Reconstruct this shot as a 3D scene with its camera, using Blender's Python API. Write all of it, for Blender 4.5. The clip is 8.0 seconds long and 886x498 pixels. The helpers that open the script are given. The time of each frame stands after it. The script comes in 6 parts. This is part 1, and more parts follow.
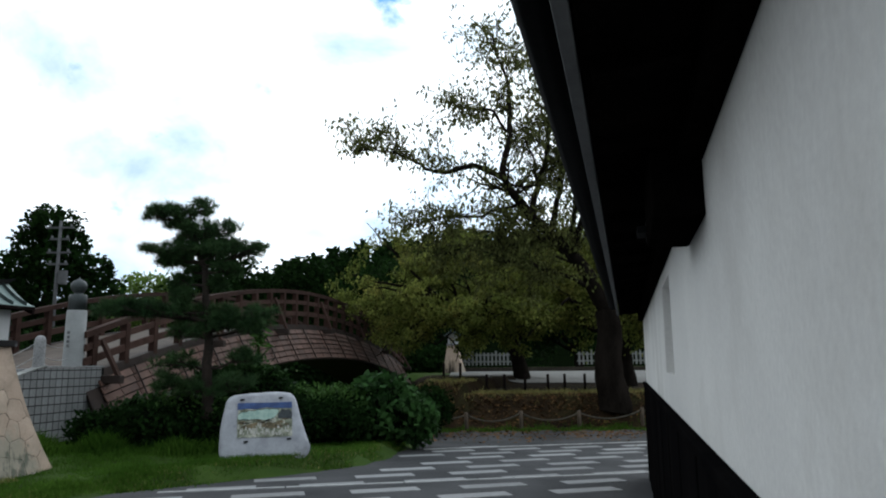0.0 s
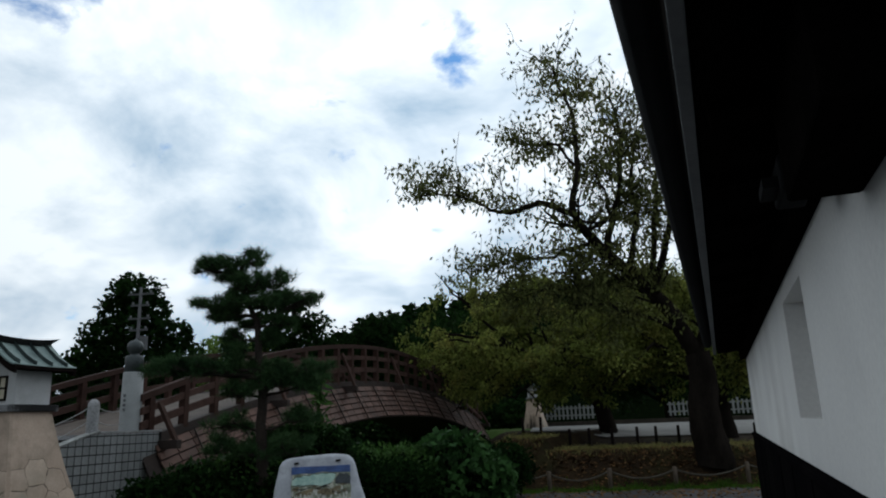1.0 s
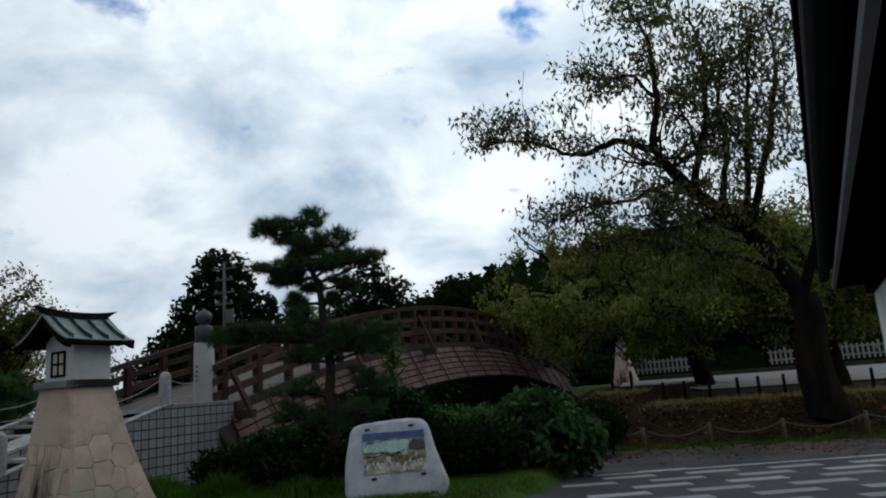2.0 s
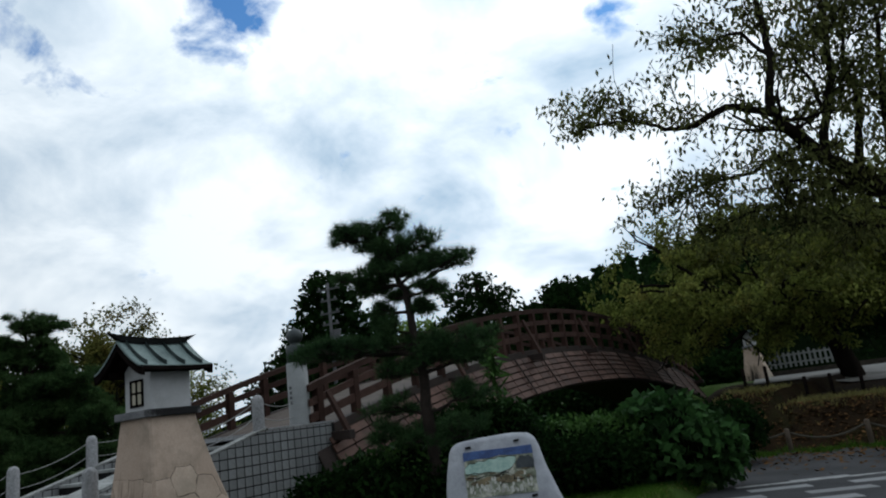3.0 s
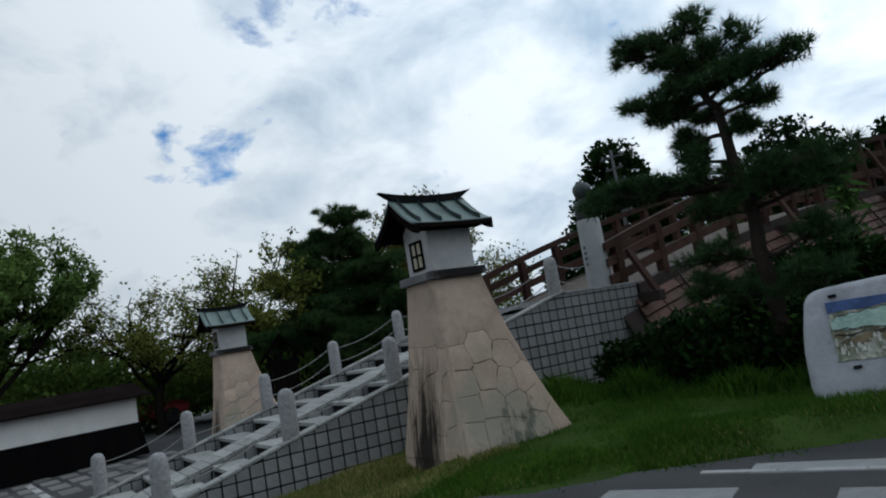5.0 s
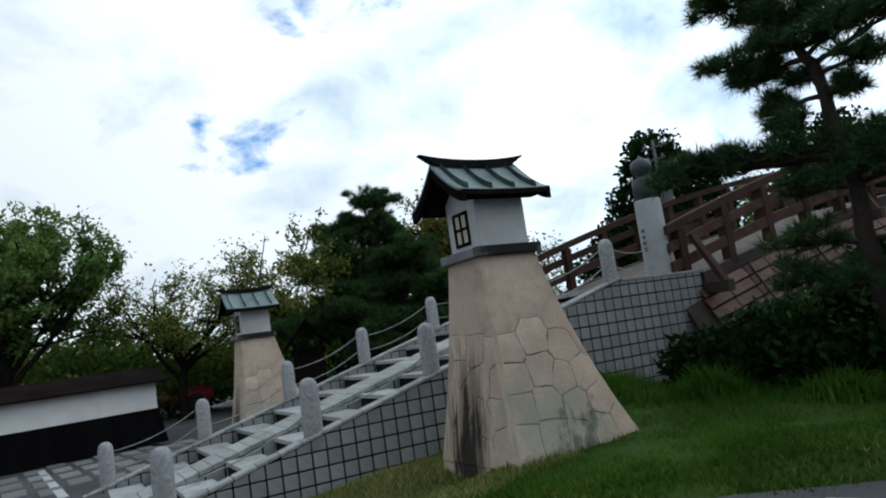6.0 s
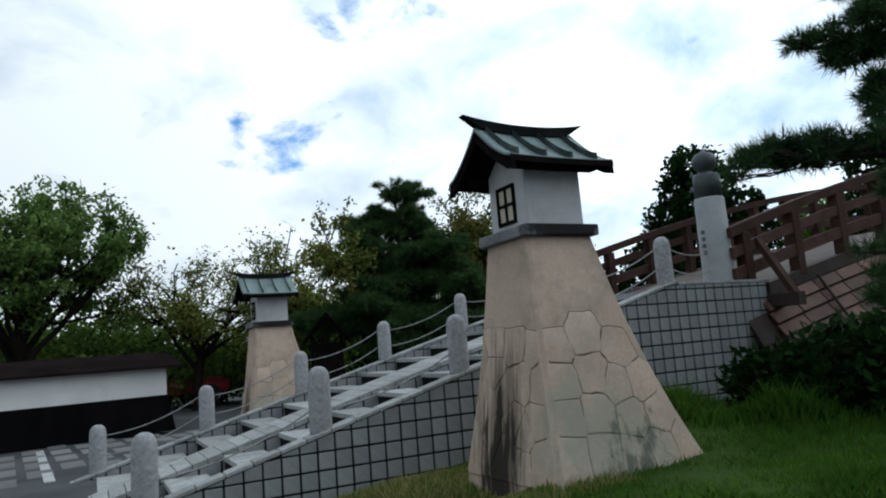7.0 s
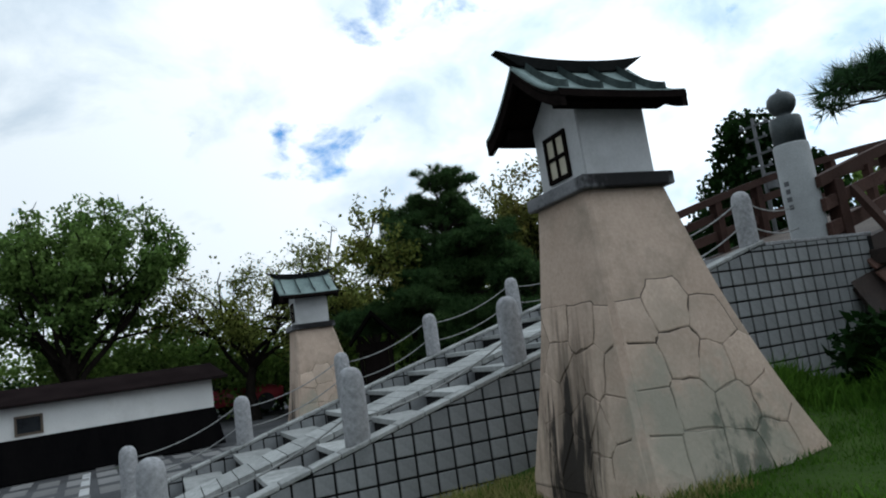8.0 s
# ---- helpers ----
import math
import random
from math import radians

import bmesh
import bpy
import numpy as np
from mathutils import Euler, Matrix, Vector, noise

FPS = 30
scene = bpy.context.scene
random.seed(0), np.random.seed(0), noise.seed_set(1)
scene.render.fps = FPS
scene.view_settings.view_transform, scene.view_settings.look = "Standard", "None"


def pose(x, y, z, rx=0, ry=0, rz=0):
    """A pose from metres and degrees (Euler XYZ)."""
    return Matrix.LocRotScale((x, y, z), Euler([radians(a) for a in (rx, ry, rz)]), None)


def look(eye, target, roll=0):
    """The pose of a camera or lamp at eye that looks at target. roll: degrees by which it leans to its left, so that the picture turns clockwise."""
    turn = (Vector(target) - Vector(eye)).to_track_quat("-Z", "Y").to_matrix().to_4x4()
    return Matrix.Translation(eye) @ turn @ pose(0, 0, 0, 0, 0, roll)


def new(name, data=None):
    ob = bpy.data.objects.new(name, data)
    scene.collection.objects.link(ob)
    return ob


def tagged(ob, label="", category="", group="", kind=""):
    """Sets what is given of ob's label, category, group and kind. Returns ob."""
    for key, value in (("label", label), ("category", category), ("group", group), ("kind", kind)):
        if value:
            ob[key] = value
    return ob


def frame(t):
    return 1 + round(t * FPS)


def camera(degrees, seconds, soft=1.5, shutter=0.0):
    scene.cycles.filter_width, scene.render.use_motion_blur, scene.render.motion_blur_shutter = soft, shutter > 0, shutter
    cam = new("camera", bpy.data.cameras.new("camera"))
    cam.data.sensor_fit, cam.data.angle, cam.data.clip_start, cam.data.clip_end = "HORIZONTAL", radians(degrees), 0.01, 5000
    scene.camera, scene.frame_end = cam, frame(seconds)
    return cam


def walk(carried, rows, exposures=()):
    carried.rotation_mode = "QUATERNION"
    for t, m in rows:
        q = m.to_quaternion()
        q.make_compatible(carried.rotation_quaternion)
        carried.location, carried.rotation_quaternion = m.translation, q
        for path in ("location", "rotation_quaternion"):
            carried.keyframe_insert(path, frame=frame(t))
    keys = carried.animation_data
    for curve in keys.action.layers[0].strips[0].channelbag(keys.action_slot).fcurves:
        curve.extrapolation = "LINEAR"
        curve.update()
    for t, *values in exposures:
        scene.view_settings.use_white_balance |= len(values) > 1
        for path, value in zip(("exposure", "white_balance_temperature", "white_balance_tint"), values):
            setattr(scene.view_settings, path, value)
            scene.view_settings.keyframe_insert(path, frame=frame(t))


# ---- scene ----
from mathutils.geometry import delaunay_2d_cdt

cam = camera(65.5, 8.0, soft=2.0)
PATH = [
    (0.0, (-0.181, 1.429, 1.456), (-0.216, 3.402, 1.784), -0.53),
    (0.5, (-0.063, 2.000, 1.447), (-0.235, 3.949, 1.861), -2.47),
    (1.0, (-0.031, 2.491, 1.424), (-0.278, 4.415, 1.911), -2.12),
    (1.5, (-0.034, 3.075, 1.405), (-0.408, 4.993, 1.833), -2.54),
    (1.7, (-0.004, 3.217, 1.403), (-0.420, 5.130, 1.812), -3.97),
    (2.8, (-0.041, 4.309, 1.425), (-0.765, 6.136, 1.801), -4.33),
    (3.0, (-0.156, 4.526, 1.395), (-0.915, 6.319, 1.848), -7.41),
    (3.5, (-0.331, 4.943, 1.289), (-1.276, 6.638, 1.773), -7.78),
    (4.0, (-0.546, 5.302, 1.284), (-1.684, 6.895, 1.695), -8.42),
    (4.5, (-0.876, 5.615, 1.193), (-2.195, 7.082, 1.521), -9.18),
    (5.0, (-1.202, 5.845, 1.170), (-2.672, 7.179, 1.414), -9.94),
    (5.2, (-1.343, 5.939, 1.167), (-2.857, 7.226, 1.392), -10.53),
    (6.3, (-2.345, 6.497, 1.088), (-3.881, 7.750, 1.351), -5.34),
    (6.5, (-2.490, 6.579, 1.048), (-4.034, 7.822, 1.319), -2.44),
    (7.0, (-2.855, 6.840, 0.986), (-4.426, 8.048, 1.261), -4.56),
    (7.5, (-3.214, 7.109, 0.936), (-4.822, 8.269, 1.202), -8.53),
    (8.0, (-3.589, 7.429, 0.936), (-5.241, 8.521, 1.214), -8.38),
]
EXPOSURES = [(0.0, -0.15, 6500, 10), (0.5, -0.3, 6470, 10), (1.0, -0.78, 6400, 10), (1.5, -0.98, 6400, 10), (3.0, -0.7, 6380, 10), (3.5, -0.92, 6320, 10), (4.5, -1.15, 6200, 10), (5.0, -0.8, 6240, 10), (6.5, -0.31, 6200, 9), (8.0, -0.31, 6240, 9)]
walk(cam, [(t, look(eye, target, roll)) for t, eye, target, roll in PATH], EXPOSURES)

# ---- sky and sun: bright broken cloud, the sun behind it beyond the bridge ----
world = bpy.data.worlds.new("sky")
scene.world = world
world.use_nodes = True
wn = world.node_tree.nodes
wl = world.node_tree.links
wn.clear()
w_out = wn.new("ShaderNodeOutputWorld")
w_bg = wn.new("ShaderNodeBackground")
w_sky = wn.new("ShaderNodeTexSky")
w_sky.sky_type = "NISHITA"
w_sky.sun_disc = False
w_sky.sun_elevation = radians(42)
w_sky.sun_rotation = radians(17)
w_sky.air_density = 1.0
w_sky.dust_density = 0.2
w_sky.ozone_density = 3.0
w_co = wn.new("ShaderNodeTexCoord")
w_sep = wn.new("ShaderNodeSeparateXYZ")
w_up = wn.new("ShaderNodeMath")
w_up.operation = "MAXIMUM"
w_up.inputs[1].default_value = 0.0
w_add = wn.new("ShaderNodeMath")
w_add.operation = "ADD"
w_add.inputs[1].default_value = 0.55
w_div = wn.new("ShaderNodeVectorMath")
w_div.operation = "DIVIDE"
w_comb = wn.new("ShaderNodeCombineXYZ")
w_n1 = wn.new("ShaderNodeTexNoise")
w_n1.inputs["Scale"].default_value = 11.0
w_n1.inputs["Detail"].default_value = 9
w_n1.inputs["Roughness"].default_value = 0.56
w_n1.inputs["Distortion"].default_value = 0.25
GAPS = [((-0.87, 0.385, 0.31), 5, 0.23), ((-0.75, 0.48, 0.47), 8, 0.18), ((-0.55, 0.643, 0.531), 6, 0.2), ((-0.084, 0.854, 0.514), 5, 0.2)]
w_ramp = wn.new("ShaderNodeValToRGB")
w_ramp.color_ramp.elements[0].position = 0.17
w_ramp.color_ramp.elements[1].position = 0.33
w_n2 = wn.new("ShaderNodeTexNoise")
w_n2.inputs["Scale"].default_value = 4.2
w_n2.inputs["Detail"].default_value = 8
w_n2.inputs["Roughness"].default_value = 0.57
w_n2.inputs["Distortion"].default_value = 0.3
w_cramp = wn.new("ShaderNodeValToRGB")
w_cramp.color_ramp.elements[0].position = 0.27
w_cramp.color_ramp.elements[0].color = (0.4, 0.545, 0.69, 1)
w_cramp.color_ramp.elements[1].position = 0.6
w_cramp.color_ramp.elements[1].color = (1.0, 1.08, 1.13, 1)
# cloud is brighter towards the hidden sun
SUN_WAY = Vector((0.3, 0.69, 0.64)).normalized()
w_dot = wn.new("ShaderNodeVectorMath")
w_dot.operation = "DOT_PRODUCT"
w_dot.inputs[1].default_value = SUN_WAY
w_glow = wn.new("ShaderNodeMapRange")
w_glow.interpolation_type = "SMOOTHSTEP"
w_glow.inputs["From Min"].default_value = -0.3
w_glow.inputs["From Max"].default_value = 1.0
w_glow.inputs["To Min"].default_value = 10.0
w_glow.inputs["To Max"].default_value = 19.0
w_lit = wn.new("ShaderNodeVectorMath")
w_lit.operation = "SCALE"
w_mix = wn.new("ShaderNodeMix")
w_mix.data_type = "RGBA"
wl.new(w_co.outputs["Generated"], w_sep.inputs[0])
wl.new(w_sep.outputs["Z"], w_up.inputs[0])
wl.new(w_up.outputs[0], w_add.inputs[0])
for axis in ("X", "Y", "Z"):
    wl.new(w_add.outputs[0], w_comb.inputs[axis])
wl.new(w_co.outputs["Generated"], w_div.inputs[0])
wl.new(w_comb.outputs[0], w_div.inputs[1])
wl.new(w_div.outputs[0], w_n1.inputs["Vector"])
wl.new(w_div.outputs[0], w_n2.inputs["Vector"])
# breaks in the cloud are likelier in these parts of the sky
cover = w_n1.outputs["Fac"]
for way, reach, amount in GAPS:
    g_dot = wn.new("ShaderNodeVectorMath")
    g_dot.operation = "DOT_PRODUCT"
    g_dot.inputs[1].default_value = Vector(way).normalized()
    g_fall = wn.new("ShaderNodeMapRange")
    g_fall.interpolation_type = "SMOOTHSTEP"
    g_fall.inputs["From Min"].default_value = math.cos(radians(reach))
    g_fall.inputs["From Max"].default_value = 1.0
    g_fall.inputs["To Max"].default_value = amount
    g_less = wn.new("ShaderNodeMath")
    g_less.operation = "SUBTRACT"
    wl.new(w_co.outputs["Generated"], g_dot.inputs[0])
    wl.new(g_dot.outputs["Value"], g_fall.inputs["Value"])
    wl.new(cover, g_less.inputs[0])
    wl.new(g_fall.outputs["Result"], g_less.inputs[1])
    cover = g_less.outputs[0]
wl.new(cover, w_ramp.inputs["Fac"])
# thicker, greyer cloud low beyond the bridge, thinner and whiter to the west and overhead
tone = w_n2.outputs["Fac"]
for way, reach, amount in (((-0.4, 0.87, 0.26), 22, -0.06), ((-0.95, 0.25, 0.2), 26, 0.16), ((-0.45, 0.66, 0.6), 16, 0.1), ((-0.2, 0.93, 0.3), 7, 0.2), ((-0.66, 0.72, 0.26), 6, 0.16), ((-0.47, 0.795, 0.38), 9, 0.13)):
    t_dot = wn.new("ShaderNodeVectorMath")
    t_dot.operation = "DOT_PRODUCT"
    t_dot.inputs[1].default_value = Vector(way).normalized()
    t_fall = wn.new("ShaderNodeMapRange")
    t_fall.interpolation_type = "SMOOTHSTEP"
    t_fall.inputs["From Min"].default_value = math.cos(radians(reach))
    t_fall.inputs["From Max"].default_value = 1.0
    t_fall.inputs["To Max"].default_value = amount
    t_sum = wn.new("ShaderNodeMath")
    t_sum.operation = "ADD"
    wl.new(w_co.outputs["Generated"], t_dot.inputs[0])
    wl.new(t_dot.outputs["Value"], t_fall.inputs["Value"])
    wl.new(tone, t_sum.inputs[0])
    wl.new(t_fall.outputs["Result"], t_sum.inputs[1])
    tone = t_sum.outputs[0]
wl.new(tone, w_cramp.inputs["Fac"])
wl.new(w_ramp.outputs["Color"], w_mix.inputs["Factor"])
w_blue = wn.new("ShaderNodeVectorMath")
w_blue.operation = "MULTIPLY"
w_blue.inputs[1].default_value = (1.05, 1.7, 2.1)
wl.new(w_sky.outputs["Color"], w_blue.inputs[0])
wl.new(w_blue.outputs["Vector"], w_mix.inputs["A"])
wl.new(w_co.outputs["Generated"], w_dot.inputs[0])
wl.new(w_dot.outputs["Value"], w_glow.inputs["Value"])
wl.new(w_cramp.outputs["Color"], w_lit.inputs[0])
wl.new(w_glow.outputs["Result"], w_lit.inputs["Scale"])
wl.new(w_lit.outputs["Vector"], w_mix.inputs["B"])
wl.new(w_mix.outputs["Result"], w_bg.inputs["Color"])
w_bg.inputs["Strength"].default_value = 0.1
wl.new(w_bg.outputs[0], w_out.inputs["Surface"])

sun = new("sun", bpy.data.lights.new("sun", "SUN"))
sun.data.energy = 0.55
sun.data.angle = radians(18)
sun.data.color = (1.0, 0.97, 0.92)
sun.matrix_world = look(SUN_WAY * 50, (0, 0, 0))


# ---- materials ----
def mat(name, a, b, rough=0.8, scale=2.0, fine=30.0, bump=0.25, metal=0.0, depth=0.01, random_amount=0.0,
        island=False, see_through=0.0, stain=None, stain_scale=1.2, stain_amount=0.5, stretch=(1, 1, 1), spec=0.3, stain_lo=0.5):
    m = bpy.data.materials.new(name)
    m.use_nodes = True
    t = m.node_tree
    t.nodes.clear()
    out = t.nodes.new("ShaderNodeOutputMaterial")
    p = t.nodes.new("ShaderNodeBsdfPrincipled")
    co = t.nodes.new("ShaderNodeTexCoord")
    mp = t.nodes.new("ShaderNodeMapping")
    mp.inputs["Scale"].default_value = stretch
    t.links.new(co.outputs["Object"], mp.inputs["Vector"])
    n1 = t.nodes.new("ShaderNodeTexNoise")
    n1.inputs["Scale"].default_value = scale
    n1.inputs["Detail"].default_value = 6
    n2 = t.nodes.new("ShaderNodeTexNoise")
    n2.inputs["Scale"].default_value = fine
    n2.inputs["Detail"].default_value = 5
    n2.inputs["Roughness"].default_value = 0.65
    for n in (n1, n2):
        t.links.new(mp.outputs[0], n.inputs["Vector"])
    mixf = t.nodes.new("ShaderNodeMath")
    mixf.operation = "MULTIPLY_ADD"
    mixf.inputs[1].default_value = 0.55
    t.links.new(n1.outputs["Fac"], mixf.inputs[0])
    half = t.nodes.new("ShaderNodeMath")
    half.operation = "MULTIPLY"
    half.inputs[1].default_value = 0.45
    t.links.new(n2.outputs["Fac"], half.inputs[0])
    t.links.new(half.outputs[0], mixf.inputs[2])
    ramp = t.nodes.new("ShaderNodeValToRGB")
    ramp.color_ramp.elements[0].position = 0.36
    ramp.color_ramp.elements[0].color = (*a, 1)
    ramp.color_ramp.elements[1].position = 0.64
    ramp.color_ramp.elements[1].color = (*b, 1)
    t.links.new(mixf.outputs[0], ramp.inputs["Fac"])
    colour = ramp.outputs["Color"]
    if stain:
        n3 = t.nodes.new("ShaderNodeTexNoise")
        n3.inputs["Scale"].default_value = stain_scale
        n3.inputs["Detail"].default_value = 8
        n3.inputs["Roughness"].default_value = 0.7
        t.links.new(mp.outputs[0], n3.inputs["Vector"])
        r3 = t.nodes.new("ShaderNodeValToRGB")
        r3.color_ramp.elements[0].position = stain_lo
        r3.color_ramp.elements[0].color = (0, 0, 0, 1)
        r3.color_ramp.elements[1].position = stain_lo + 0.18
        r3.color_ramp.elements[1].color = (stain_amount,) * 3 + (1,)
        t.links.new(n3.outputs["Fac"], r3.inputs["Fac"])
        mx = t.nodes.new("ShaderNodeMix")
        mx.data_type = "RGBA"
        t.links.new(r3.outputs["Color"], mx.inputs["Factor"])
        t.links.new(colour, mx.inputs["A"])
        mx.inputs["B"].default_value = (*stain, 1)
        colour = mx.outputs["Result"]
    if random_amount:
        if island:
            src = t.nodes.new("ShaderNodeNewGeometry").outputs["Random Per Island"]
        else:
            src = t.nodes.new("ShaderNodeObjectInfo").outputs["Random"]
        rng = t.nodes.new("ShaderNodeMapRange")
        rng.inputs["To Min"].default_value = 1 - random_amount
        rng.inputs["To Max"].default_value = 1 + random_amount
        t.links.new(src, rng.inputs["Value"])
        hsv = t.nodes.new("ShaderNodeHueSaturation")
        t.links.new(rng.outputs[0], hsv.inputs["Value"])
        t.links.new(colour, hsv.inputs["Color"])
        colour = hsv.outputs["Color"]
    t.links.new(colour, p.inputs["Base Color"])
    p.inputs["Roughness"].default_value = rough
    p.inputs["Metallic"].default_value = metal
    p.inputs["Specular IOR Level"].default_value = spec
    if bump:
        bp = t.nodes.new("ShaderNodeBump")
        bp.inputs["Strength"].default_value = bump
        bp.inputs["Distance"].default_value = depth
        t.links.new(n2.outputs["Fac"], bp.inputs["Height"])
        t.links.new(bp.outputs[0], p.inputs["Normal"])
    if see_through:
        tr = t.nodes.new("ShaderNodeBsdfTranslucent")
        t.links.new(colour, tr.inputs["Color"])
        ms = t.nodes.new("ShaderNodeMixShader")
        ms.inputs[0].default_value = see_through
        t.links.new(p.outputs[0], ms.inputs[1])
        t.links.new(tr.outputs[0], ms.inputs[2])
        t.links.new(ms.outputs[0], out.inputs["Surface"])
    else:
        t.links.new(p.outputs[0], out.inputs["Surface"])
    return m


M_ASPHALT = mat("asphalt", (0.04, 0.041, 0.043), (0.082, 0.082, 0.085), 0.95, 0.7, 60, 0.4, stain=(0.03, 0.03, 0.032), stain_scale=0.5, spec=0.08)
M_SLAB = mat("pale_paving", (0.19, 0.193, 0.196), (0.285, 0.288, 0.29), 0.85, 3, 50, 0.3, random_amount=0.2, stain=(0.15, 0.15, 0.15), stain_scale=2, stain_amount=0.8)
M_SLAB_WEST = mat("worn_grey_paving", (0.1, 0.098, 0.096), (0.185, 0.182, 0.178), 0.9, 2, 40, 0.3, random_amount=0.25, stain=(0.07, 0.068, 0.066), stain_scale=1.2, stain_amount=0.7, spec=0.1)
M_LINE = mat("white_strip", (0.28, 0.28, 0.28), (0.42, 0.42, 0.41), 0.85, 4, 40, 0.2, stain=(0.16, 0.16, 0.16), stain_scale=3, stain_amount=0.7)
M_SOIL = mat("soil_and_grass", (0.022, 0.046, 0.008), (0.042, 0.075, 0.014), 0.95, 1.5, 25, 0.6, stain=(0.05, 0.055, 0.02), stain_scale=0.6, stain_amount=0.5, spec=0.1)
# litter brown lowered so that its colour carries the canopy's shade
M_BANK = mat("shaded_leaf_litter", (0.01, 0.0065, 0.004), (0.032, 0.02, 0.01), 0.98, 1.2, 18, 0.9, stain=(0.025, 0.035, 0.01), stain_scale=0.5, depth=0.04, spec=0.05)
M_PALE_GROUND = mat("pale_gravel", (0.09, 0.089, 0.083), (0.19, 0.188, 0.178), 0.9, 0.5, 20, 0.2, stain=(0.05, 0.046, 0.036), stain_scale=0.8)
M_GRASS = mat("grass_blades", (0.036, 0.094, 0.01), (0.082, 0.17, 0.022), 0.85, 0.8, 6, 0, random_amount=0.4, island=True, see_through=0.4, spec=0.1)
M_DRYGRASS = mat("dry_grass", (0.185, 0.175, 0.056), (0.31, 0.28, 0.1), 0.85, 1, 6, 0, random_amount=0.35, island=True, see_through=0.3)
M_PLASTER = mat("white_plaster", (0.55, 0.54, 0.525), (0.67, 0.66, 0.635), 0.85, 1.2, 45, 0.12, stain=(0.4, 0.385, 0.36), stain_scale=0.7, stain_amount=0.6)
M_BOX = mat("grey_white_plaster", (0.42, 0.42, 0.42), (0.53, 0.53, 0.525), 0.85, 1.6, 45, 0.15, stain=(0.32, 0.315, 0.3), stain_scale=1.5, stain_amount=0.6)
M_WALL = mat("white_wall_plaster", (0.63, 0.62, 0.605), (0.76, 0.75, 0.725), 0.85, 1.2, 45, 0.12, stain=(0.5, 0.48, 0.45), stain_scale=0.7, stain_amount=0.6)
M_BLACKBOARD = mat("charred_boarding", (0.003, 0.003, 0.0035), (0.007, 0.0065, 0.0065), 0.95, 3, 40, 0.3, stretch=(1, 1, 0.15), spec=0.0)
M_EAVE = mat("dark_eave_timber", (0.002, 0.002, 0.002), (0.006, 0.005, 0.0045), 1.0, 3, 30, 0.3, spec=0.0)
M_ROOFMETAL = mat("dark_sheet_roof", (0.008, 0.0058, 0.006), (0.0155, 0.0112, 0.0112), 1.0, 2, 30, 0.2, spec=0.0)
M_GUTTER = mat("dark_gutter", (0.004, 0.0045, 0.005), (0.009, 0.0095, 0.01), 0.8, 2, 30, 0.1, spec=0.05)
M_PALETRIM = mat("pale_eave_trim", (0.12, 0.123, 0.127), (0.17, 0.174, 0.178), 0.7, 2, 30, 0.1, spec=0.1)
M_COPPER = mat("verdigris_copper", (0.1, 0.14, 0.134), (0.2, 0.26, 0.246), 0.6, 3, 35, 0.25, metal=0.1, stain=(0.04, 0.05, 0.05), stain_scale=5, stain_amount=0.6, stain_lo=0.54, spec=0.25)
M_COPPER_ROLL = mat("dark_verdigris_roll", (0.03, 0.042, 0.042), (0.085, 0.11, 0.106), 0.65, 5, 35, 0.25, metal=0.1, stain=(0.16, 0.21, 0.2), stain_scale=7, stain_amount=0.6, spec=0.2)
M_COPPER_DARK = mat("dark_copper", (0.006, 0.007, 0.007), (0.015, 0.0155, 0.015), 0.9, 3, 35, 0.2, spec=0.02)
M_TIMBER_DARK = mat("dark_timber", (0.005, 0.004, 0.0038), (0.014, 0.0105, 0.0095), 0.95, 4, 40, 0.4, spec=0.0)
M_TOWER = mat("tan_render", (0.36, 0.265, 0.2), (0.5, 0.385, 0.305), 0.9, 1.6, 45, 0.25, stain=(0.22, 0.185, 0.14), stain_scale=2.2, stain_amount=0.7)
M_TOWER_STONE = mat("tan_stone", (0.375, 0.28, 0.212), (0.53, 0.41, 0.325), 0.9, 2.2, 40, 0.35, stain=(0.27, 0.235, 0.18), stain_scale=1.4, stain_amount=0.5, random_amount=0.07, stain_lo=0.44)
M_JOINT = mat("dark_joint", (0.026, 0.02, 0.016), (0.075, 0.06, 0.046), 0.95, 5, 40, 0.3, random_amount=0.6)
M_JOINT_PALE = mat("worn_joint", (0.1, 0.08, 0.062), (0.2, 0.16, 0.125), 0.95, 5, 40, 0.3, random_amount=0.5)
M_LEDGE = mat("grey_stone_ledge", (0.1, 0.1, 0.105), (0.22, 0.22, 0.225), 0.95, 4, 50, 0.3, stain=(0.025, 0.025, 0.025), stain_scale=2.5, stain_amount=0.9, spec=0.05)
M_PAPER = mat("cream_pane", (0.42, 0.38, 0.28), (0.55, 0.5, 0.38), 0.6, 3, 20, 0.05)
M_GRANITE = mat("grey_granite", (0.19, 0.19, 0.195), (0.37, 0.37, 0.375), 0.85, 30, 160, 0.35, stain=(0.12, 0.12, 0.115), stain_scale=5, stain_amount=0.6, depth=0.005, spec=0.15)
M_GRANITE_PALE = mat("pale_granite", (0.21, 0.214, 0.206), (0.335, 0.34, 0.328), 0.85, 20, 130, 0.25, stain=(0.13, 0.135, 0.13), stain_scale=3.5, stain_amount=0.75, depth=0.004, random_amount=0.16, spec=0.15)
M_TILE = mat("grey_stone_tile", (0.17, 0.176, 0.178), (0.255, 0.262, 0.264), 0.8, 6, 60, 0.25, random_amount=0.12, stain=(0.2, 0.2, 0.2), stain_scale=1.5, depth=0.004)
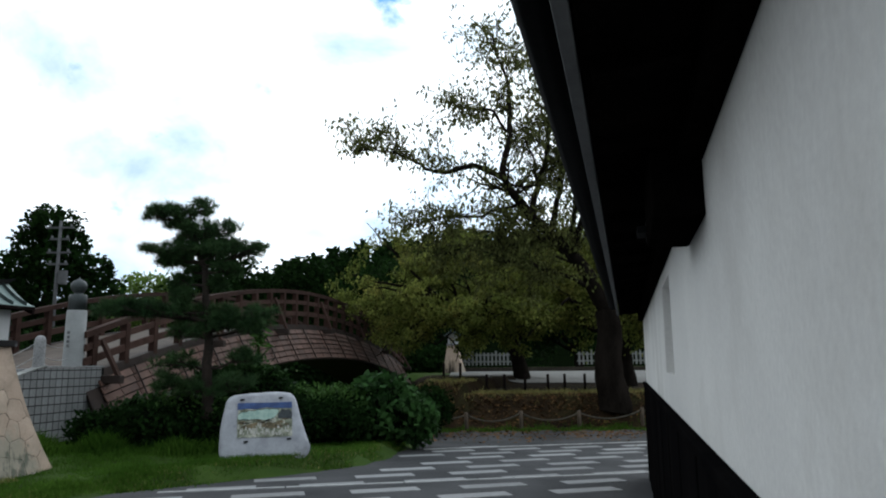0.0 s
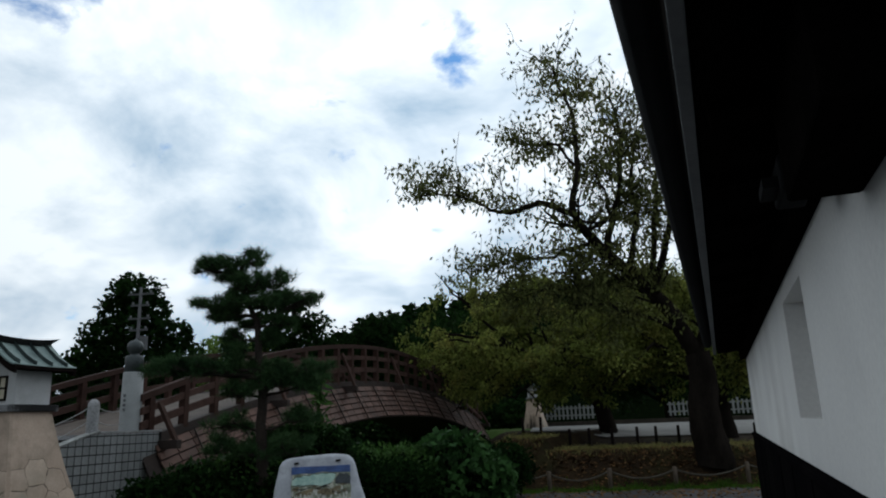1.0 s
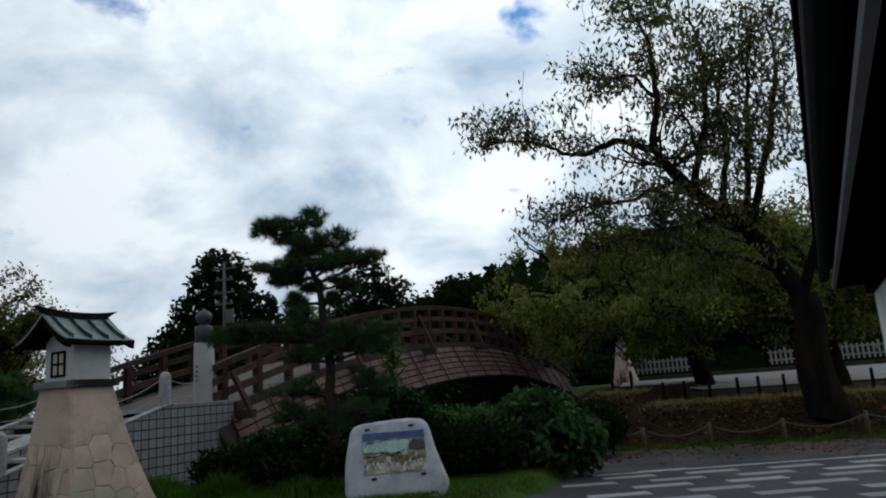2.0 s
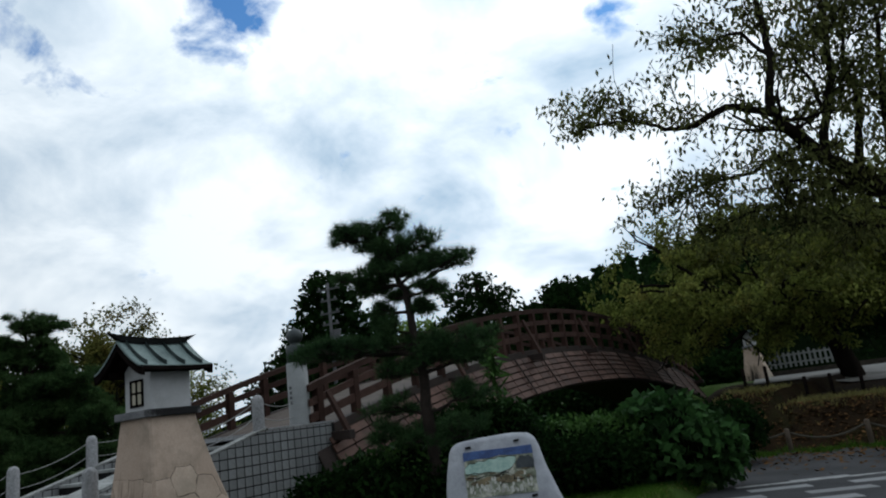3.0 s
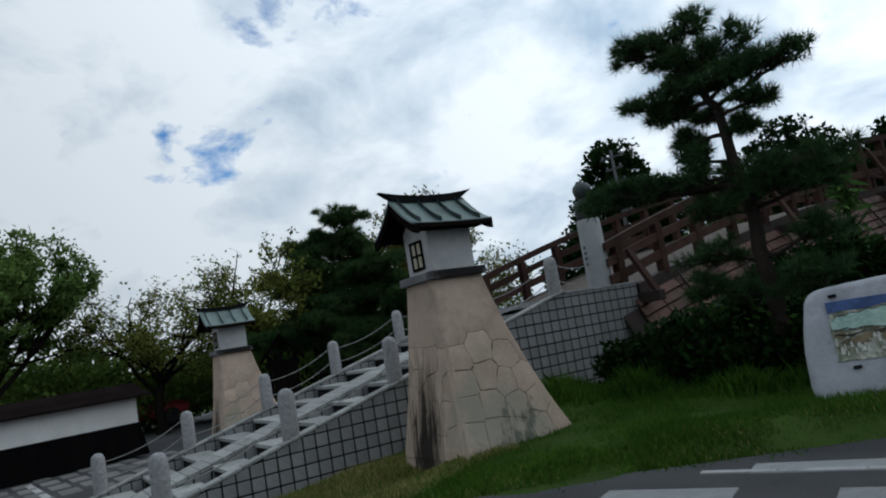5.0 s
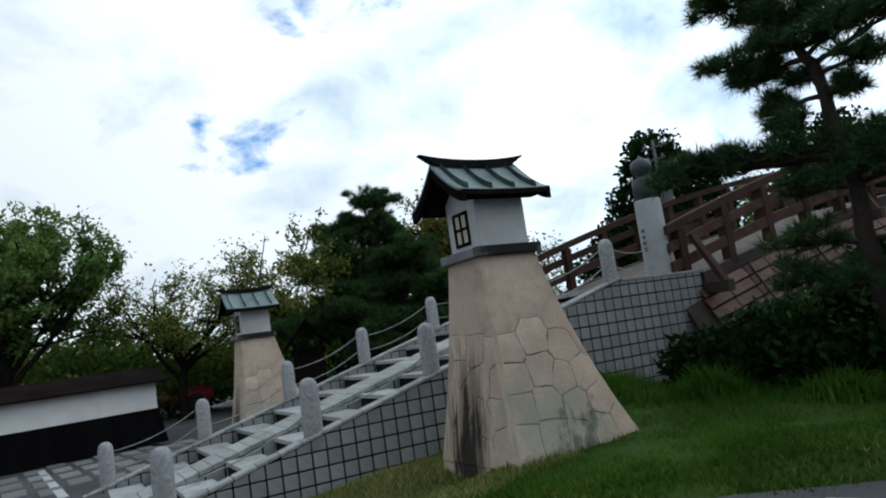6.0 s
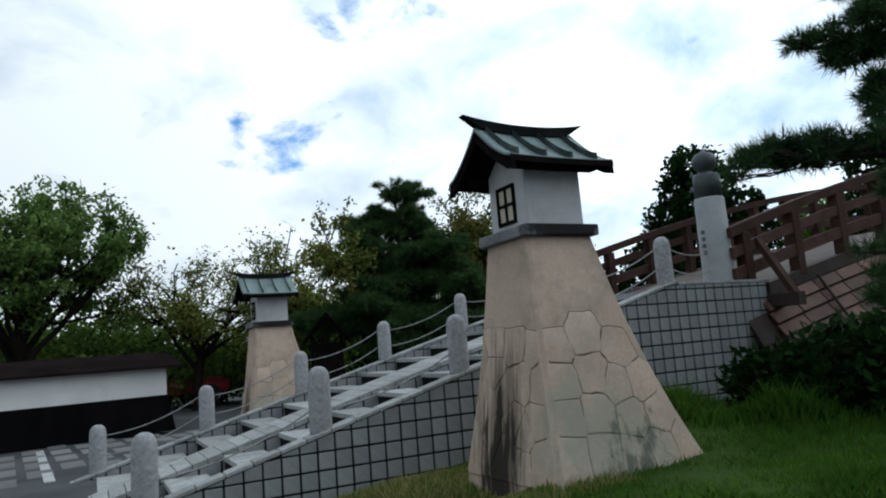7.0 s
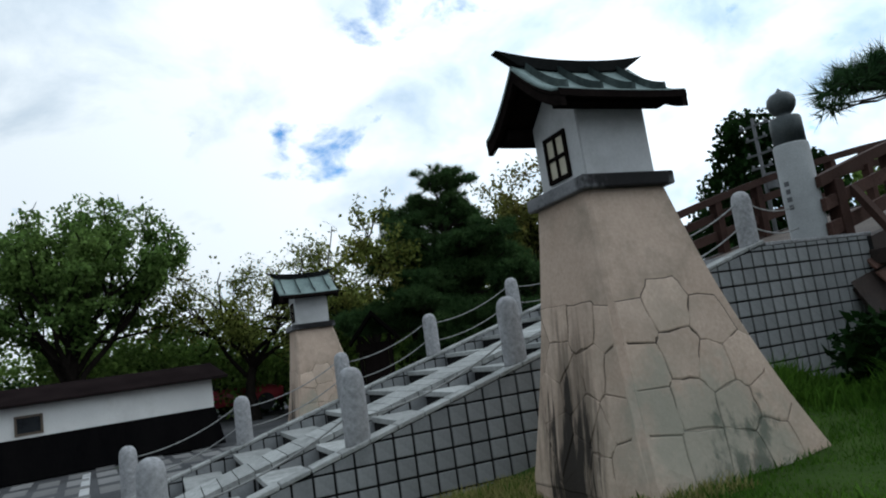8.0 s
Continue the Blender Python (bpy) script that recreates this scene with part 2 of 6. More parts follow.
# black of the joints, also laid on the stair risers as painted shade
M_MORTAR_SHADE = mat("black_joint_and_shade", (0.008, 0.008, 0.0085), (0.022, 0.022, 0.022), 1.0, 6, 40, 0.3, spec=0.03)
M_CHAIN = mat("grey_chain", (0.17, 0.17, 0.165), (0.3, 0.3, 0.29), 0.6, 20, 90, 0.2, metal=0.3)
M_PILLAR = mat("concrete_pillar", (0.23, 0.238, 0.238), (0.34, 0.35, 0.35), 0.85, 3, 60, 0.2, stain=(0.22, 0.23, 0.23), stain_scale=2)
M_BRONZE = mat("dark_bronze", (0.035, 0.042, 0.045), (0.075, 0.085, 0.085), 0.5, 4, 40, 0.15, metal=0.5)
M_WOOD = mat("red_brown_timber", (0.032, 0.018, 0.0145), (0.072, 0.041, 0.033), 0.85, 3, 40, 0.35, random_amount=0.25, stain=(0.03, 0.02, 0.016), stain_scale=1.5, spec=0.08)
M_SHINGLE = mat("brown_shingle", (0.06, 0.03, 0.022), (0.112, 0.06, 0.045), 0.75, 3, 40, 0.35, random_amount=0.28, stain=(0.05, 0.03, 0.024), stain_scale=1.6, stain_amount=0.75)
M_POSTWOOD = mat("dark_red_post", (0.028, 0.015, 0.012), (0.06, 0.033, 0.026), 0.85, 3, 40, 0.35, random_amount=0.25, spec=0.08)
# paler than the other bridge timber: daylight on the planks put into the colour
M_DECK = mat("lit_deck", (0.06, 0.046, 0.038), (0.11, 0.087, 0.072), 0.85, 3, 40, 0.3)
M_DECKEDGE = mat("dark_beam", (0.02, 0.014, 0.012), (0.04, 0.027, 0.022), 0.8, 3, 40, 0.3)
M_STONE = mat("plaque_stone", (0.28, 0.29, 0.32), (0.47, 0.485, 0.52), 0.85, 5, 90, 0.4, stain=(0.16, 0.165, 0.175), stain_scale=2.4, stain_amount=0.75, stain_lo=0.52)
M_BARK = mat("grey_bark", (0.007, 0.006, 0.005), (0.022, 0.018, 0.015), 0.95, 3, 25, 0.8, depth=0.03, stretch=(1, 1, 0.35), spec=0.0)
M_BARK_PINE = mat("pine_bark", (0.012, 0.009, 0.007), (0.036, 0.026, 0.02), 0.95, 4, 30, 0.8, depth=0.02)
M_NEEDLE = mat("pine_needles", (0.017, 0.044, 0.017), (0.052, 0.1, 0.035), 0.7, 2, 10, 0, random_amount=0.55, island=True, see_through=0.35, spec=0.1)
M_LEAF_SPARSE = mat("sparse_cherry_leaves", (0.05, 0.062, 0.02), (0.125, 0.138, 0.045), 0.8, 0.6, 8, 0, random_amount=0.55, island=True, see_through=0.35, stain=(0.14, 0.09, 0.03), stain_scale=0.9, stain_amount=0.2, spec=0.05)
M_NEEDLE_FAR = mat("far_pine_needles", (0.023, 0.056, 0.018), (0.064, 0.113, 0.037), 0.75, 1.2, 8, 0, random_amount=0.5, island=True, see_through=0.35, spec=0.1)
M_LEAF_CHERRY = mat("cherry_leaves", (0.062, 0.078, 0.018), (0.135, 0.142, 0.036), 0.75, 0.6, 8, 0, random_amount=0.55, island=True, see_through=0.45, stain=(0.21, 0.12, 0.035), stain_scale=0.9, stain_amount=0.55, spec=0.1)
M_LEAF_OLIVE = mat("olive_cherry_leaves", (0.075, 0.1, 0.02), (0.19, 0.215, 0.05), 0.75, 0.35, 8, 0, random_amount=0.6, island=True, see_through=0.5, stain=(0.17, 0.11, 0.03), stain_scale=0.7, stain_amount=0.5, spec=0.1)
M_LEAF_GREEN = mat("green_leaves", (0.065, 0.12, 0.025), (0.16, 0.24, 0.055), 0.75, 0.5, 8, 0, random_amount=0.5, island=True, see_through=0.5, spec=0.1)
# leaf green taken down to near-black, so deep foliage shade sits in the colour
M_LEAF_DARK = mat("shade_dark_leaves", (0.004, 0.013, 0.0035), (0.014, 0.034, 0.008), 0.8, 0.5, 8, 0, random_amount=0.5, island=True, see_through=0.25, spec=0.02)
M_LEAF_BUSH = mat("bush_leaves", (0.024, 0.062, 0.013), (0.065, 0.135, 0.03), 0.7, 1.0, 8, 0, random_amount=0.5, island=True, see_through=0.3, spec=0.12)
M_LEAF_BIG = mat("large_bush_leaves", (0.014, 0.042, 0.011), (0.042, 0.098, 0.026), 0.75, 1.0, 8, 0, random_amount=0.6, island=True, see_through=0.25, spec=0.1)
M_LEAF_MID = mat("mid_leaves", (0.009, 0.028, 0.007), (0.03, 0.072, 0.017), 0.7, 1.0, 8, 0, random_amount=0.5, island=True, see_through=0.3, spec=0.12)
M_LEAF_LIGHT = mat("light_green_leaves", (0.055, 0.11, 0.026), (0.15, 0.23, 0.06), 0.75, 0.5, 8, 0, random_amount=0.55, island=True, see_through=0.5, spec=0.1)
# near-black colour for the shade inside bushes; the far hill wears it too
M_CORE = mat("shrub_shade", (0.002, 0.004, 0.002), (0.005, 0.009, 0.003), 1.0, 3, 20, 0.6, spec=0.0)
M_STEEL = mat("pole_concrete", (0.06, 0.063, 0.066), (0.1, 0.1, 0.105), 0.8, 3, 40, 0.1)
M_FENCE = mat("weathered_fence", (0.16, 0.16, 0.16), (0.26, 0.26, 0.258), 0.85, 3, 40, 0.1)
M_ROPE = mat("rope", (0.06, 0.055, 0.045), (0.11, 0.1, 0.08), 0.95, 10, 90, 0.4, spec=0.05)
M_POST = mat("fence_post", (0.07, 0.055, 0.04), (0.13, 0.1, 0.075), 0.9, 5, 40, 0.4)
M_RED = mat("red_car_paint", (0.28, 0.03, 0.04), (0.34, 0.04, 0.05), 0.35, 2, 20, 0, spec=0.5)
M_TYRE = mat("tyre_rubber", (0.015, 0.015, 0.015), (0.03, 0.03, 0.03), 0.9, 4, 40, 0.1)
M_DARKGLASS = mat("dark_glass", (0.01, 0.012, 0.014), (0.02, 0.022, 0.025), 0.1, 2, 10, 0, spec=0.6)


def weather(m, colour, centre, radii, scale, stretch, lo, hi, amount):
    """Lays a stain with an uneven, noisy edge over a material round one place of the thing."""
    t = m.node_tree
    p = next(n for n in t.nodes if n.type == "BSDF_PRINCIPLED")
    old = p.inputs["Base Color"].links[0].from_socket
    co = t.nodes.new("ShaderNodeTexCoord")
    sub = t.nodes.new("ShaderNodeVectorMath")
    sub.operation = "SUBTRACT"
    sub.inputs[1].default_value = centre
    div = t.nodes.new("ShaderNodeVectorMath")
    div.operation = "DIVIDE"
    div.inputs[1].default_value = radii
    ln = t.nodes.new("ShaderNodeVectorMath")
    ln.operation = "LENGTH"
    t.links.new(co.outputs["Object"], sub.inputs[0])
    t.links.new(sub.outputs["Vector"], div.inputs[0])
    t.links.new(div.outputs["Vector"], ln.inputs[0])
    mp = t.nodes.new("ShaderNodeMapping")
    mp.inputs["Scale"].default_value = stretch
    t.links.new(co.outputs["Object"], mp.inputs["Vector"])
    n = t.nodes.new("ShaderNodeTexNoise")
    n.inputs["Scale"].default_value = scale
    n.inputs["Detail"].default_value = 7
    n.inputs["Roughness"].default_value = 0.6
    t.links.new(mp.outputs[0], n.inputs["Vector"])
    less = t.nodes.new("ShaderNodeMath")
    less.operation = "MULTIPLY_ADD"
    less.inputs[1].default_value = -0.35
    t.links.new(ln.outputs["Value"], less.inputs[0])
    t.links.new(n.outputs["Fac"], less.inputs[2])
    r = t.nodes.new("ShaderNodeMapRange")
    r.interpolation_type = "SMOOTHSTEP"
    r.inputs["From Min"].default_value = lo
    r.inputs["From Max"].default_value = hi
    r.inputs["To Max"].default_value = amount
    t.links.new(less.outputs[0], r.inputs["Value"])
    mx = t.nodes.new("ShaderNodeMix")
    mx.data_type = "RGBA"
    t.links.new(r.outputs["Result"], mx.inputs["Factor"])
    t.links.new(old, mx.inputs["A"])
    mx.inputs["B"].default_value = (*colour, 1)
    t.links.new(mx.outputs["Result"], p.inputs["Base Color"])


for m_tower in (M_TOWER, M_TOWER_STONE, M_JOINT, M_JOINT_PALE):
    weather(m_tower, (0.23, 0.25, 0.2), (0.62, 0.05, 0.2), (0.3, 0.65, 0.75), 3.2, (1, 1, 0.8), 0.16, 0.36, 0.5)
    weather(m_tower, (0.07, 0.085, 0.065), (0.68, 0.2, 0.1), (0.25, 0.5, 0.5), 6.5, (1, 1, 0.55), 0.28, 0.42, 0.75)
    weather(m_tower, (0.13, 0.1, 0.075), (-0.08, -0.46, 0.25), (0.36, 0.2, 1.0), 2.5, (4, 1, 0.45), 0.14, 0.38, 0.75)
    weather(m_tower, (0.018, 0.014, 0.011), (-0.1, -0.5, 0.05), (0.3, 0.2, 0.62), 3.4, (4, 1, 0.4), 0.18, 0.29, 0.96)

weather(M_LEDGE, (0.018, 0.017, 0.017), (0.37, 0.1, 1.8), (0.12, 0.5, 0.2), 5.0, (1, 1, 0.6), 0.1, 0.3, 0.95)

# ---- builders ----
def thing(name, m, label, category, group="", kind=""):
    ob = new(name)
    ob.matrix_world = m
    ob.empty_display_size = 0.2
    return tagged(ob, label, category, group, kind)


def to_mesh(bm, material, name, smooth=False):
    me = bpy.data.meshes.new(name)
    bm.normal_update()
    bm.to_mesh(me)
    bm.free()
    for m in (material if isinstance(material, (list, tuple)) else (material,)):
        me.materials.append(m)
    if smooth:
        for f in me.polygons:
            f.use_smooth = True
    return me


def part(name, bm, material, parent=None, label="", smooth=False, at=None):
    me = bm if isinstance(bm, bpy.types.Mesh) else to_mesh(bm, material, name, smooth)
    ob = new(name, me)
    if at is not None:
        ob.matrix_basis = at
    if parent is not None:
        ob.parent = parent
    if label:
        ob["label"] = label
    return ob


def from_arrays(name, verts, faces, material, smooth=False):
    me = bpy.data.meshes.new(name)
    verts = np.asarray(verts, dtype=np.float32).reshape(-1, 3)
    faces = np.asarray(faces, dtype=np.int32)
    k = faces.shape[1]
    me.vertices.add(len(verts))
    me.vertices.foreach_set("co", verts.ravel())
    me.loops.add(faces.size)
    me.loops.foreach_set("vertex_index", faces.ravel())
    me.polygons.add(len(faces))
    me.polygons.foreach_set("loop_start", np.arange(0, faces.size, k, dtype=np.int32))
    me.polygons.foreach_set("loop_total", np.full(len(faces), k, dtype=np.int32))
    if smooth:
        me.polygons.foreach_set("use_smooth", np.ones(len(faces), dtype=bool))
    me.materials.append(material)
    me.update()
    me.validate()
    return me


def box(bm, lo, hi, bevel=0.0):
    x0, y0, z0 = lo
    x1, y1, z1 = hi
    v = [bm.verts.new(c) for c in ((x0, y0, z0), (x1, y0, z0), (x1, y1, z0), (x0, y1, z0), (x0, y0, z1), (x1, y0, z1), (x1, y1, z1), (x0, y1, z1))]
    fs = [bm.faces.new([v[i] for i in q]) for q in ((3, 2, 1, 0), (4, 5, 6, 7), (0, 1, 5, 4), (1, 2, 6, 5), (2, 3, 7, 6), (3, 0, 4, 7))]
    if bevel:
        edges = {e for f in fs for e in f.edges}
        bmesh.ops.bevel(bm, geom=list(edges), offset=bevel, segments=2, affect="EDGES", profile=0.5)
    return v


def prism(bm, poly, depth):
    """A solid from a polygon of 3D points, pushed along the vector depth."""
    d = Vector(depth)
    a = [bm.verts.new(p) for p in poly]
    b = [bm.verts.new(Vector(p) + d) for p in poly]
    n = len(a)
    bm.faces.new(a[::-1])
    bm.faces.new(b)
    for i in range(n):
        bm.faces.new((a[i], a[(i + 1) % n], b[(i + 1) % n], b[i]))
    bmesh.ops.recalc_face_normals(bm, faces=bm.faces)


def beam(bm, p, q, width, height, up=(0, 0, 1)):
    p, q = Vector(p), Vector(q)
    d = (q - p).normalized()
    side = d.cross(Vector(up)).normalized() * width / 2
    top = side.cross(d).normalized() * height / 2
    a = [bm.verts.new(p + s) for s in (-side - top, side - top, side + top, -side + top)]
    b = [bm.verts.new(q + s) for s in (-side - top, side - top, side + top, -side + top)]
    bm.faces.new(a[::-1])
    bm.faces.new(b)
    for i in range(4):
        bm.faces.new((a[i], a[(i + 1) % 4], b[(i + 1) % 4], b[i]))
    bmesh.ops.recalc_face_normals(bm, faces=bm.faces)


def tube(bm, pts, radii, n=6, cap=True):
    pts = [Vector(p) for p in pts]
    rings = []
    prev = None
    for i, p in enumerate(pts):
        d = (pts[min(i + 1, len(pts) - 1)] - pts[max(i - 1, 0)]).normalized()
        ref = prev if prev is not None else (Vector((1, 0, 0)) if abs(d.x) < 0.9 else Vector((0, 1, 0)))
        u = (ref - d * ref.dot(d)).normalized()
        prev = u
        v = d.cross(u)
        rings.append([bm.verts.new(p + (u * math.cos(2 * math.pi * k / n) + v * math.sin(2 * math.pi * k / n)) * radii[i]) for k in range(n)])
    for a, b in zip(rings, rings[1:]):
        for k in range(n):
            bm.faces.new((a[k], a[(k + 1) % n], b[(k + 1) % n], b[k]))
    if cap:
        bm.faces.new(rings[0][::-1])
        bm.faces.new(rings[-1])


def sweep(bm, pts, width, height):
    """One bent bar of square section, upright, along points that run up the stair's line."""
    prev = None
    for p in pts:
        p = Vector(p)
        ring = [bm.verts.new(p + Vector(o)) for o in ((-width / 2, 0, -height / 2), (width / 2, 0, -height / 2), (width / 2, 0, height / 2), (-width / 2, 0, height / 2))]
        if prev:
            for i in range(4):
                bm.faces.new((prev[i], prev[(i + 1) % 4], ring[(i + 1) % 4], ring[i]))
        else:
            bm.faces.new(ring[::-1])
        prev = ring
    bm.faces.new(prev)
    bmesh.ops.recalc_face_normals(bm, faces=bm.faces)


def lathe(bm, profile, n=24, centre=(0, 0)):
    """A turned solid from rows of radius and height."""
    rings = []
    for r, z in profile:
        if r < 1e-5:
            rings.append([bm.verts.new((centre[0], centre[1], z))])
        else:
            rings.append([bm.verts.new((centre[0] + r * math.cos(2 * math.pi * k / n), centre[1] + r * math.sin(2 * math.pi * k / n), z)) for k in range(n)])
    for a, b in zip(rings, rings[1:]):
        for k in range(n):
            q = [a[k % len(a)], a[(k + 1) % len(a)], b[(k + 1) % len(b)], b[k % len(b)]]
            q = list(dict.fromkeys(q))
            if len(q) > 2:
                bm.faces.new(q)
    if len(rings[0]) > 1:
        bm.faces.new(rings[0][::-1])
    if len(rings[-1]) > 1:
        bm.faces.new(rings[-1])
    bmesh.ops.recalc_face_normals(bm, faces=bm.faces)


def turn_axes(rng, n):
    """n random directions and, for each, one across it."""
    d = rng.normal(size=(n, 3))
    d /= np.linalg.norm(d, axis=1)[:, None]
    e = rng.normal(size=(n, 3))
    e -= d * np.sum(d * e, axis=1)[:, None]
    e /= np.linalg.norm(e, axis=1)[:, None]
    return d, e


def leaf_arrays(rng, places, length, width, droop=0.3):
    """Folded leaf blades of four points, one for each place."""
    n = len(places)
    d, e = turn_axes(rng, n)
    d[:, 2] -= droop
    d /= np.linalg.norm(d, axis=1)[:, None]
    e -= d * np.sum(d * e, axis=1)[:, None]
    e /= np.linalg.norm(e, axis=1)[:, None]
    l = (length * rng.uniform(0.6, 1.25, n))[:, None]
    w = (width * rng.uniform(0.7, 1.2, n))[:, None]
    a = places
    b = places + d * l * 0.45 + e * w * 0.5
    c = places + d * l
    f = places + d * l * 0.45 - e * w * 0.5
    verts = np.stack([a, b, c, f], axis=1).reshape(-1, 3)
    faces = np.arange(4 * n).reshape(-1, 4)
    return verts, faces


def needle_arrays(rng, places, outward, length, per=14, width=0.006):
    """Tufts of fine needles, spreading round an outward direction at each place."""
    n = len(places)
    base = np.repeat(places, per, axis=0)
    out = np.repeat(outward, per, axis=0)
    d = out + rng.normal(size=base.shape) * 0.62
    d /= np.linalg.norm(d, axis=1)[:, None]
    e = np.cross(d, rng.normal(size=base.shape))
    e /= np.linalg.norm(e, axis=1)[:, None]
    l = (length * rng.uniform(0.6, 1.15, n * per))[:, None]
    verts = np.stack([base - e * width, base + e * width, base + d * l], axis=1).reshape(-1, 3)
    return verts, np.arange(3 * n * per).reshape(-1, 3)


def wander(rng, p, q, n, sway):
    """Points on an uneven line from p to q."""
    p, q = np.array(p, float), np.array(q, float)
    length = np.linalg.norm(q - p)
    off = np.cumsum(rng.normal(size=(n + 1, 3)) * sway * length / n, axis=0)
    k = np.linspace(0, 1, n + 1)[:, None]
    off -= off[-1] * k
    off -= off[0] * (1 - k)
    return p + (q - p) * k + off


# ---- ground ----
EDGE = [(-9.3, 7.0), (-7.5, 8.1), (-6.5, 8.75), (-5.5, 9.48), (-4.62, 10.38), (-3.85, 11.15), (-3.05, 12.05), (-2.0, 13.3), (-1.6, 14.6), (-1.25, 17.7), (-1.2, 21.3), (-0.6, 23.2)]
EDGE_A = np.array(EDGE)


def pave_z(x, y):
    return -0.12 - 0.0375 * np.clip(y - 10, 0, 12) - 0.018 * np.clip(-5 - x, 0, 14)


def smooth_step(v):
    v = np.clip(v, 0, 1)
    return v * v * (3 - 2 * v)


def lawn_depth(x, y):
    """How far a place lies inside the lawn, from its edge along the pavement; negative outside."""
    best = np.full(np.shape(x), 1e9)
    sign = np.ones(np.shape(x))
    for (ax, ay), (bx, by) in zip(EDGE_A, EDGE_A[1:]):
        dx, dy = bx - ax, by - ay
        k = np.clip(((x - ax) * dx + (y - ay) * dy) / (dx * dx + dy * dy), 0, 1)
        dist = np.hypot(x - ax - k * dx, y - ay - k * dy)
        cross = dx * (y - ay) - dy * (x - ax)
        closer = dist < best
        best = np.where(closer, dist, best)
        sign = np.where(closer, np.sign(cross), sign)
    return best * sign


def ground_z(x, y):
    x, y = np.asarray(x, float), np.asarray(y, float)
    d = lawn_depth(x, y)
    z = pave_z(x, y) - 0.02 - 0.12 * smooth_step((-d - 0.1) / 0.5) * (1 - smooth_step((y - 21.5) / 1.2))
    across = (x + 8.47) * 0.9846 - (y - 8.2) * 0.175
    inside = (d > 0) & (y > 6) & (y < 40) & (across > -0.05)
    z = z + np.where(inside, 0.03 + 0.2 * smooth_step(d / (0.22 + 0.9 * smooth_step((-4.0 - x) / 1.2))) + 0.2 * smooth_step((d - 0.8) / 2.2), 0)
    z = z + np.where(inside, 0.06 * smooth_step(d / 0.25) * np.exp(-((x + 2.7) ** 2 + (y - 13.1) ** 2) / 0.9), 0)
    along = (x + 8.47) * 0.175 + (y - 8.2) * 0.9846
    z = z - 1.8 * smooth_step((along - 7.6) / 1.4) * smooth_step((1.6 - across) / 1.2) * smooth_step((across + 30) / 8) * smooth_step((33.0 - along) / 3)
    z = z - np.where(inside, 0.22 * smooth_step((1.9 - across) / 0.8) * smooth_step((3.4 - along) / 0.9) + 0.07 * smooth_step((3.0 - across) / 0.9) * smooth_step((4.8 - along) / 1.0), 0)
    z = np.where(inside & (along < 6), np.maximum(z, pave_z(x, y) - 0.05), z)
    bank = smooth_step((y - 23.2) / 2.2) * smooth_step((x + 3.0) / 2.0)
    z = z + bank * 1.0
    far = smooth_step((y - 26) / 14) * (1 - smooth_step((33.0 - along) / 3) * smooth_step((1.6 - across) / 1.2) * smooth_step((across + 30) / 8))
    return z * (1 - far) + far * (0.9)


def axis_points(lo, hi, fine_lo, fine_hi, fine, grow=1.22):
    mid = list(np.arange(fine_lo, fine_hi, fine))
    step, v = fine, fine_lo
    left = []
    while v > lo:
        step *= grow
        v -= step
        left.append(v)
    step, v = fine, mid[-1]
    right = []
    while v < hi:
        step *= grow
        v += step
        right.append(v)
    return np.array(left[::-1] + mid + right)


gx = axis_points(-1500, 1500, -20, 8, 0.3)
gy = axis_points(-1500, 2500, 4, 30, 0.3)
GX, GY = np.meshgrid(gx, gy)
GZ = ground_z(GX, GY)
rng = np.random.default_rng(3)
GZ += rng.normal(size=GZ.shape) * 0.012
nx, ny = len(gx), len(gy)
idx = np.arange(nx * ny).reshape(ny, nx)
quads = np.stack([idx[:-1, :-1], idx[:-1, 1:], idx[1:, 1:], idx[1:, :-1]], axis=-1).reshape(-1, 4)
ground_mesh = from_arrays("ground", np.stack([GX, GY, GZ], axis=-1).reshape(-1, 3), quads, M_SOIL, True)
ground_mesh.materials.append(M_BANK)
centre = np.array([np.mean([ground_mesh.vertices[v].co[:] for v in f.vertices], axis=0) for f in ground_mesh.polygons])
for f, c in zip(ground_mesh.polygons, centre):
    if c[1] > 20.5 and c[0] > -3.5 and c[1] < 36:
        f.material_index = 1
tagged(new("ground", ground_mesh), "dark earth and short grass rising to the hedge and the bank", "ground", kind="structure")

# pavement: a sheet just above the ground, bounded by the lawn's edge
pave_outline = [(-40, -30), (25, -30), (25, 22.8), (6, 23.0), (1.5, 23.0)] + EDGE[::-1] + [(-8.6, 8.2), (-8.08, 11.2), (-11.3, 13.8), (-14.5, 20.0), (-40, 22)]
bm = bmesh.new()
count = len(pave_outline)
inner = [(x, y) for x in range(-39, 25) for y in range(-29, 23)]
flat, _, tris, _, _, _ = delaunay_2d_cdt([Vector(p) for p in pave_outline] + [Vector(p) for p in inner], [], [list(range(count))], 1, 1e-4)
verts = [bm.verts.new((p.x, p.y, 0)) for p in flat]
for tri in tris:
    bm.faces.new([verts[k] for k in tri])
bmesh.ops.delete(bm, geom=[v for v in bm.verts if not v.link_faces], context="VERTS")
for v in bm.verts:
    v.co.z = float(pave_z(v.co.x, v.co.y)) + 0.004
pavement = part("pavement", bm, M_ASPHALT)
tagged(pavement, "dark grey asphalt paving inlaid with pale slabs", "pavement", kind="structure")
if sum(f.normal.z for f in pavement.data.polygons) < 0:
    pavement.data.flip_normals()

# ---- the frame of stair and bridge: x across to the east, y up the stair ----
STAIR = pose(-8.47, 8.2, 0, 0, 0, -10.08)
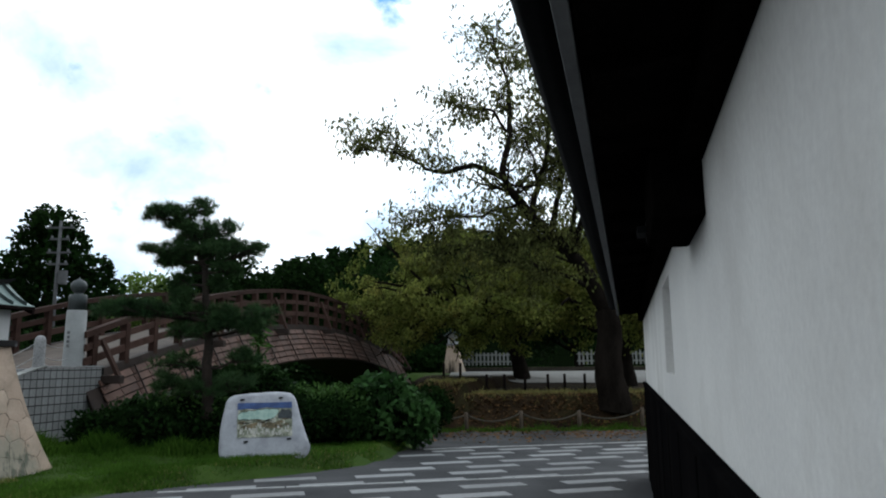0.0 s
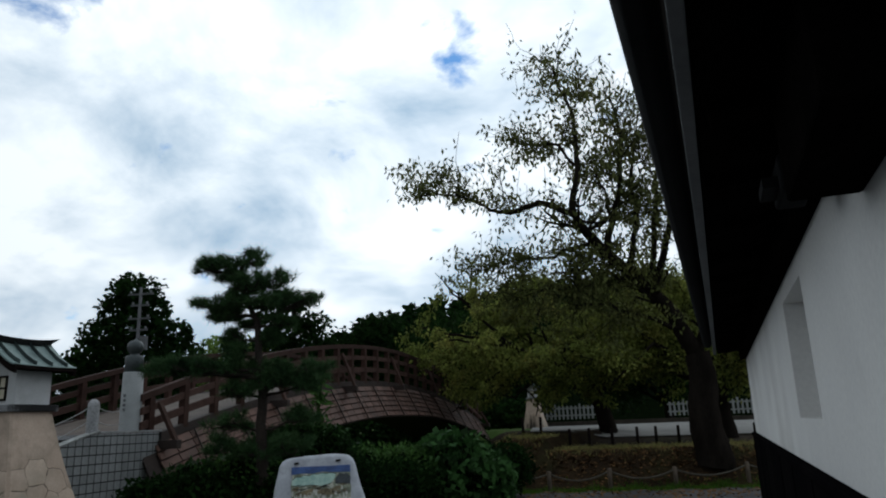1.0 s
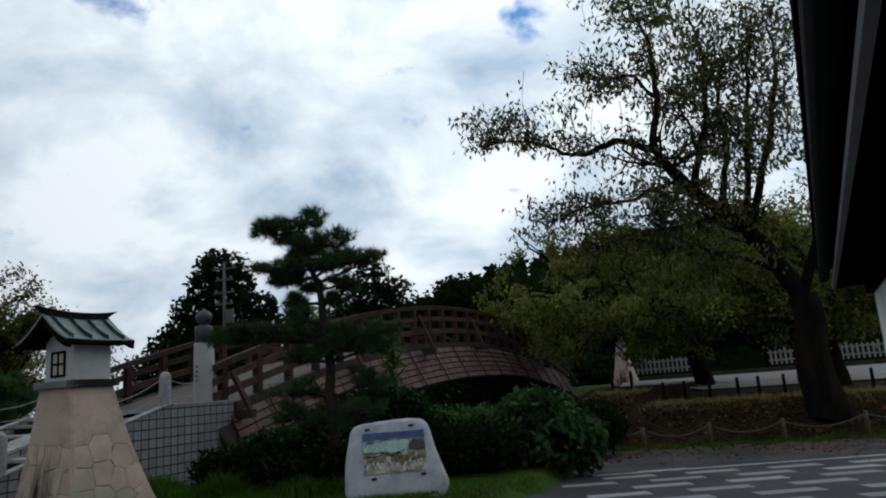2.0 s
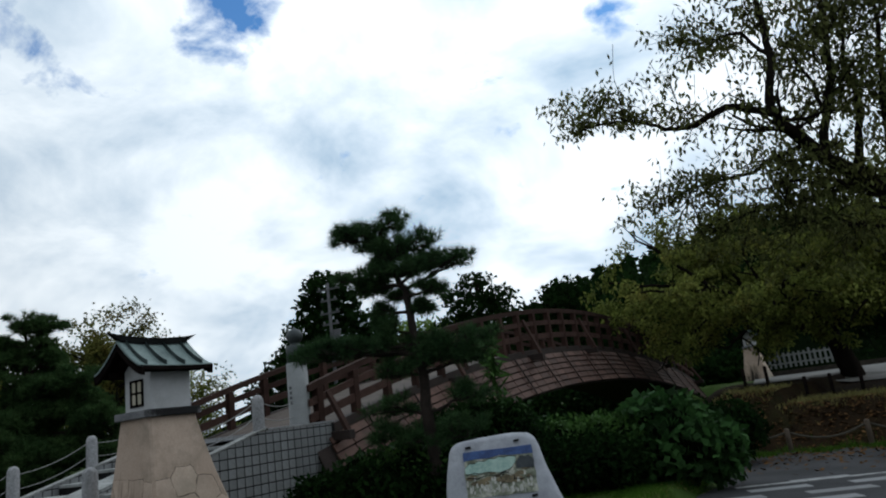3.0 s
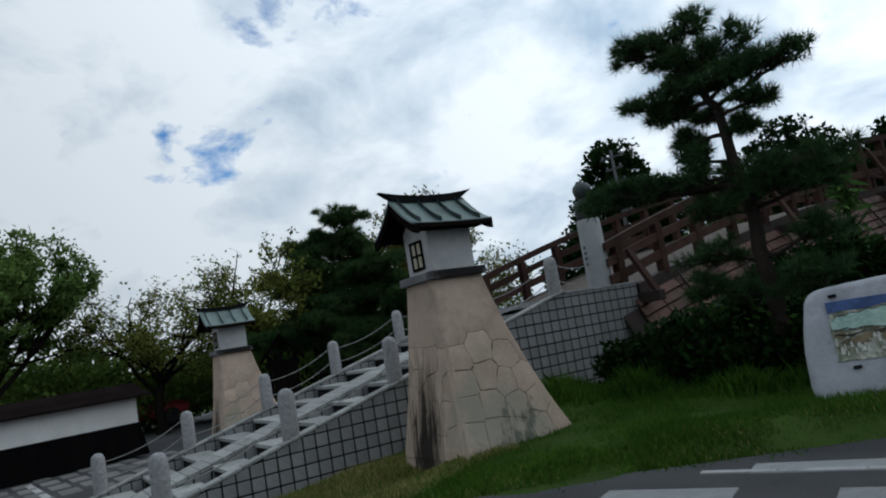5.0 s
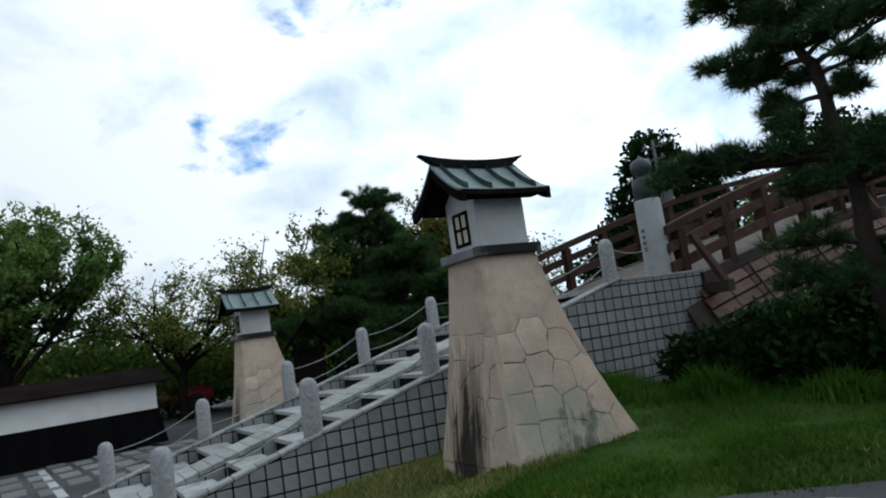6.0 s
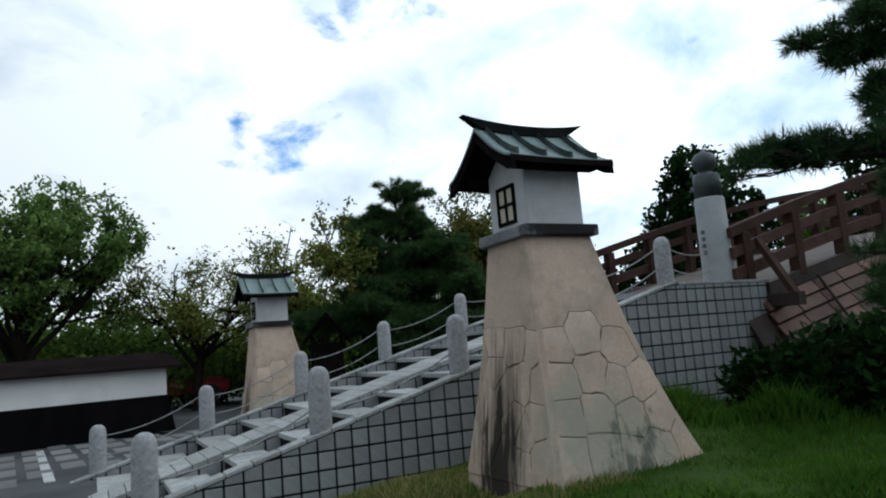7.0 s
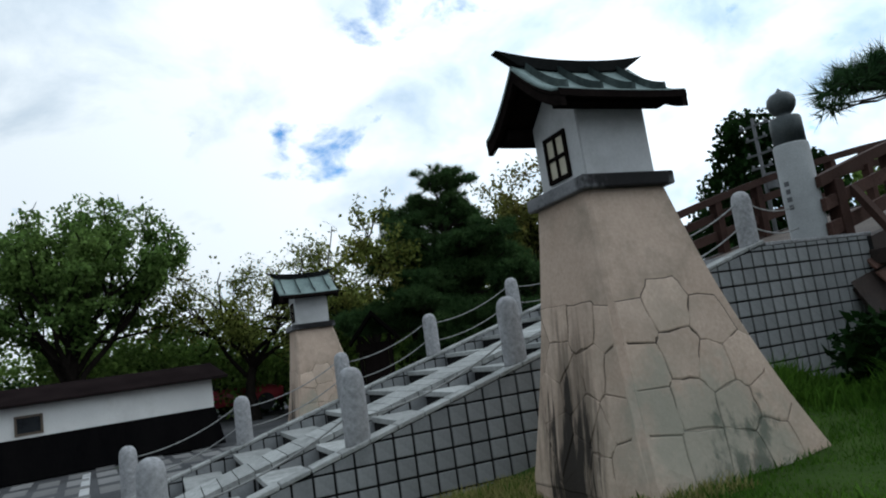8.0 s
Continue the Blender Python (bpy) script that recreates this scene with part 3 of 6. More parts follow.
SLOPE = 0.275


def stair_top(s, w=0.0):
    """Height of the copings."""
    return -0.02 - 0.018 * w + SLOPE * min(s, 5.45)


def st(x, y, z):
    return STAIR @ Vector((x, y, z))


# ---- the long building with plastered wall ----
WALL = pose(1.06, 5.43, 0, 0, 0, -13.66)
BUILD_FAR = 6.4
plaster_wall = thing("wall_plaster", WALL, "long white plastered wall over black charred boarding under deep eaves", "wall", kind="structure")
for name, lo, hi in (("plaster_panel", (0, -14, 1.1), (0.2, 0.02, 2.9)), ("plaster_panel", (0, 0.86, 1.1), (0.2, BUILD_FAR, 2.9)),
                     ("plaster_panel", (0, 0.02, 1.1), (0.2, 0.86, 1.38)), ("plaster_panel", (0, 0.02, 1.96), (0.2, 0.86, 2.9)),
                     ("blind_window", (0.12, 0.02, 1.38), (0.2, 0.86, 1.96)), ("end_panel", (0.2, BUILD_FAR - 0.2, 1.1), (5.0, BUILD_FAR, 3.6))):
    bm = bmesh.new()
    box(bm, lo, hi)
    part(name, bm, M_WALL, plaster_wall)
for i in range(44):
    bm = bmesh.new()
    box(bm, (-0.035 - 0.006 * (i % 2), -14 + i * 0.465, -0.6), (0.0, -14 + (i + 1) * 0.465 - 0.012, 1.145), 0.004)
    part("board", bm, M_BLACKBOARD, plaster_wall)
bm = bmesh.new()
box(bm, (-0.05, -14, 1.13), (0.0, BUILD_FAR + 0.06, 1.17), 0.006)
box(bm, (0.0, BUILD_FAR, -0.6), (5.0, BUILD_FAR + 0.04, 1.19), 0.004)
part("wainscot_rail", bm, M_BLACKBOARD, plaster_wall)
eaves = thing("roof_eaves", WALL @ pose(0.0, 0, 0), "deep black eaves with grey gutter and pale fascia strip", "roof", kind="structure")
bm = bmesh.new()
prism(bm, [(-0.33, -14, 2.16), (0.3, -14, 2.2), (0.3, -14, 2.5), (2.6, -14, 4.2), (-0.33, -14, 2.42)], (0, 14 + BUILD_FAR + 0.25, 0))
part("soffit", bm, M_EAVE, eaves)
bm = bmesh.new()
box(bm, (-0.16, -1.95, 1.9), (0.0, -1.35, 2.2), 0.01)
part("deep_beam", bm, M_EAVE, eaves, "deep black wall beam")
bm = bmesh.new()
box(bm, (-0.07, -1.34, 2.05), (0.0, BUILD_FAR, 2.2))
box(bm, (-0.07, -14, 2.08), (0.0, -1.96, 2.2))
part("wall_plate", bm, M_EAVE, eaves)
bm = bmesh.new()
box(bm, (-0.15, -1.2, 1.98), (-0.07, -0.98, 2.08), 0.01)
box(bm, (-0.19, -1.16, 2.0), (-0.15, -1.02, 2.03))
part("floodlight", bm, M_GUTTER, eaves, "small grey floodlight under the eaves")
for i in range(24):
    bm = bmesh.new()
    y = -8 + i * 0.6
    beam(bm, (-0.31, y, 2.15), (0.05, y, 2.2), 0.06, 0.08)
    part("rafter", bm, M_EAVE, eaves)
bm = bmesh.new()
box(bm, (-0.372, -14, 2.15), (-0.338, BUILD_FAR + 0.26, 2.2), 0.004)
part("fascia", bm, M_PALETRIM, eaves, "pale painted fascia strip")
bm = bmesh.new()
tube(bm, [(-0.43, -14, 2.3), (-0.43, BUILD_FAR + 0.3, 2.3)], [0.055, 0.055], 12)
part("gutter", bm, M_GUTTER, eaves, "dark grey half-round gutter", True)
bm = bmesh.new()
box(bm, (-0.49, -14, 2.38), (-0.34, BUILD_FAR + 0.28, 2.43))
prism(bm, [(-0.49, -14, 2.4), (2.6, -14, 4.22), (2.6, -14, 4.3), (-0.49, -14, 2.48)], (0, 14 + BUILD_FAR + 0.3, 0))
part("roof_sheet", bm, M_ROOFMETAL, eaves)


# ---- stair with retaining walls, copings and middle ramp ----
S0, S1 = -0.95, 7.08
stair = thing("stone_stair", STAIR, "broad stone stair with pale slab ramp and risers coloured black as shade", "stairs")
NEAR_W, FAR_W = 0.03, 3.6


def coping(w, thick, name_label):
    n = 30
    for i in range(n):
        a = S0 + (5.55 - S0) * i / n
        b = S0 + (5.55 - S0) * (i + 1) / n - 0.008
        za, zb = -0.02 - 0.018 * w + SLOPE * a, -0.02 - 0.018 * w + SLOPE * b
        bm = bmesh.new()
        prism(bm, [(-w - 0.05, a, za), (-w - 0.05, b, zb), (-w - 0.05, b, zb - thick), (-w - 0.05, a, za - thick)], (0.163, 0, 0))
        bmesh.ops.bevel(bm, geom=list(bm.edges), offset=0.006, segments=1, affect="EDGES")
        part("coping_stone", bm, M_GRANITE_PALE, stair, name_label)


for w in (NEAR_W, FAR_W):
    bm = bmesh.new()
    box(bm, (-w - 0.105, 5.56, stair_top(5.45, w) - 0.035), (-w + 0.105, S1, stair_top(5.45, w) - 0.002), 0.006)
    part("top_course", bm, M_GRANITE, stair, "grey granite top course")
coping(NEAR_W, 0.035, "pale granite coping")
coping(FAR_W, 0.035, "pale granite coping")
for w in (NEAR_W, FAR_W):
    bm = bmesh.new()
    pts = [(S0, stair_top(S0, w) - 0.045), (5.45, stair_top(5.45, w) - 0.045), (S1, stair_top(5.45, w) - 0.045), (S1, -0.7), (S0, -0.7)]
    prism(bm, [(-w - 0.095, s, z) for s, z in pts], (0.19, 0, 0))
    part("wall_core", bm, M_MORTAR_SHADE, stair, "black joint bed behind the tiles")
bm = bmesh.new()
box(bm, (-FAR_W + 0.09, S1 - 0.2, -0.7), (-NEAR_W - 0.09, S1 - 0.02, stair_top(5.45) - 0.06))
part("end_wall", bm, M_MORTAR_SHADE, stair)
# steps on both sides of the ramp; riser shade is put in as near-black colour
RAMP_W0, RAMP_W1 = 1.5, 2.2
tread = 0.55
n_steps = 12
for side, (wa, wb) in enumerate(((NEAR_W + 0.095, RAMP_W0), (RAMP_W1, FAR_W - 0.095))):
    for i in range(n_steps):
        s = S0 + 0.1 + i * tread
        z = stair_top(s, 1.8) - 0.085
        bm = bmesh.new()
        box(bm, (-wb + 0.003, s + 0.02, z - 0.4), (-wa - 0.003, s + tread + 0.1, z - 0.051))
        part("shaded_riser", bm, M_MORTAR_SHADE, stair)
        bm = bmesh.new()
        box(bm, (-wb + 0.004, s, z - 0.05), (-wa - 0.004, s + 0.4, z), 0.006)
        part("nosing", bm, M_GRANITE_PALE, stair)
for i in range(46):
    a = S0 + 0.02 + i * 0.145
    b = a + 0.136
    if b > 5.5:
        break
    za, zb = stair_top(a, 1.8) - 0.06, stair_top(b, 1.8) - 0.06
    for j in range(1):
        w0 = RAMP_W0
        bm = bmesh.new()
        prism(bm, [(-w0 - 0.697, a, za), (-w0 - 0.697, b, zb), (-w0 - 0.697, b, zb - 0.05), (-w0 - 0.697, a, za - 0.05)], (0.694, 0, 0))
        part("ramp_slab", bm, M_GRANITE_PALE, stair)
bm = bmesh.new()
prism(bm, [(-RAMP_W1 + 0.005, S0, stair_top(S0) - 0.115), (-RAMP_W1 + 0.005, 5.5, stair_top(5.45) - 0.115), (-RAMP_W1 + 0.005, 5.5, -0.7), (-RAMP_W1 + 0.005, S0, -0.7)], (RAMP_W1 - RAMP_W0 - 0.01, 0, 0))
part("ramp_core", bm, M_MORTAR_SHADE, stair)
for x in (-RAMP_W0 - 0.005, -RAMP_W1 - 0.007):
    for i in range(29):
        a = S0 + 0.03 + i * 0.215
        b = a + 0.193
        za, zb = stair_top(a, 1.8) - 0.122, stair_top(b, 1.8) - 0.122
        bm = bmesh.new()
        prism(bm, [(x, a, za), (x, b, zb), (x, b, zb - 0.18), (x, a, za - 0.18)], (0.012, 0, 0))
        part("tile", bm, M_TILE, stair)
bm = bmesh.new()
box(bm, (-FAR_W + 0.1, 5.46, stair_top(5.45) - 0.12), (-NEAR_W - 0.1, S1 - 0.03, stair_top(5.45) - 0.05))
part("landing", bm, M_GRANITE, stair, "grey granite landing")

# ---- lantern towers ----
def voronoi_cells(seeds, lo, hi, gap):
    """Convex cells round seeds in a rectangle, each drawn in by a gap."""
    cells = []
    for i, (px, py) in enumerate(seeds):
        poly = [(lo[0], lo[1]), (hi[0], lo[1]), (hi[0], hi[1]), (lo[0], hi[1])]
        for j, (qx, qy) in enumerate(seeds):
            if i == j or not poly:
                continue
            nxx, nyy = qx - px, qy - py
            ln = math.hypot(nxx, nyy)
            nxx, nyy = nxx / ln, nyy / ln
            c = nxx * (px + qx) / 2 + nyy * (py + qy) / 2 - gap
            cut = []
            for k in range(len(poly)):
                a, b = poly[k], poly[(k + 1) % len(poly)]
                da, db = nxx * a[0] + nyy * a[1] - c, nxx * b[0] + nyy * b[1] - c
                if da <= 0:
                    cut.append(a)
                if da * db < 0:
                    f = da / (da - db)
                    cut.append((a[0] + f * (b[0] - a[0]), a[1] + f * (b[1] - a[1])))
            poly = cut
        if len(poly) >= 3:
            cells.append(poly)
    return cells


TOWER_H = 1.74
# middles of the facing stones on the faces (across, height), and of the bare render above them
STONES_EAST = [(0.0, 0.98), (-0.27, 0.92), (-0.29, 0.66), (-0.3, 0.42), (-0.34, 0.17), (0.3, 0.86), (0.01, 0.7), (-0.03, 0.41), (0.21, 0.6), (0.42, 0.6), (0.27, 0.36), (0.52, 0.36), (-0.06, 0.15), (0.2, 0.1), (0.45, 0.13), (0.7, 0.16)]
BLANK_EAST = [(0.0, 1.33), (-0.27, 1.18), (0.33, 1.17), (0.55, 0.95)]
STONES_SOUTH = [(0.11, 0.95), (0.36, 0.92), (0.19, 0.66), (0.43, 0.63), (0.4, 0.4), (-0.2, 0.97), (-0.2, 0.74), (-0.04, 0.58), (-0.3, 0.5), (0.1, 0.38), (0.24, 0.3), (-0.22, 0.26), (0.0, 0.14), (0.22, 0.08), (0.46, 0.14), (-0.45, 0.15)]
BLANK_SOUTH = [(0.11, 1.2), (0.38, 1.16), (-0.2, 1.2), (-0.42, 0.85)]


def tower_side(k, side):
    """How far a face of the body (0 south, 1 east, 2 north, 3 west) stands out at a part k of its height; it flares to the foot."""
    foot, head = ((0.5, 0.315), (0.68, 0.3), (0.86, 0.3), (0.6, 0.3))[side]
    return head + (foot - head) * (0.72 * (1 - k) + 0.28 * (1 - k) ** 2.6)


def lantern_tower(m, label, seed, foot=0.35):
    t = thing("lantern_tower", m, label, "lantern", "lantern towers at the ends of the bridge")
    r = random.Random(seed)
    bm = bmesh.new()
    levels = 14
    rings = []
    for i in range(levels + 1):
        k = i / levels
        y0, x1, y1, x0 = -tower_side(k, 0), tower_side(k, 1), tower_side(k, 2), -tower_side(k, 3)
        c = 0.025
        z = k * TOWER_H
        rings.append([bm.verts.new((x, y, z)) for x, y in ((x0 + c, y0), (x1 - c, y0), (x1, y0 + c), (x1, y1 - c), (x1 - c, y1), (x0 + c, y1), (x0, y1 - c), (x0, y0 + c))])
    low = [bm.verts.new((v.co.x * 1.02, v.co.y * 1.02, -foot)) for v in rings[0]]
    rings.insert(0, low)
    for a, b in zip(rings, rings[1:]):
        for k in range(8):
            bm.faces.new((a[k], a[(k + 1) % 8], b[(k + 1) % 8], b[k]))
    bm.faces.new(rings[-1])
    body = part("body", bm, M_TOWER, t, "tan rendered flared body", False)
    # irregular facing stones on the lower part of each face, a little proud of dark joints
    for face in range(4):
        left, right = ((3, 1), (0, 2), (3, 1), (0, 2))[face]
        seeds = STONES_EAST if face in (1, 3) else STONES_SOUTH
        blank = BLANK_EAST if face in (1, 3) else BLANK_SOUTH
        if seed != 5:
            seeds = [(u + r.uniform(-0.04, 0.04), z + r.uniform(-0.04, 0.04)) for u, z in seeds]
        nrm = Vector({0: (0, -1, 0.2), 1: (1, 0, 0.25), 2: (0, 1, 0.3), 3: (-1, 0, 0.2)}[face]).normalized()

        def on_face(u, z, out=0.0):
            k = max(0.0, z / TOWER_H)
            u = max(-tower_side(k, left) + 0.027, min(tower_side(k, right) - 0.027, u))
            f = tower_side(k, face)
            p = Vector({0: (u, -f, z), 1: (f, u, z), 2: (u, f, z), 3: (-f, u, z)}[face])
            return p + nrm * out
        for poly in voronoi_cells(seeds + blank, (-0.85, -0.05), (0.95, 1.4), 0.0028)[:len(seeds)]:
            mid = sum(p[1] for p in poly) / len(poly)
            fine = []
            for i in range(len(poly)):
                a, b = poly[i], poly[(i + 1) % len(poly)]
                for q in (0.0, 0.33, 0.67):
                    w = 0.011 if q else 0.0
                    fine.append((a[0] + (b[0] - a[0]) * q + r.uniform(-w, w), a[1] + (b[1] - a[1]) * q + r.uniform(-w, w)))
            flat = [on_face(u, z) for u, z in fine]
            us = [p.x if face in (0, 2) else p.y for p in flat]
            if max(us) - min(us) < 0.06:
                continue
            cx = Vector((0, 0, 0))
            for p in flat:
                cx += p / len(flat)
            bm = bmesh.new()
            lower = [bm.verts.new(p - nrm * 0.012) for p in flat]
            mid3 = [bm.verts.new(p + nrm * 0.003) for p in flat]
            upper = [bm.verts.new(p.lerp(cx, 0.05) + nrm * 0.007) for p in flat]
            k = len(flat)
            for a, b in ((lower, mid3), (mid3, upper)):
                for i in range(k):
                    bm.faces.new((a[i], a[(i + 1) % k], b[(i + 1) % k], b[i]))
            hub = bm.verts.new(cx + nrm * 0.009)
            for i in range(k):
                bm.faces.new((upper[i], upper[(i + 1) % k], hub))
            bmesh.ops.recalc_face_normals(bm, faces=bm.faces)
            part("stone", bm, M_TOWER_STONE, body)
            # the dark joint round this stone
            bm = bmesh.new()
            inner = [bm.verts.new(p + nrm * 0.0015) for p in flat]
            outer = [bm.verts.new(p.lerp(cx, -0.045 if mid > 0.62 else -0.022) + nrm * 0.0015) for p in flat]
            def at_corner(i):
                u, z = fine[i % k]
                q = max(0.0, z / TOWER_H)
                return u < -tower_side(q, left) + 0.03 or u > tower_side(q, right) - 0.03
            for i in range(k):
                if not (at_corner(i) and at_corner(i + 1)):
                    bm.faces.new((inner[i], inner[(i + 1) % k], outer[(i + 1) % k], outer[i]))
            bmesh.ops.solidify(bm, geom=list(bm.faces), thickness=0.001)
            part("joint", bm, M_JOINT if mid > 0.62 and face == 1 and seed == 5 else M_JOINT_PALE, body)
    bm = bmesh.new()
    box(bm, (-0.325, -0.37, TOWER_H), (0.365, 0.325, TOWER_H + 0.088), 0.012)
    part("ledge", bm, M_LEDGE, t, "grey weathered stone ledge")
    z0, z1 = TOWER_H + 0.09, TOWER_H + 0.56
    bm = bmesh.new()
    west, east, south, north = -0.245, 0.275, -0.275, 0.255
    # lantern box with gables, closed at the top by the roof
    ridge = z1 + 0.2
    prism(bm, [(west, south, z0), (east, south, z0), (east, south, z1), (0, south, ridge), (west, south, z1)], (0, north - south, 0))
    bmesh.ops.bevel(bm, geom=[e for e in bm.edges if abs(e.verts[0].co.z - e.verts[1].co.z) > 0.3], offset=0.008, segments=2, affect="EDGES")
    part("lantern_box", bm, M_BOX, t, "white plastered lantern box")
    for s, y in ((-1, south), (1, north)):
        bm = bmesh.new()
        box(bm, (-0.1, min(y, y + s * 0.004), z0 + 0.075), (0.115, max(y, y + s * 0.004), z0 + 0.34))
        pane = part("pane", bm, M_PAPER, t, "cream paper-like pane")
        for lo, hi in (((-0.12, z0 + 0.05), (-0.092, z0 + 0.36)), ((0.107, z0 + 0.05), (0.135, z0 + 0.36)), ((-0.12, z0 + 0.335), (0.135, z0 + 0.362)), ((-0.12, z0 + 0.048), (0.135, z0 + 0.076)), ((-0.004, z0 + 0.076), (0.018, z0 + 0.336)), ((-0.092, z0 + 0.195), (0.107, z0 + 0.217))):
            bm = bmesh.new()
            box(bm, (lo[0], min(y - s * 0.002, y + s * 0.018), lo[1]), (hi[0], max(y - s * 0.002, y + s * 0.018), hi[1]), 0.003)
            part("window_bar", bm, M_TIMBER_DARK, pane)
    # roof: two concave slopes of sheet copper with raised rolls
    half_len, over, mid_x, mid_y = 0.47, 0.48, 0.04, -0.068
    top, low_z = z1 + 0.325, z1 + 0.0

    def slope(k, y):
        lift = 0.025 * (abs(y - mid_y) / half_len) ** 2.5
        return (over * k, top - (top - low_z) * (1 - (1 - k) ** 1.42) + lift * (1 - 0.6 * k))
    for s in (-1, 1):
        bm = bmesh.new()
        us = np.linspace(0, 1, 9)
        ys = np.linspace(mid_y - half_len, mid_y + half_len, 13)
        grid = []
        for u in us:
            row = []
            for y in ys:
                x, z = slope(u, y)
                row.append(bm.verts.new((mid_x + s * x, y, z)))
            grid.append(row)
        for a, b in zip(grid, grid[1:]):
            for i in range(len(ys) - 1):
                bm.faces.new((a[i], a[i + 1], b[i + 1], b[i]) if s > 0 else (b[i], b[i + 1], a[i + 1], a[i]))
        bmesh.ops.recalc_face_normals(bm, faces=bm.faces)
        under = bm.copy()
        bmesh.ops.translate(under, verts=under.verts, vec=(0, 0, -0.03))
        bmesh.ops.solidify(bm, geom=list(bm.faces), thickness=0.022)
        part("roof_slope", bm, M_COPPER, t, "verdigris copper roof slope", True)
        bmesh.ops.solidify(under, geom=list(under.faces), thickness=0.02)
        part("roof_boarding", under, M_TIMBER_DARK, t, "dark timber boarding under the roof", True)
        for y in (-0.45, -0.205, 0.035, 0.27):
            bm = bmesh.new()
            pts = []
            for u in np.linspace(0.08, 1.02, 12):
                x, z = slope(u, y)
                pts.append((mid_x + s * x, y, z + 0.02))
            sweep(bm, pts, 0.028, 0.056)
            part("roof_roll", bm, M_COPPER_ROLL, t)
        bm = bmesh.new()
        pts = [(mid_x + s * (slope(1, y)[0] - 0.01), y, slope(1, y)[1] - 0.032) for y in np.linspace(mid_y - half_len, mid_y + half_len, 7)]
        sweep(bm, pts, 0.03, 0.045)
        part("eave_board", bm, M_TIMBER_DARK, t)
        bm = bmesh.new()
        box(bm, (mid_x + min(s * 0.28, s * 0.4), -0.47, z1 - 0.055), (mid_x + max(s * 0.28, s * 0.4), 0.33, z1 + 0.02), 0.01)
        part("purlin", bm, M_TIMBER_DARK, t)
        for e in (-1, 1):
            bm = bmesh.new()
            y = mid_y + e * (half_len - 0.02)
            curve = [slope(u, y) for u in np.linspace(0, 1, 8)]
            outline_b = [(mid_x + s * x, y - 0.02, z - 0.015) for x, z in curve] + [(mid_x + s * x, y - 0.02, z - 0.115) for x, z in curve[::-1]]
            prism(bm, outline_b, (0, 0.04, 0))
            part("bargeboard", bm, M_TIMBER_DARK, t)
    bm = bmesh.new()
    ys = np.linspace(-1, 1, 13)
    up_line = [mid_y + (half_len + 0.11) * v for v in ys]
    low_line = [mid_y + (half_len - 0.04) * v for v in ys]
    crest = [(mid_x - 0.036, y, top + 0.06 + 0.05 * abs(v) ** 2.2) for v, y in zip(ys, up_line)]
    foot_line = [(mid_x - 0.036, y, top - 0.02 + 0.035 * abs(v) ** 2.2) for v, y in zip(ys, low_line)]
    prism(bm, crest + foot_line[::-1], (0.072, 0, 0))
    part("ridge", bm, M_COPPER_DARK, t, "dark copper ridge turned up at both ends")
    return t


lantern_tower(STAIR @ pose(1.24, 2.87, 0.0), "tan stone lantern tower with white box and copper roof on lawn", 5)
lantern_tower(STAIR @ pose(-6.6, 2.5, -0.2), "tan lantern tower with green copper roof on the paved forecourt", 8, 0.45)
lantern_tower(STAIR @ pose(2.0, 35.0, 0.75), "tan lantern tower under the trees past the bridge", 11)

# ---- bollards and chains ----
bm = bmesh.new()
lathe(bm, [(0.096, -0.03), (0.096, 0.0), (0.094, 0.4), (0.09, 0.455), (0.078, 0.495), (0.055, 0.522), (0.025, 0.535), (0, 0.537)], 20)
bollard_mesh = to_mesh(bm, M_GRANITE, "bollard", True)
NEAR_S = [0.0, 1.37, 2.73, 4.1, 5.47]
FAR_S = [-0.28, 0.96, 2.2, 3.44, 4.74, 6.0]
for w, rows in ((NEAR_W, NEAR_S), (FAR_W, FAR_S)):
    for s in rows:
        b = new("bollard", bollard_mesh)
        b.matrix_world = STAIR @ pose(-w, s, stair_top(s, w) - 0.003, 0, 0, 37 * s)
        tagged(b, "round-headed grey granite bollard on the stair coping", "bollard", "bollards along the stair")


def chain_between(p, q, sag, material, name, label, category, group, radius=0.0065, twist=0.0):
    p, q = Vector(p), Vector(q)
    bm = bmesh.new()
    pts = []
    n = 22
    for i in range(n + 1):
        k = i / n
        v = p.lerp(q, k)
        v.z -= sag * 4 * k * (1 - k)
        pts.append(v)
    tube(bm, pts, [radius * (1.0 + 0.25 * (i % 2)) for i in range(n + 1)], 6)
    ob = part(name, bm, material, None, "", True)
    return tagged(ob, label, category, group)


for w, rows in ((NEAR_W, NEAR_S), (FAR_W, FAR_S)):
    for a, b in zip(rows, rows[1:]):
        for h in (0.4, 0.17):
            pa = st(-w, a + 0.09, stair_top(a, w) + h)
            pb = st(-w, b - 0.09, stair_top(b, w) + h)
            if w == NEAR_W and a < 4 and h > 0.3:
                continue
            chain_between(pa, pb, 0.07, M_CHAIN, "chain", "pale twisted chain hung between granite bollards", "chain", "chains along the stair")
for h in (0.4, 0.17):
    chain_between(st(-NEAR_W, 5.56, stair_top(5.47) + h), st(-0.22, 6.42, stair_top(5.47) + h - 0.02), 0.06, M_CHAIN, "chain", "pale twisted chain hung from bollard to bridge pillar", "chain", "chains along the stair")

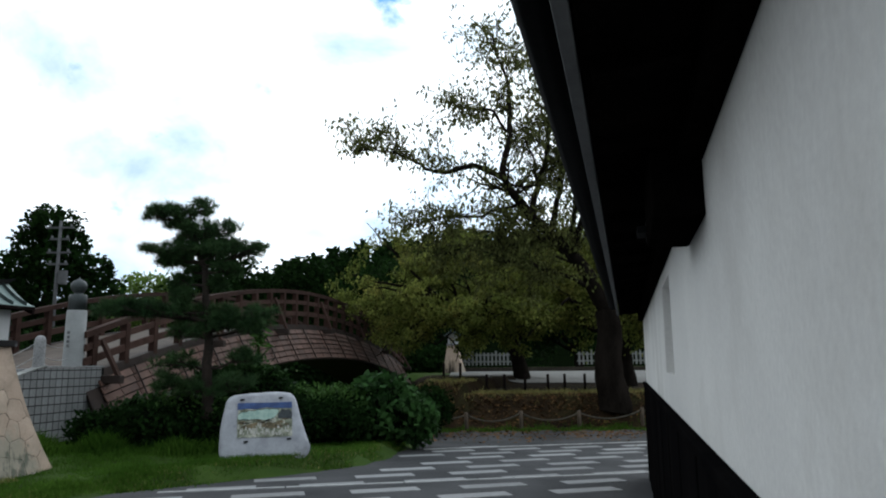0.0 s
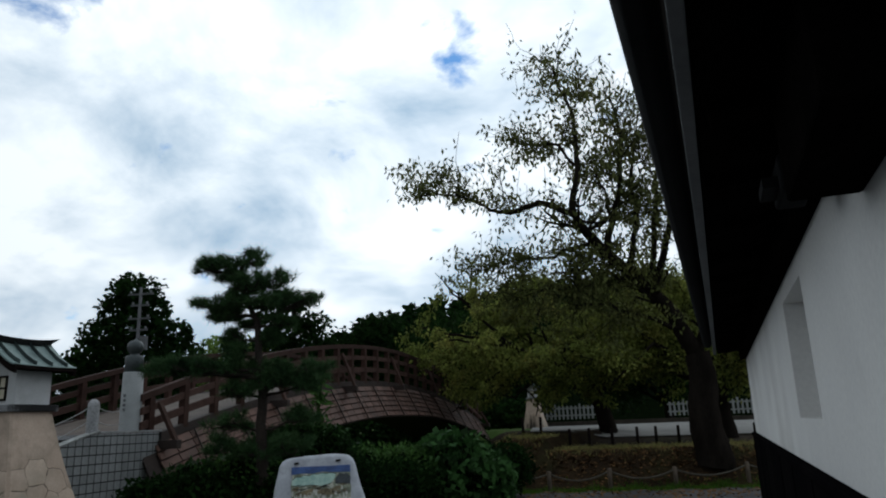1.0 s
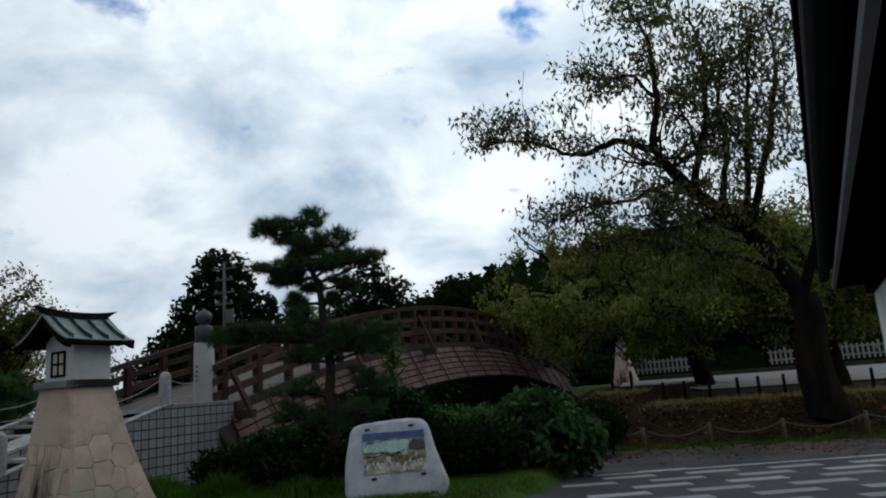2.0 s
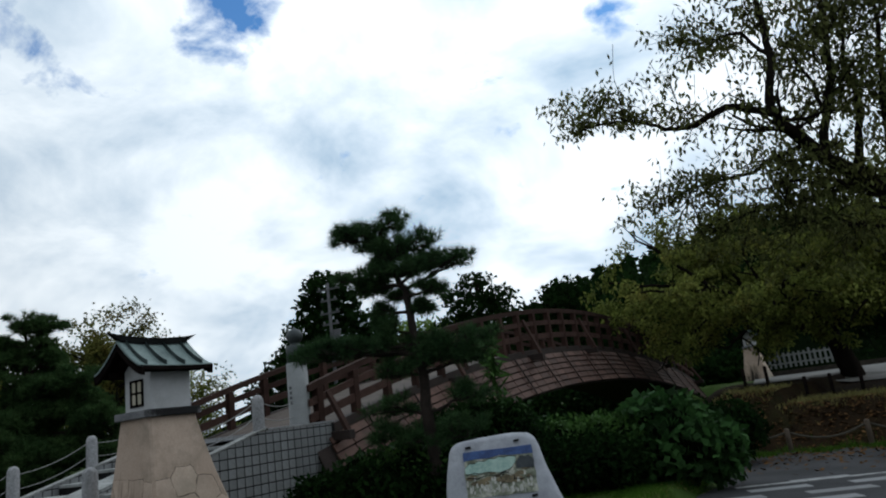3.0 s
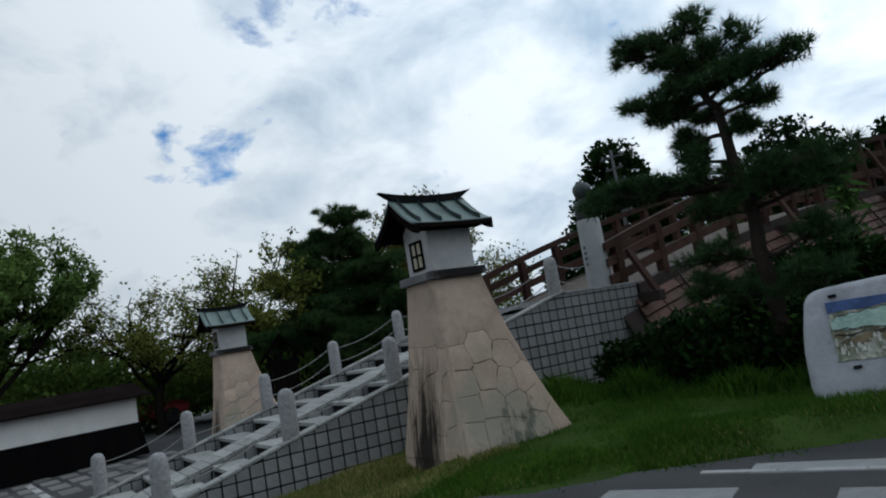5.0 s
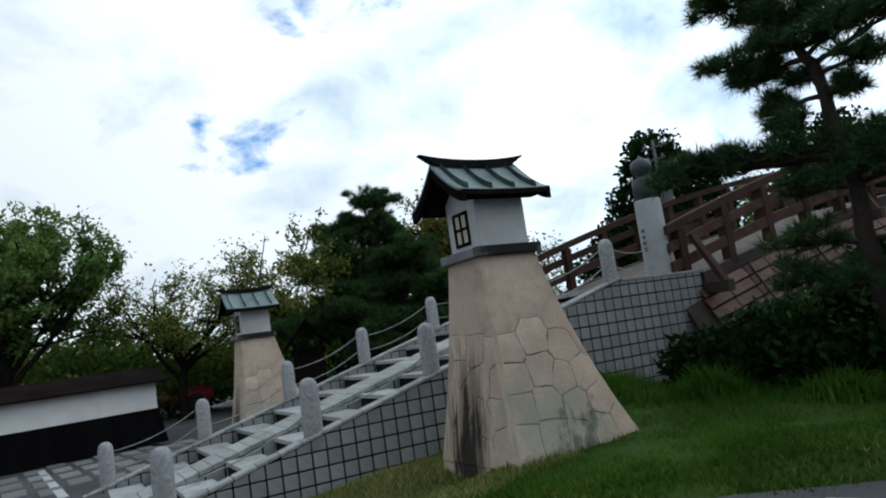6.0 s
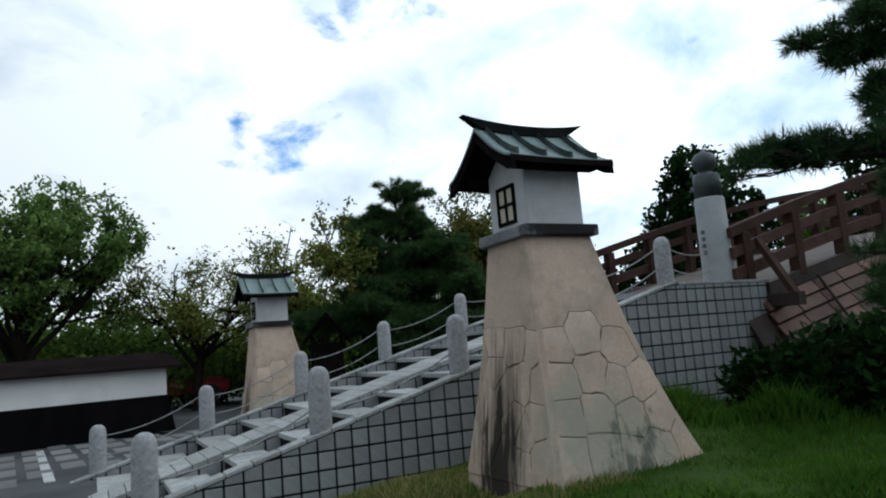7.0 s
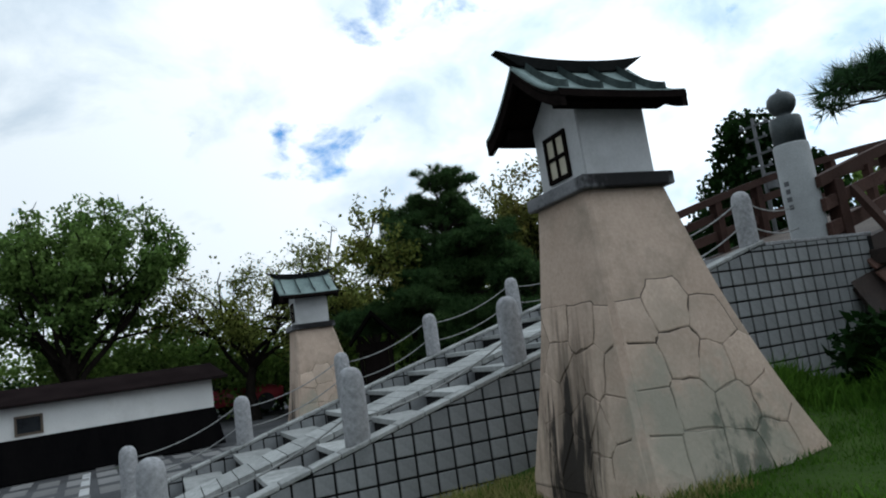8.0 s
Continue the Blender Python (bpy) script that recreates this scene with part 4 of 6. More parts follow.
# ---- bridge end pillar ----
pillar = thing("bridge_pillar", STAIR @ pose(-0.24, 6.58, 1.46), "round concrete pillar with dark bronze cap and onion finial", "pillar")
bm = bmesh.new()
lathe(bm, [(0.19, -0.01), (0.19, 0.02), (0.18, 1.06), (0.172, 1.08), (0, 1.08)], 28)
part("shaft", bm, M_PILLAR, pillar, "", True)
bm = bmesh.new()
lathe(bm, [(0.165, 1.08), (0.163, 1.36), (0.15, 1.385), (0.09, 1.395), (0.075, 1.42), (0.1, 1.44), (0.135, 1.49), (0.15, 1.55), (0.14, 1.61), (0.1, 1.655), (0.04, 1.68), (0.015, 1.71), (0, 1.73)], 28)
part("cap", bm, M_BRONZE, pillar, "dark bronze onion-shaped cap", True)

for k in range(4):
    bm = bmesh.new()
    z = 0.62 - 0.085 * k
    r = 0.189 - 0.0096 * z
    box(bm, (-0.03 + 0.006 * (k % 2), -r - 0.003, z), (0.028, -r + 0.02, z + 0.05))
    part("inscription_bar", bm, M_STEEL, pillar, "dark incised mark")

# ---- arched timber bridge ----
B0 = 6.8
MID = 18.9
HALF = 12.3


def deck_z(s):
    return 2.83 - 0.0103 * (s - MID) ** 2


def rail_z(s):
    return 4.02 - 0.01255 * (s - MID) ** 2


bridge = thing("arched_bridge", STAIR, "red-brown timber arched bridge with open railings and shingled side aprons", "bridge")
BW0, BW1 = 0.1, 3.6
stations = np.linspace(MID - HALF, MID + HALF, 41)
bm = bmesh.new()
sweep(bm, [(-(BW0 + BW1) / 2, a, deck_z(a) - 0.11) for a in stations], BW1 - BW0, 0.22)
part("deck", bm, M_DECK, bridge, "grey-brown plank deck, coloured paler as lit planks")
for x in (-BW1 - 0.06, -BW0 + 0.06):
    bm = bmesh.new()
    sweep(bm, [(x, a, deck_z(a) - 0.06) for a in stations], 0.12, 0.17)
    part("edge_beam", bm, M_DECKEDGE, bridge, "dark edge beam")
for w, x in ((BW0, -BW0 + 0.03), (BW1, -BW1 - 0.03)):
    for height, wid, tall, nm in ((1.0, 0.15, 0.12, "handrail"), (0.69, 0.06, 0.13, "middle_rail"), (0.36, 0.06, 0.15, "lower_rail")):
        bm = bmesh.new()
        sweep(bm, [(x + (0.0 if height == 1.0 else 0.05 if w == BW0 else -0.05), a, deck_z(a) + 0.06 + height * (rail_z(a) - deck_z(a) - 0.06) - tall / 2) for a in stations], wid, tall)
        part(nm, bm, M_WOOD, bridge)
    for i, s in enumerate(np.arange(MID - HALF + 0.25, MID + HALF, 0.98)):
        bm = bmesh.new()
        inner = x + (0.02 if w == BW0 else -0.02)
        box(bm, (inner - 0.075, s - 0.07, deck_z(s) - 0.05), (inner + 0.075, s + 0.07, rail_z(s) - 0.12), 0.008)
        part("post", bm, M_POSTWOOD, bridge)
for i, s in enumerate(np.arange(B0 + 0.25, MID + HALF, 3.95)):
    bm = bmesh.new()
    beam(bm, (-BW0 + 0.1, s, rail_z(s) - 0.28), (0.42, s, deck_z(s) - 0.12), 0.07, 0.1, (0, 1, 0))
    part("brace", bm, M_WOOD, bridge, "slanting outer brace")
    bm = bmesh.new()
    box(bm, (-BW0, s - 0.07, deck_z(s) - 0.26), (0.5, s + 0.07, deck_z(s) - 0.1), 0.01)
    part("outrigger", bm, M_DECKEDGE, bridge)
# shingled apron along the east side: rows of overlapping boards
ROWS_N = 6


def apron(s, k):
    """Offset east and height at a part k of the way down the apron."""
    drop = 1.0 - 0.1 * abs(s - MID) / HALF
    return 0.06 + 0.5 * k, deck_z(s) - 0.14 - drop * k


cols = np.linspace(B0 + 0.1, MID + HALF - 0.4, 49)
for c0, c1 in zip(cols, cols[1:]):
    for r_i in range(ROWS_N):
        k0, k1 = r_i / ROWS_N + 0.012, (r_i + 1) / ROWS_N - 0.008
        pts = []
        for s, k in ((c0 + 0.012, k0), (c1 - 0.012, k0), (c1 - 0.012, k1), (c0 + 0.012, k1)):
            x, z = apron(s, k)
            lift = 0.028 * (1 if k == k1 else 0)
            pts.append(Vector((x + lift * 0.87, s, z + lift * 0.5)))
        bm = bmesh.new()
        prism(bm, pts, Vector((-0.017, 0, -0.01)))
        part("shingle", bm, M_SHINGLE, bridge)
bm = bmesh.new()
prev = None
for a in stations:
    (xa, za), (xb, zb) = apron(a, 0), apron(a, 1.0)
    ring = [bm.verts.new(p) for p in ((xa - 0.05, a, za - 0.03), (xb - 0.05, a, zb - 0.03), (xb - 0.08, a, zb - 0.05), (xa - 0.08, a, za - 0.05))]
    if prev:
        for i in range(4):
            bm.faces.new((prev[i], prev[(i + 1) % 4], ring[(i + 1) % 4], ring[i]))
    prev = ring
bmesh.ops.recalc_face_normals(bm, faces=bm.faces)
part("apron_backing", bm, M_DECKEDGE, bridge)
for s in np.arange(B0 + 1.2, MID + HALF, 1.5):
    bm = bmesh.new()
    x0, z0 = apron(s, 0)
    x1, z1 = apron(s, 1.02)
    beam(bm, (x0 + 0.03, s, z0 + 0.03), (x1 + 0.05, s, z1 + 0.03), 0.022, 0.03)
    part("batten", bm, M_DECKEDGE, bridge)
bm = bmesh.new()
sweep(bm, [(-(BW0 + BW1) / 2, a, deck_z(a) - 0.565) for a in stations], BW1 - BW0 - 0.6, 0.67)
part("girder", bm, M_DECKEDGE, bridge)

# ---- carved stone plaque on the lawn ----
PLQ = pose(-3.27, 12.75, 0.0, 0, 0, 18)
LEAN = radians(13.75)
plaque = thing("stone_plaque", PLQ, "rounded pale granite boulder with a painted relief picture, on the lawn", "monument")


def on_front(u, v, out=0.0):
    """A point of the leaning front, from the middle of its picture."""
    return Vector((u, math.sin(LEAN) * v - out, 0.591 + math.cos(LEAN) * v))


def rounded(pts, steps):
    """A smooth closed line through a few corner points."""
    out = []
    n = len(pts)
    for i in range(n):
        p0, p1, p2, p3 = (Vector(pts[(i + k) % n]) for k in (-1, 0, 1, 2))
        for k in range(steps):
            f = k / steps
            out.append(0.5 * (2 * p1 + (p2 - p0) * f + (2 * p0 - 5 * p1 + 4 * p2 - p3) * f * f + (3 * p1 - p0 - 3 * p2 + p3) * f ** 3))
    return out


outline = rounded([(-0.55, -0.69), (-0.66, -0.58), (-0.69, -0.4), (-0.67, -0.1), (-0.625, 0.22), (-0.59, 0.33), (-0.5, 0.39), (-0.3, 0.42), (0.02, 0.435), (0.34, 0.425), (0.44, 0.385), (0.5, 0.29), (0.585, -0.03), (0.69, -0.36), (0.72, -0.47), (0.67, -0.6), (0.48, -0.69), (0.0, -0.7)], 4)
bm = bmesh.new()
layers = []
for depth, shrink in ((0.006, 0.6), (0.006, 0.9), (0.014, 0.955), (0.045, 0.99), (0.1, 1.0), (0.24, 0.985), (0.34, 0.94), (0.4, 0.86), (0.43, 0.6)):
    ring = []
    for u, v in outline:
        p = on_front(u * shrink, -0.12 + (v + 0.12) * shrink, -depth)
        wob = noise.noise_vector((u * 3.1, v * 3.1, depth * 4)) * 0.012 + noise.noise_vector((u * 11, v * 11, depth * 9)) * 0.004
        ring.append(bm.verts.new(p + (wob if shrink > 0.88 else wob * 0.3)))
    layers.append(ring)
for a, b in zip(layers, layers[1:]):
    for i in range(len(a)):
        j = (i + 1) % len(a)
        bm.faces.new((a[i], a[j], b[j], b[i]))
bm.faces.new(layers[0])
bm.faces.new(layers[-1][::-1])
bmesh.ops.recalc_face_normals(bm, faces=bm.faces)
part("boulder", bm, M_STONE, plaque, "pale granite boulder", True)


def relief_material():
    m = bpy.data.materials.new("painted_relief")
    m.use_nodes = True
    t = m.node_tree
    p = t.nodes["Principled BSDF"]
    co = t.nodes.new("ShaderNodeTexCoord")
    n = t.nodes.new("ShaderNodeTexNoise")
    n.inputs["Scale"].default_value = 9
    n.inputs["Detail"].default_value = 8
    n.inputs["Roughness"].default_value = 0.7
    t.links.new(co.outputs["Object"], n.inputs["Vector"])
    r = t.nodes.new("ShaderNodeValToRGB")
    e = r.color_ramp.elements
    e[0].position, e[0].color = 0.35, (0.07, 0.08, 0.05, 1)
    e[1].position, e[1].color = 0.62, (0.55, 0.54, 0.46, 1)
    mid = e.new(0.5)
    mid.color = (0.22, 0.24, 0.17, 1)
    t.links.new(n.outputs["Fac"], r.inputs["Fac"])
    t.links.new(r.outputs["Color"], p.inputs["Base Color"])
    p.inputs["Roughness"].default_value = 0.6
    b = t.nodes.new("ShaderNodeBump")
    b.inputs["Strength"].default_value = 0.8
    b.inputs["Distance"].default_value = 0.02
    t.links.new(n.outputs["Fac"], b.inputs["Height"])
    t.links.new(b.outputs[0], p.inputs["Normal"])
    return m


M_RELIEF = relief_material()
M_BLUE = mat("blue_glaze", (0.025, 0.045, 0.13), (0.06, 0.12, 0.3), 0.4, 5, 30, 0.3)
M_AQUA = mat("pale_green_glaze", (0.2, 0.34, 0.3), (0.46, 0.6, 0.52), 0.4, 8, 30, 0.4)
M_HOUSE = mat("cream_glaze", (0.34, 0.335, 0.3), (0.56, 0.55, 0.5), 0.45, 8, 30, 0.3, random_amount=0.25)
M_BROWNHILL = mat("brown_glaze", (0.07, 0.06, 0.035), (0.2, 0.155, 0.09), 0.5, 8, 30, 0.3, random_amount=0.4)
M_DARKHILL = mat("dark_hill_glaze", (0.02, 0.025, 0.03), (0.06, 0.07, 0.075), 0.4, 8, 30, 0.3)
M_OUTLINE = mat("dark_glaze_line", (0.008, 0.009, 0.01), (0.02, 0.02, 0.02), 0.5, 8, 30, 0.2)


def relief(name, pts, mtl, out, label, steps=0):
    bm = bmesh.new()
    line = rounded(pts, steps) if steps else pts
    prism(bm, [on_front(u, v, out) for u, v in line], (0, 0.03 + out, 0))
    bmesh.ops.triangulate(bm, faces=[f for f in bm.faces if len(f.verts) > 4])
    part(name, bm, mtl, plaque, label)


def glaze_line(pts, width):
    bm = bmesh.new()
    line = [on_front(u, v, 0.017) for u, v in pts]
    tube(bm, line, [width * (0.7 + 0.5 * math.sin(2.1 * i)) for i in range(len(line))], 5)
    part("glaze_line", bm, M_OUTLINE, plaque, "dark raised line", True)


rr = random.Random(17)
ragged = [(-0.425 + 0.85 * i / 14, -0.272 + rr.uniform(-0.006, 0.006)) for i in range(15)] + [(0.425 + rr.uniform(-0.008, 0.008), -0.25 + 0.1 * i) for i in range(4)] + [(0.42, 0.2), (-0.42, 0.2)] + [(-0.425 + rr.uniform(-0.014, 0.006), 0.15 - 0.07 * i) for i in range(6)]
relief("relief_panel", ragged, M_RELIEF, 0.006, "relief of a town and hills in worn glaze")
relief("relief_sky", [(-0.43, 0.165), (-0.3, 0.18), (-0.15, 0.172), (0.02, 0.195), (0.2, 0.18), (0.425, 0.175), (0.42, 0.278), (0.1, 0.272), (-0.2, 0.276), (-0.43, 0.272)], M_BLUE, 0.011, "deep blue glazed sky")
far_hills = [(-0.42, 0.02), (-0.3, 0.0), (-0.16, 0.02), (0.0, -0.005), (0.14, 0.03), (0.2, 0.1), (0.21, 0.155), (0.13, 0.172), (0.08, 0.16), (0.0, 0.175), (-0.05, 0.155), (-0.12, 0.165), (-0.17, 0.14), (-0.25, 0.15), (-0.3, 0.125), (-0.36, 0.13), (-0.42, 0.085)]
relief("relief_hill", [(u + 0.004, v + (0.009 if v > 0.06 else -0.004)) for u, v in far_hills], M_OUTLINE, 0.0125, "dark outline of the hills")
relief("relief_hill", far_hills, M_AQUA, 0.017, "pale green glazed hills")
relief("relief_mount", [(0.2, 0.02), (0.42, 0.01), (0.425, 0.11), (0.37, 0.16), (0.33, 0.15), (0.27, 0.165), (0.21, 0.1)], M_DARKHILL, 0.018, "dark glazed mountain")
for i in range(16):
    u = -0.36 + 0.74 * (i + rr.uniform(0.0, 0.9)) / 16
    v = rr.uniform(-0.12, 0.02)
    w, h = rr.uniform(0.03, 0.075), rr.uniform(0.012, 0.03)
    relief("relief_ridge", [(u - w, v), (u - w * 0.3, v - h), (u + w, v - 0.5 * h), (u + w * 0.7, v + h), (u, v + 1.6 * h), (u - w * 0.8, v + 0.7 * h)], M_BROWNHILL, 0.012 + 0.001 * (i % 4), "", 2)
for i in range(44):
    u = -0.41 + 0.81 * (i + rr.uniform(0.1, 0.9)) / 44
    v = rr.uniform(-0.262, -0.2) + (0.07 if i % 3 == 0 else 0.0) + (0.14 if i % 11 == 5 else 0.0)
    w, h = rr.uniform(0.006, 0.018), rr.uniform(0.025, 0.085)
    relief("relief_house", [(u - w, v), (u + w, v + 0.004), (u + w * 0.6, v + h), (u - w * 0.3, v + h * 1.1), (u - w, v + h * 0.8)], M_HOUSE, 0.013 + 0.001 * (i % 5), "")
glaze_line([(-0.4, -0.03), (-0.28, -0.05), (-0.16, -0.02), (-0.04, -0.04), (0.06, 0.0), (0.12, -0.03), (0.17, -0.06), (0.16, -0.11)], 0.007)
glaze_line([(0.16, -0.09), (0.24, -0.11), (0.33, -0.09), (0.42, -0.1)], 0.006)
glaze_line([(-0.41, 0.0), (-0.3, 0.02), (-0.22, -0.01), (-0.1, 0.015)], 0.005)
glaze_line([(0.05, -0.02), (0.0, -0.07), (0.03, -0.12), (-0.02, -0.17)], 0.005)
for u, v in ((-0.36, 0.325), (0.245, 0.345), (-0.29, -0.335), (0.38, -0.315)):
    relief("bolt", [(u - 0.034, v - 0.013), (u + 0.034, v - 0.009), (u + 0.034, v + 0.016), (u - 0.034, v + 0.012)], M_MORTAR_SHADE, 0.014, "dark fixing bolt")


# ---- low roofed wall on the forecourt ----
LOW = pose(-18.3, 11.05, -0.33)
low_wall = thing("wall_low", LOW, "low white plastered wall with black base and dark sheet roof", "wall", kind="structure")
bm = bmesh.new()
box(bm, (-2.4, -22, 0.72), (0, 0, 1.32))
part("plaster", bm, M_PLASTER, low_wall)
bm = bmesh.new()
prism(bm, [(-2.45, 0.05, 0.0), (0.12, 0.14, 0.0), (0.02, 0.02, 0.74), (-2.42, 0.02, 0.74)], (0, -22, 0))
part("black_base", bm, M_BLACKBOARD, low_wall)
bm = bmesh.new()
prism(bm, [(0.22, 0.28, 1.3), (0.22, 0.28, 1.35), (-1.1, 0.28, 1.66), (-2.6, 0.28, 1.35), (-2.6, 0.28, 1.3)], (0, -22.5, 0))
part("roof", bm, M_ROOFMETAL, low_wall, "dark brown sheet roof")
bm = bmesh.new()
box(bm, (-0.01, -3.42, 0.82), (0.006, -3.05, 1.12))
low_win = part("window", bm, M_DARKGLASS, low_wall, "small dark window")
for lo, hi in (((-3.46, 0.79), (-3.01, 0.83)), ((-3.46, 1.1), (-3.01, 1.14)), ((-3.46, 0.83), (-3.42, 1.1)), ((-3.05, 0.83), (-3.01, 1.1))):
    bm = bmesh.new()
    box(bm, (-0.01, lo[0], lo[1]), (0.02, hi[0], hi[1]))
    part("window_frame", bm, M_POST, low_win)

# ---- roofed notice gate behind the far tower ----
gate = thing("roofed_gate", pose(-17.0, 14.2, -0.4, 0, 0, 63) @ Matrix.Diagonal((0.46, 0.6, 0.92, 1)), "small dark timber gate with a gabled roof among trees", "gate")
bm = bmesh.new()
prism(bm, [(-1.15, -0.7, 1.75), (0, -0.7, 2.4), (1.15, -0.7, 1.75), (1.15, -0.7, 1.85), (0, -0.7, 2.52), (-1.15, -0.7, 1.85)], (0, 1.4, 0))
part("roof", bm, M_EAVE, gate)
for x in (-0.7, 0.7):
    bm = bmesh.new()
    box(bm, (x - 0.09, -0.09, 0), (x + 0.09, 0.09, 1.95), 0.01)
    part("post", bm, M_TIMBER_DARK, gate)
bm = bmesh.new()
box(bm, (-0.9, -0.06, 1.6), (0.9, 0.06, 1.78), 0.01)
part("lintel", bm, M_TIMBER_DARK, gate)
bm = bmesh.new()
box(bm, (-0.6, -0.02, 0.05), (0.6, 0.02, 1.6))
part("door", bm, M_TIMBER_DARK, gate)


# ---- trees ----
def join_arrays(rows):
    verts, faces, n = [], [], 0
    for v, f in rows:
        verts.append(v)
        faces.append(f + n)
        n += len(v)
    return np.concatenate(verts), np.concatenate(faces)


def limbs_of(rng, start, heading, length, radius, levels, spread, rise, out, tips, sway=0.12):
    """Grows one limb with its branches; fills out with (points, radii) and tips with end places."""
    heading = np.array(heading, float)
    heading /= np.linalg.norm(heading)
    end = np.array(start) + heading * length
    n = max(3, int(length / 0.35))
    pts = wander(rng, start, end, n, sway)
    radii = np.linspace(radius, max(radius * 0.45, 0.006), n + 1)
    out.append((pts, radii))
    if levels == 0:
        for k in range(1, n + 1):
            tips.append((pts[k], heading))
        return
    count = rng.integers(3, 6)
    for i in range(count):
        k = rng.uniform(0.35, 1.0) if i else 1.0
        p = pts[min(n, int(k * n))]
        h = heading + rng.normal(size=3) * spread * np.array([1.0, 1.0, 0.6])
        h[2] += rise
        limbs_of(rng, p, h, length * rng.uniform(0.5, 0.75), radius * 0.5 * (1.1 - 0.3 * k), levels - 1, spread, rise, out, tips, sway)


def build_wood(rows, name, material, parent, min_radius=0.0):
    bm = bmesh.new()
    for pts, radii in rows:
        tube(bm, pts, list(radii), 10 if radii[0] > 0.12 else (6 if radii[0] > 0.03 else 4), False)
    return part(name, bm, material, parent, "", True)


def broad_tree(name, base, label, seed, trunk, crown, levels, leaf, n_leaf, material, spread=0.65, rise=0.12, scatter=0.35, droop=0.4, group="", bark=None, limb_count=6, height_from=0.45):
    """A tree with a leaning trunk to the point trunk, limbs that fill the ellipsoid crown=(centre, radii), and a crown of leaves."""
    rng = np.random.default_rng(seed)
    root = thing(name, Matrix.Translation(base), label, "tree", group)
    base = np.array(base, float)
    c, rad = np.array(crown[0], float) - base, np.array(crown[1], float)
    top = np.array(trunk[0], float) - base
    r0 = trunk[1]
    out, tips = [], []
    pts = wander(rng, (0, 0, -0.35), top, 8, 0.12)
    radii = r0 * (1 - 0.55 * np.linspace(0, 1, 9))
    radii[0] *= 1.45
    radii[1] *= 1.12
    out.append((pts, radii))
    for i in range(limb_count):
        a = 2 * math.pi * (i + rng.uniform(-0.3, 0.3)) / limb_count
        goal = c + rad * np.array([math.cos(a) * 0.75, math.sin(a) * 0.75, rng.uniform(-0.35, 0.6)])
        p = pts[int(rng.uniform(height_from, 1.0) * 8)]
        limbs_of(rng, p, goal - p, np.linalg.norm(goal - p) * 0.72, r0 * 0.42, levels, spread, rise, out, tips)
    def kept(row):
        return row[1][0] > 0.03 or np.sum(((row[0][-1] - c) / (rad * 1.15)) ** 2) < 1.0
    build_wood([row for row in out if kept(row)], "trunk", bark or M_BARK, root)
    tp = np.array([t[0] for t in tips])
    inside = np.sum(((tp - c) / rad) ** 2, axis=1) < rng.uniform(0.55, 1.6, len(tp))
    tp = tp[inside] if inside.sum() > 20 else tp
    pick = tp[rng.integers(0, len(tp), n_leaf)]
    places = pick + rng.normal(size=pick.shape) * scatter * np.array([1, 1, 0.7])
    v, f = leaf_arrays(rng, places, leaf[0], leaf[1], droop)
    part("crown", from_arrays("crown", v, f, material), material, root)
    return root


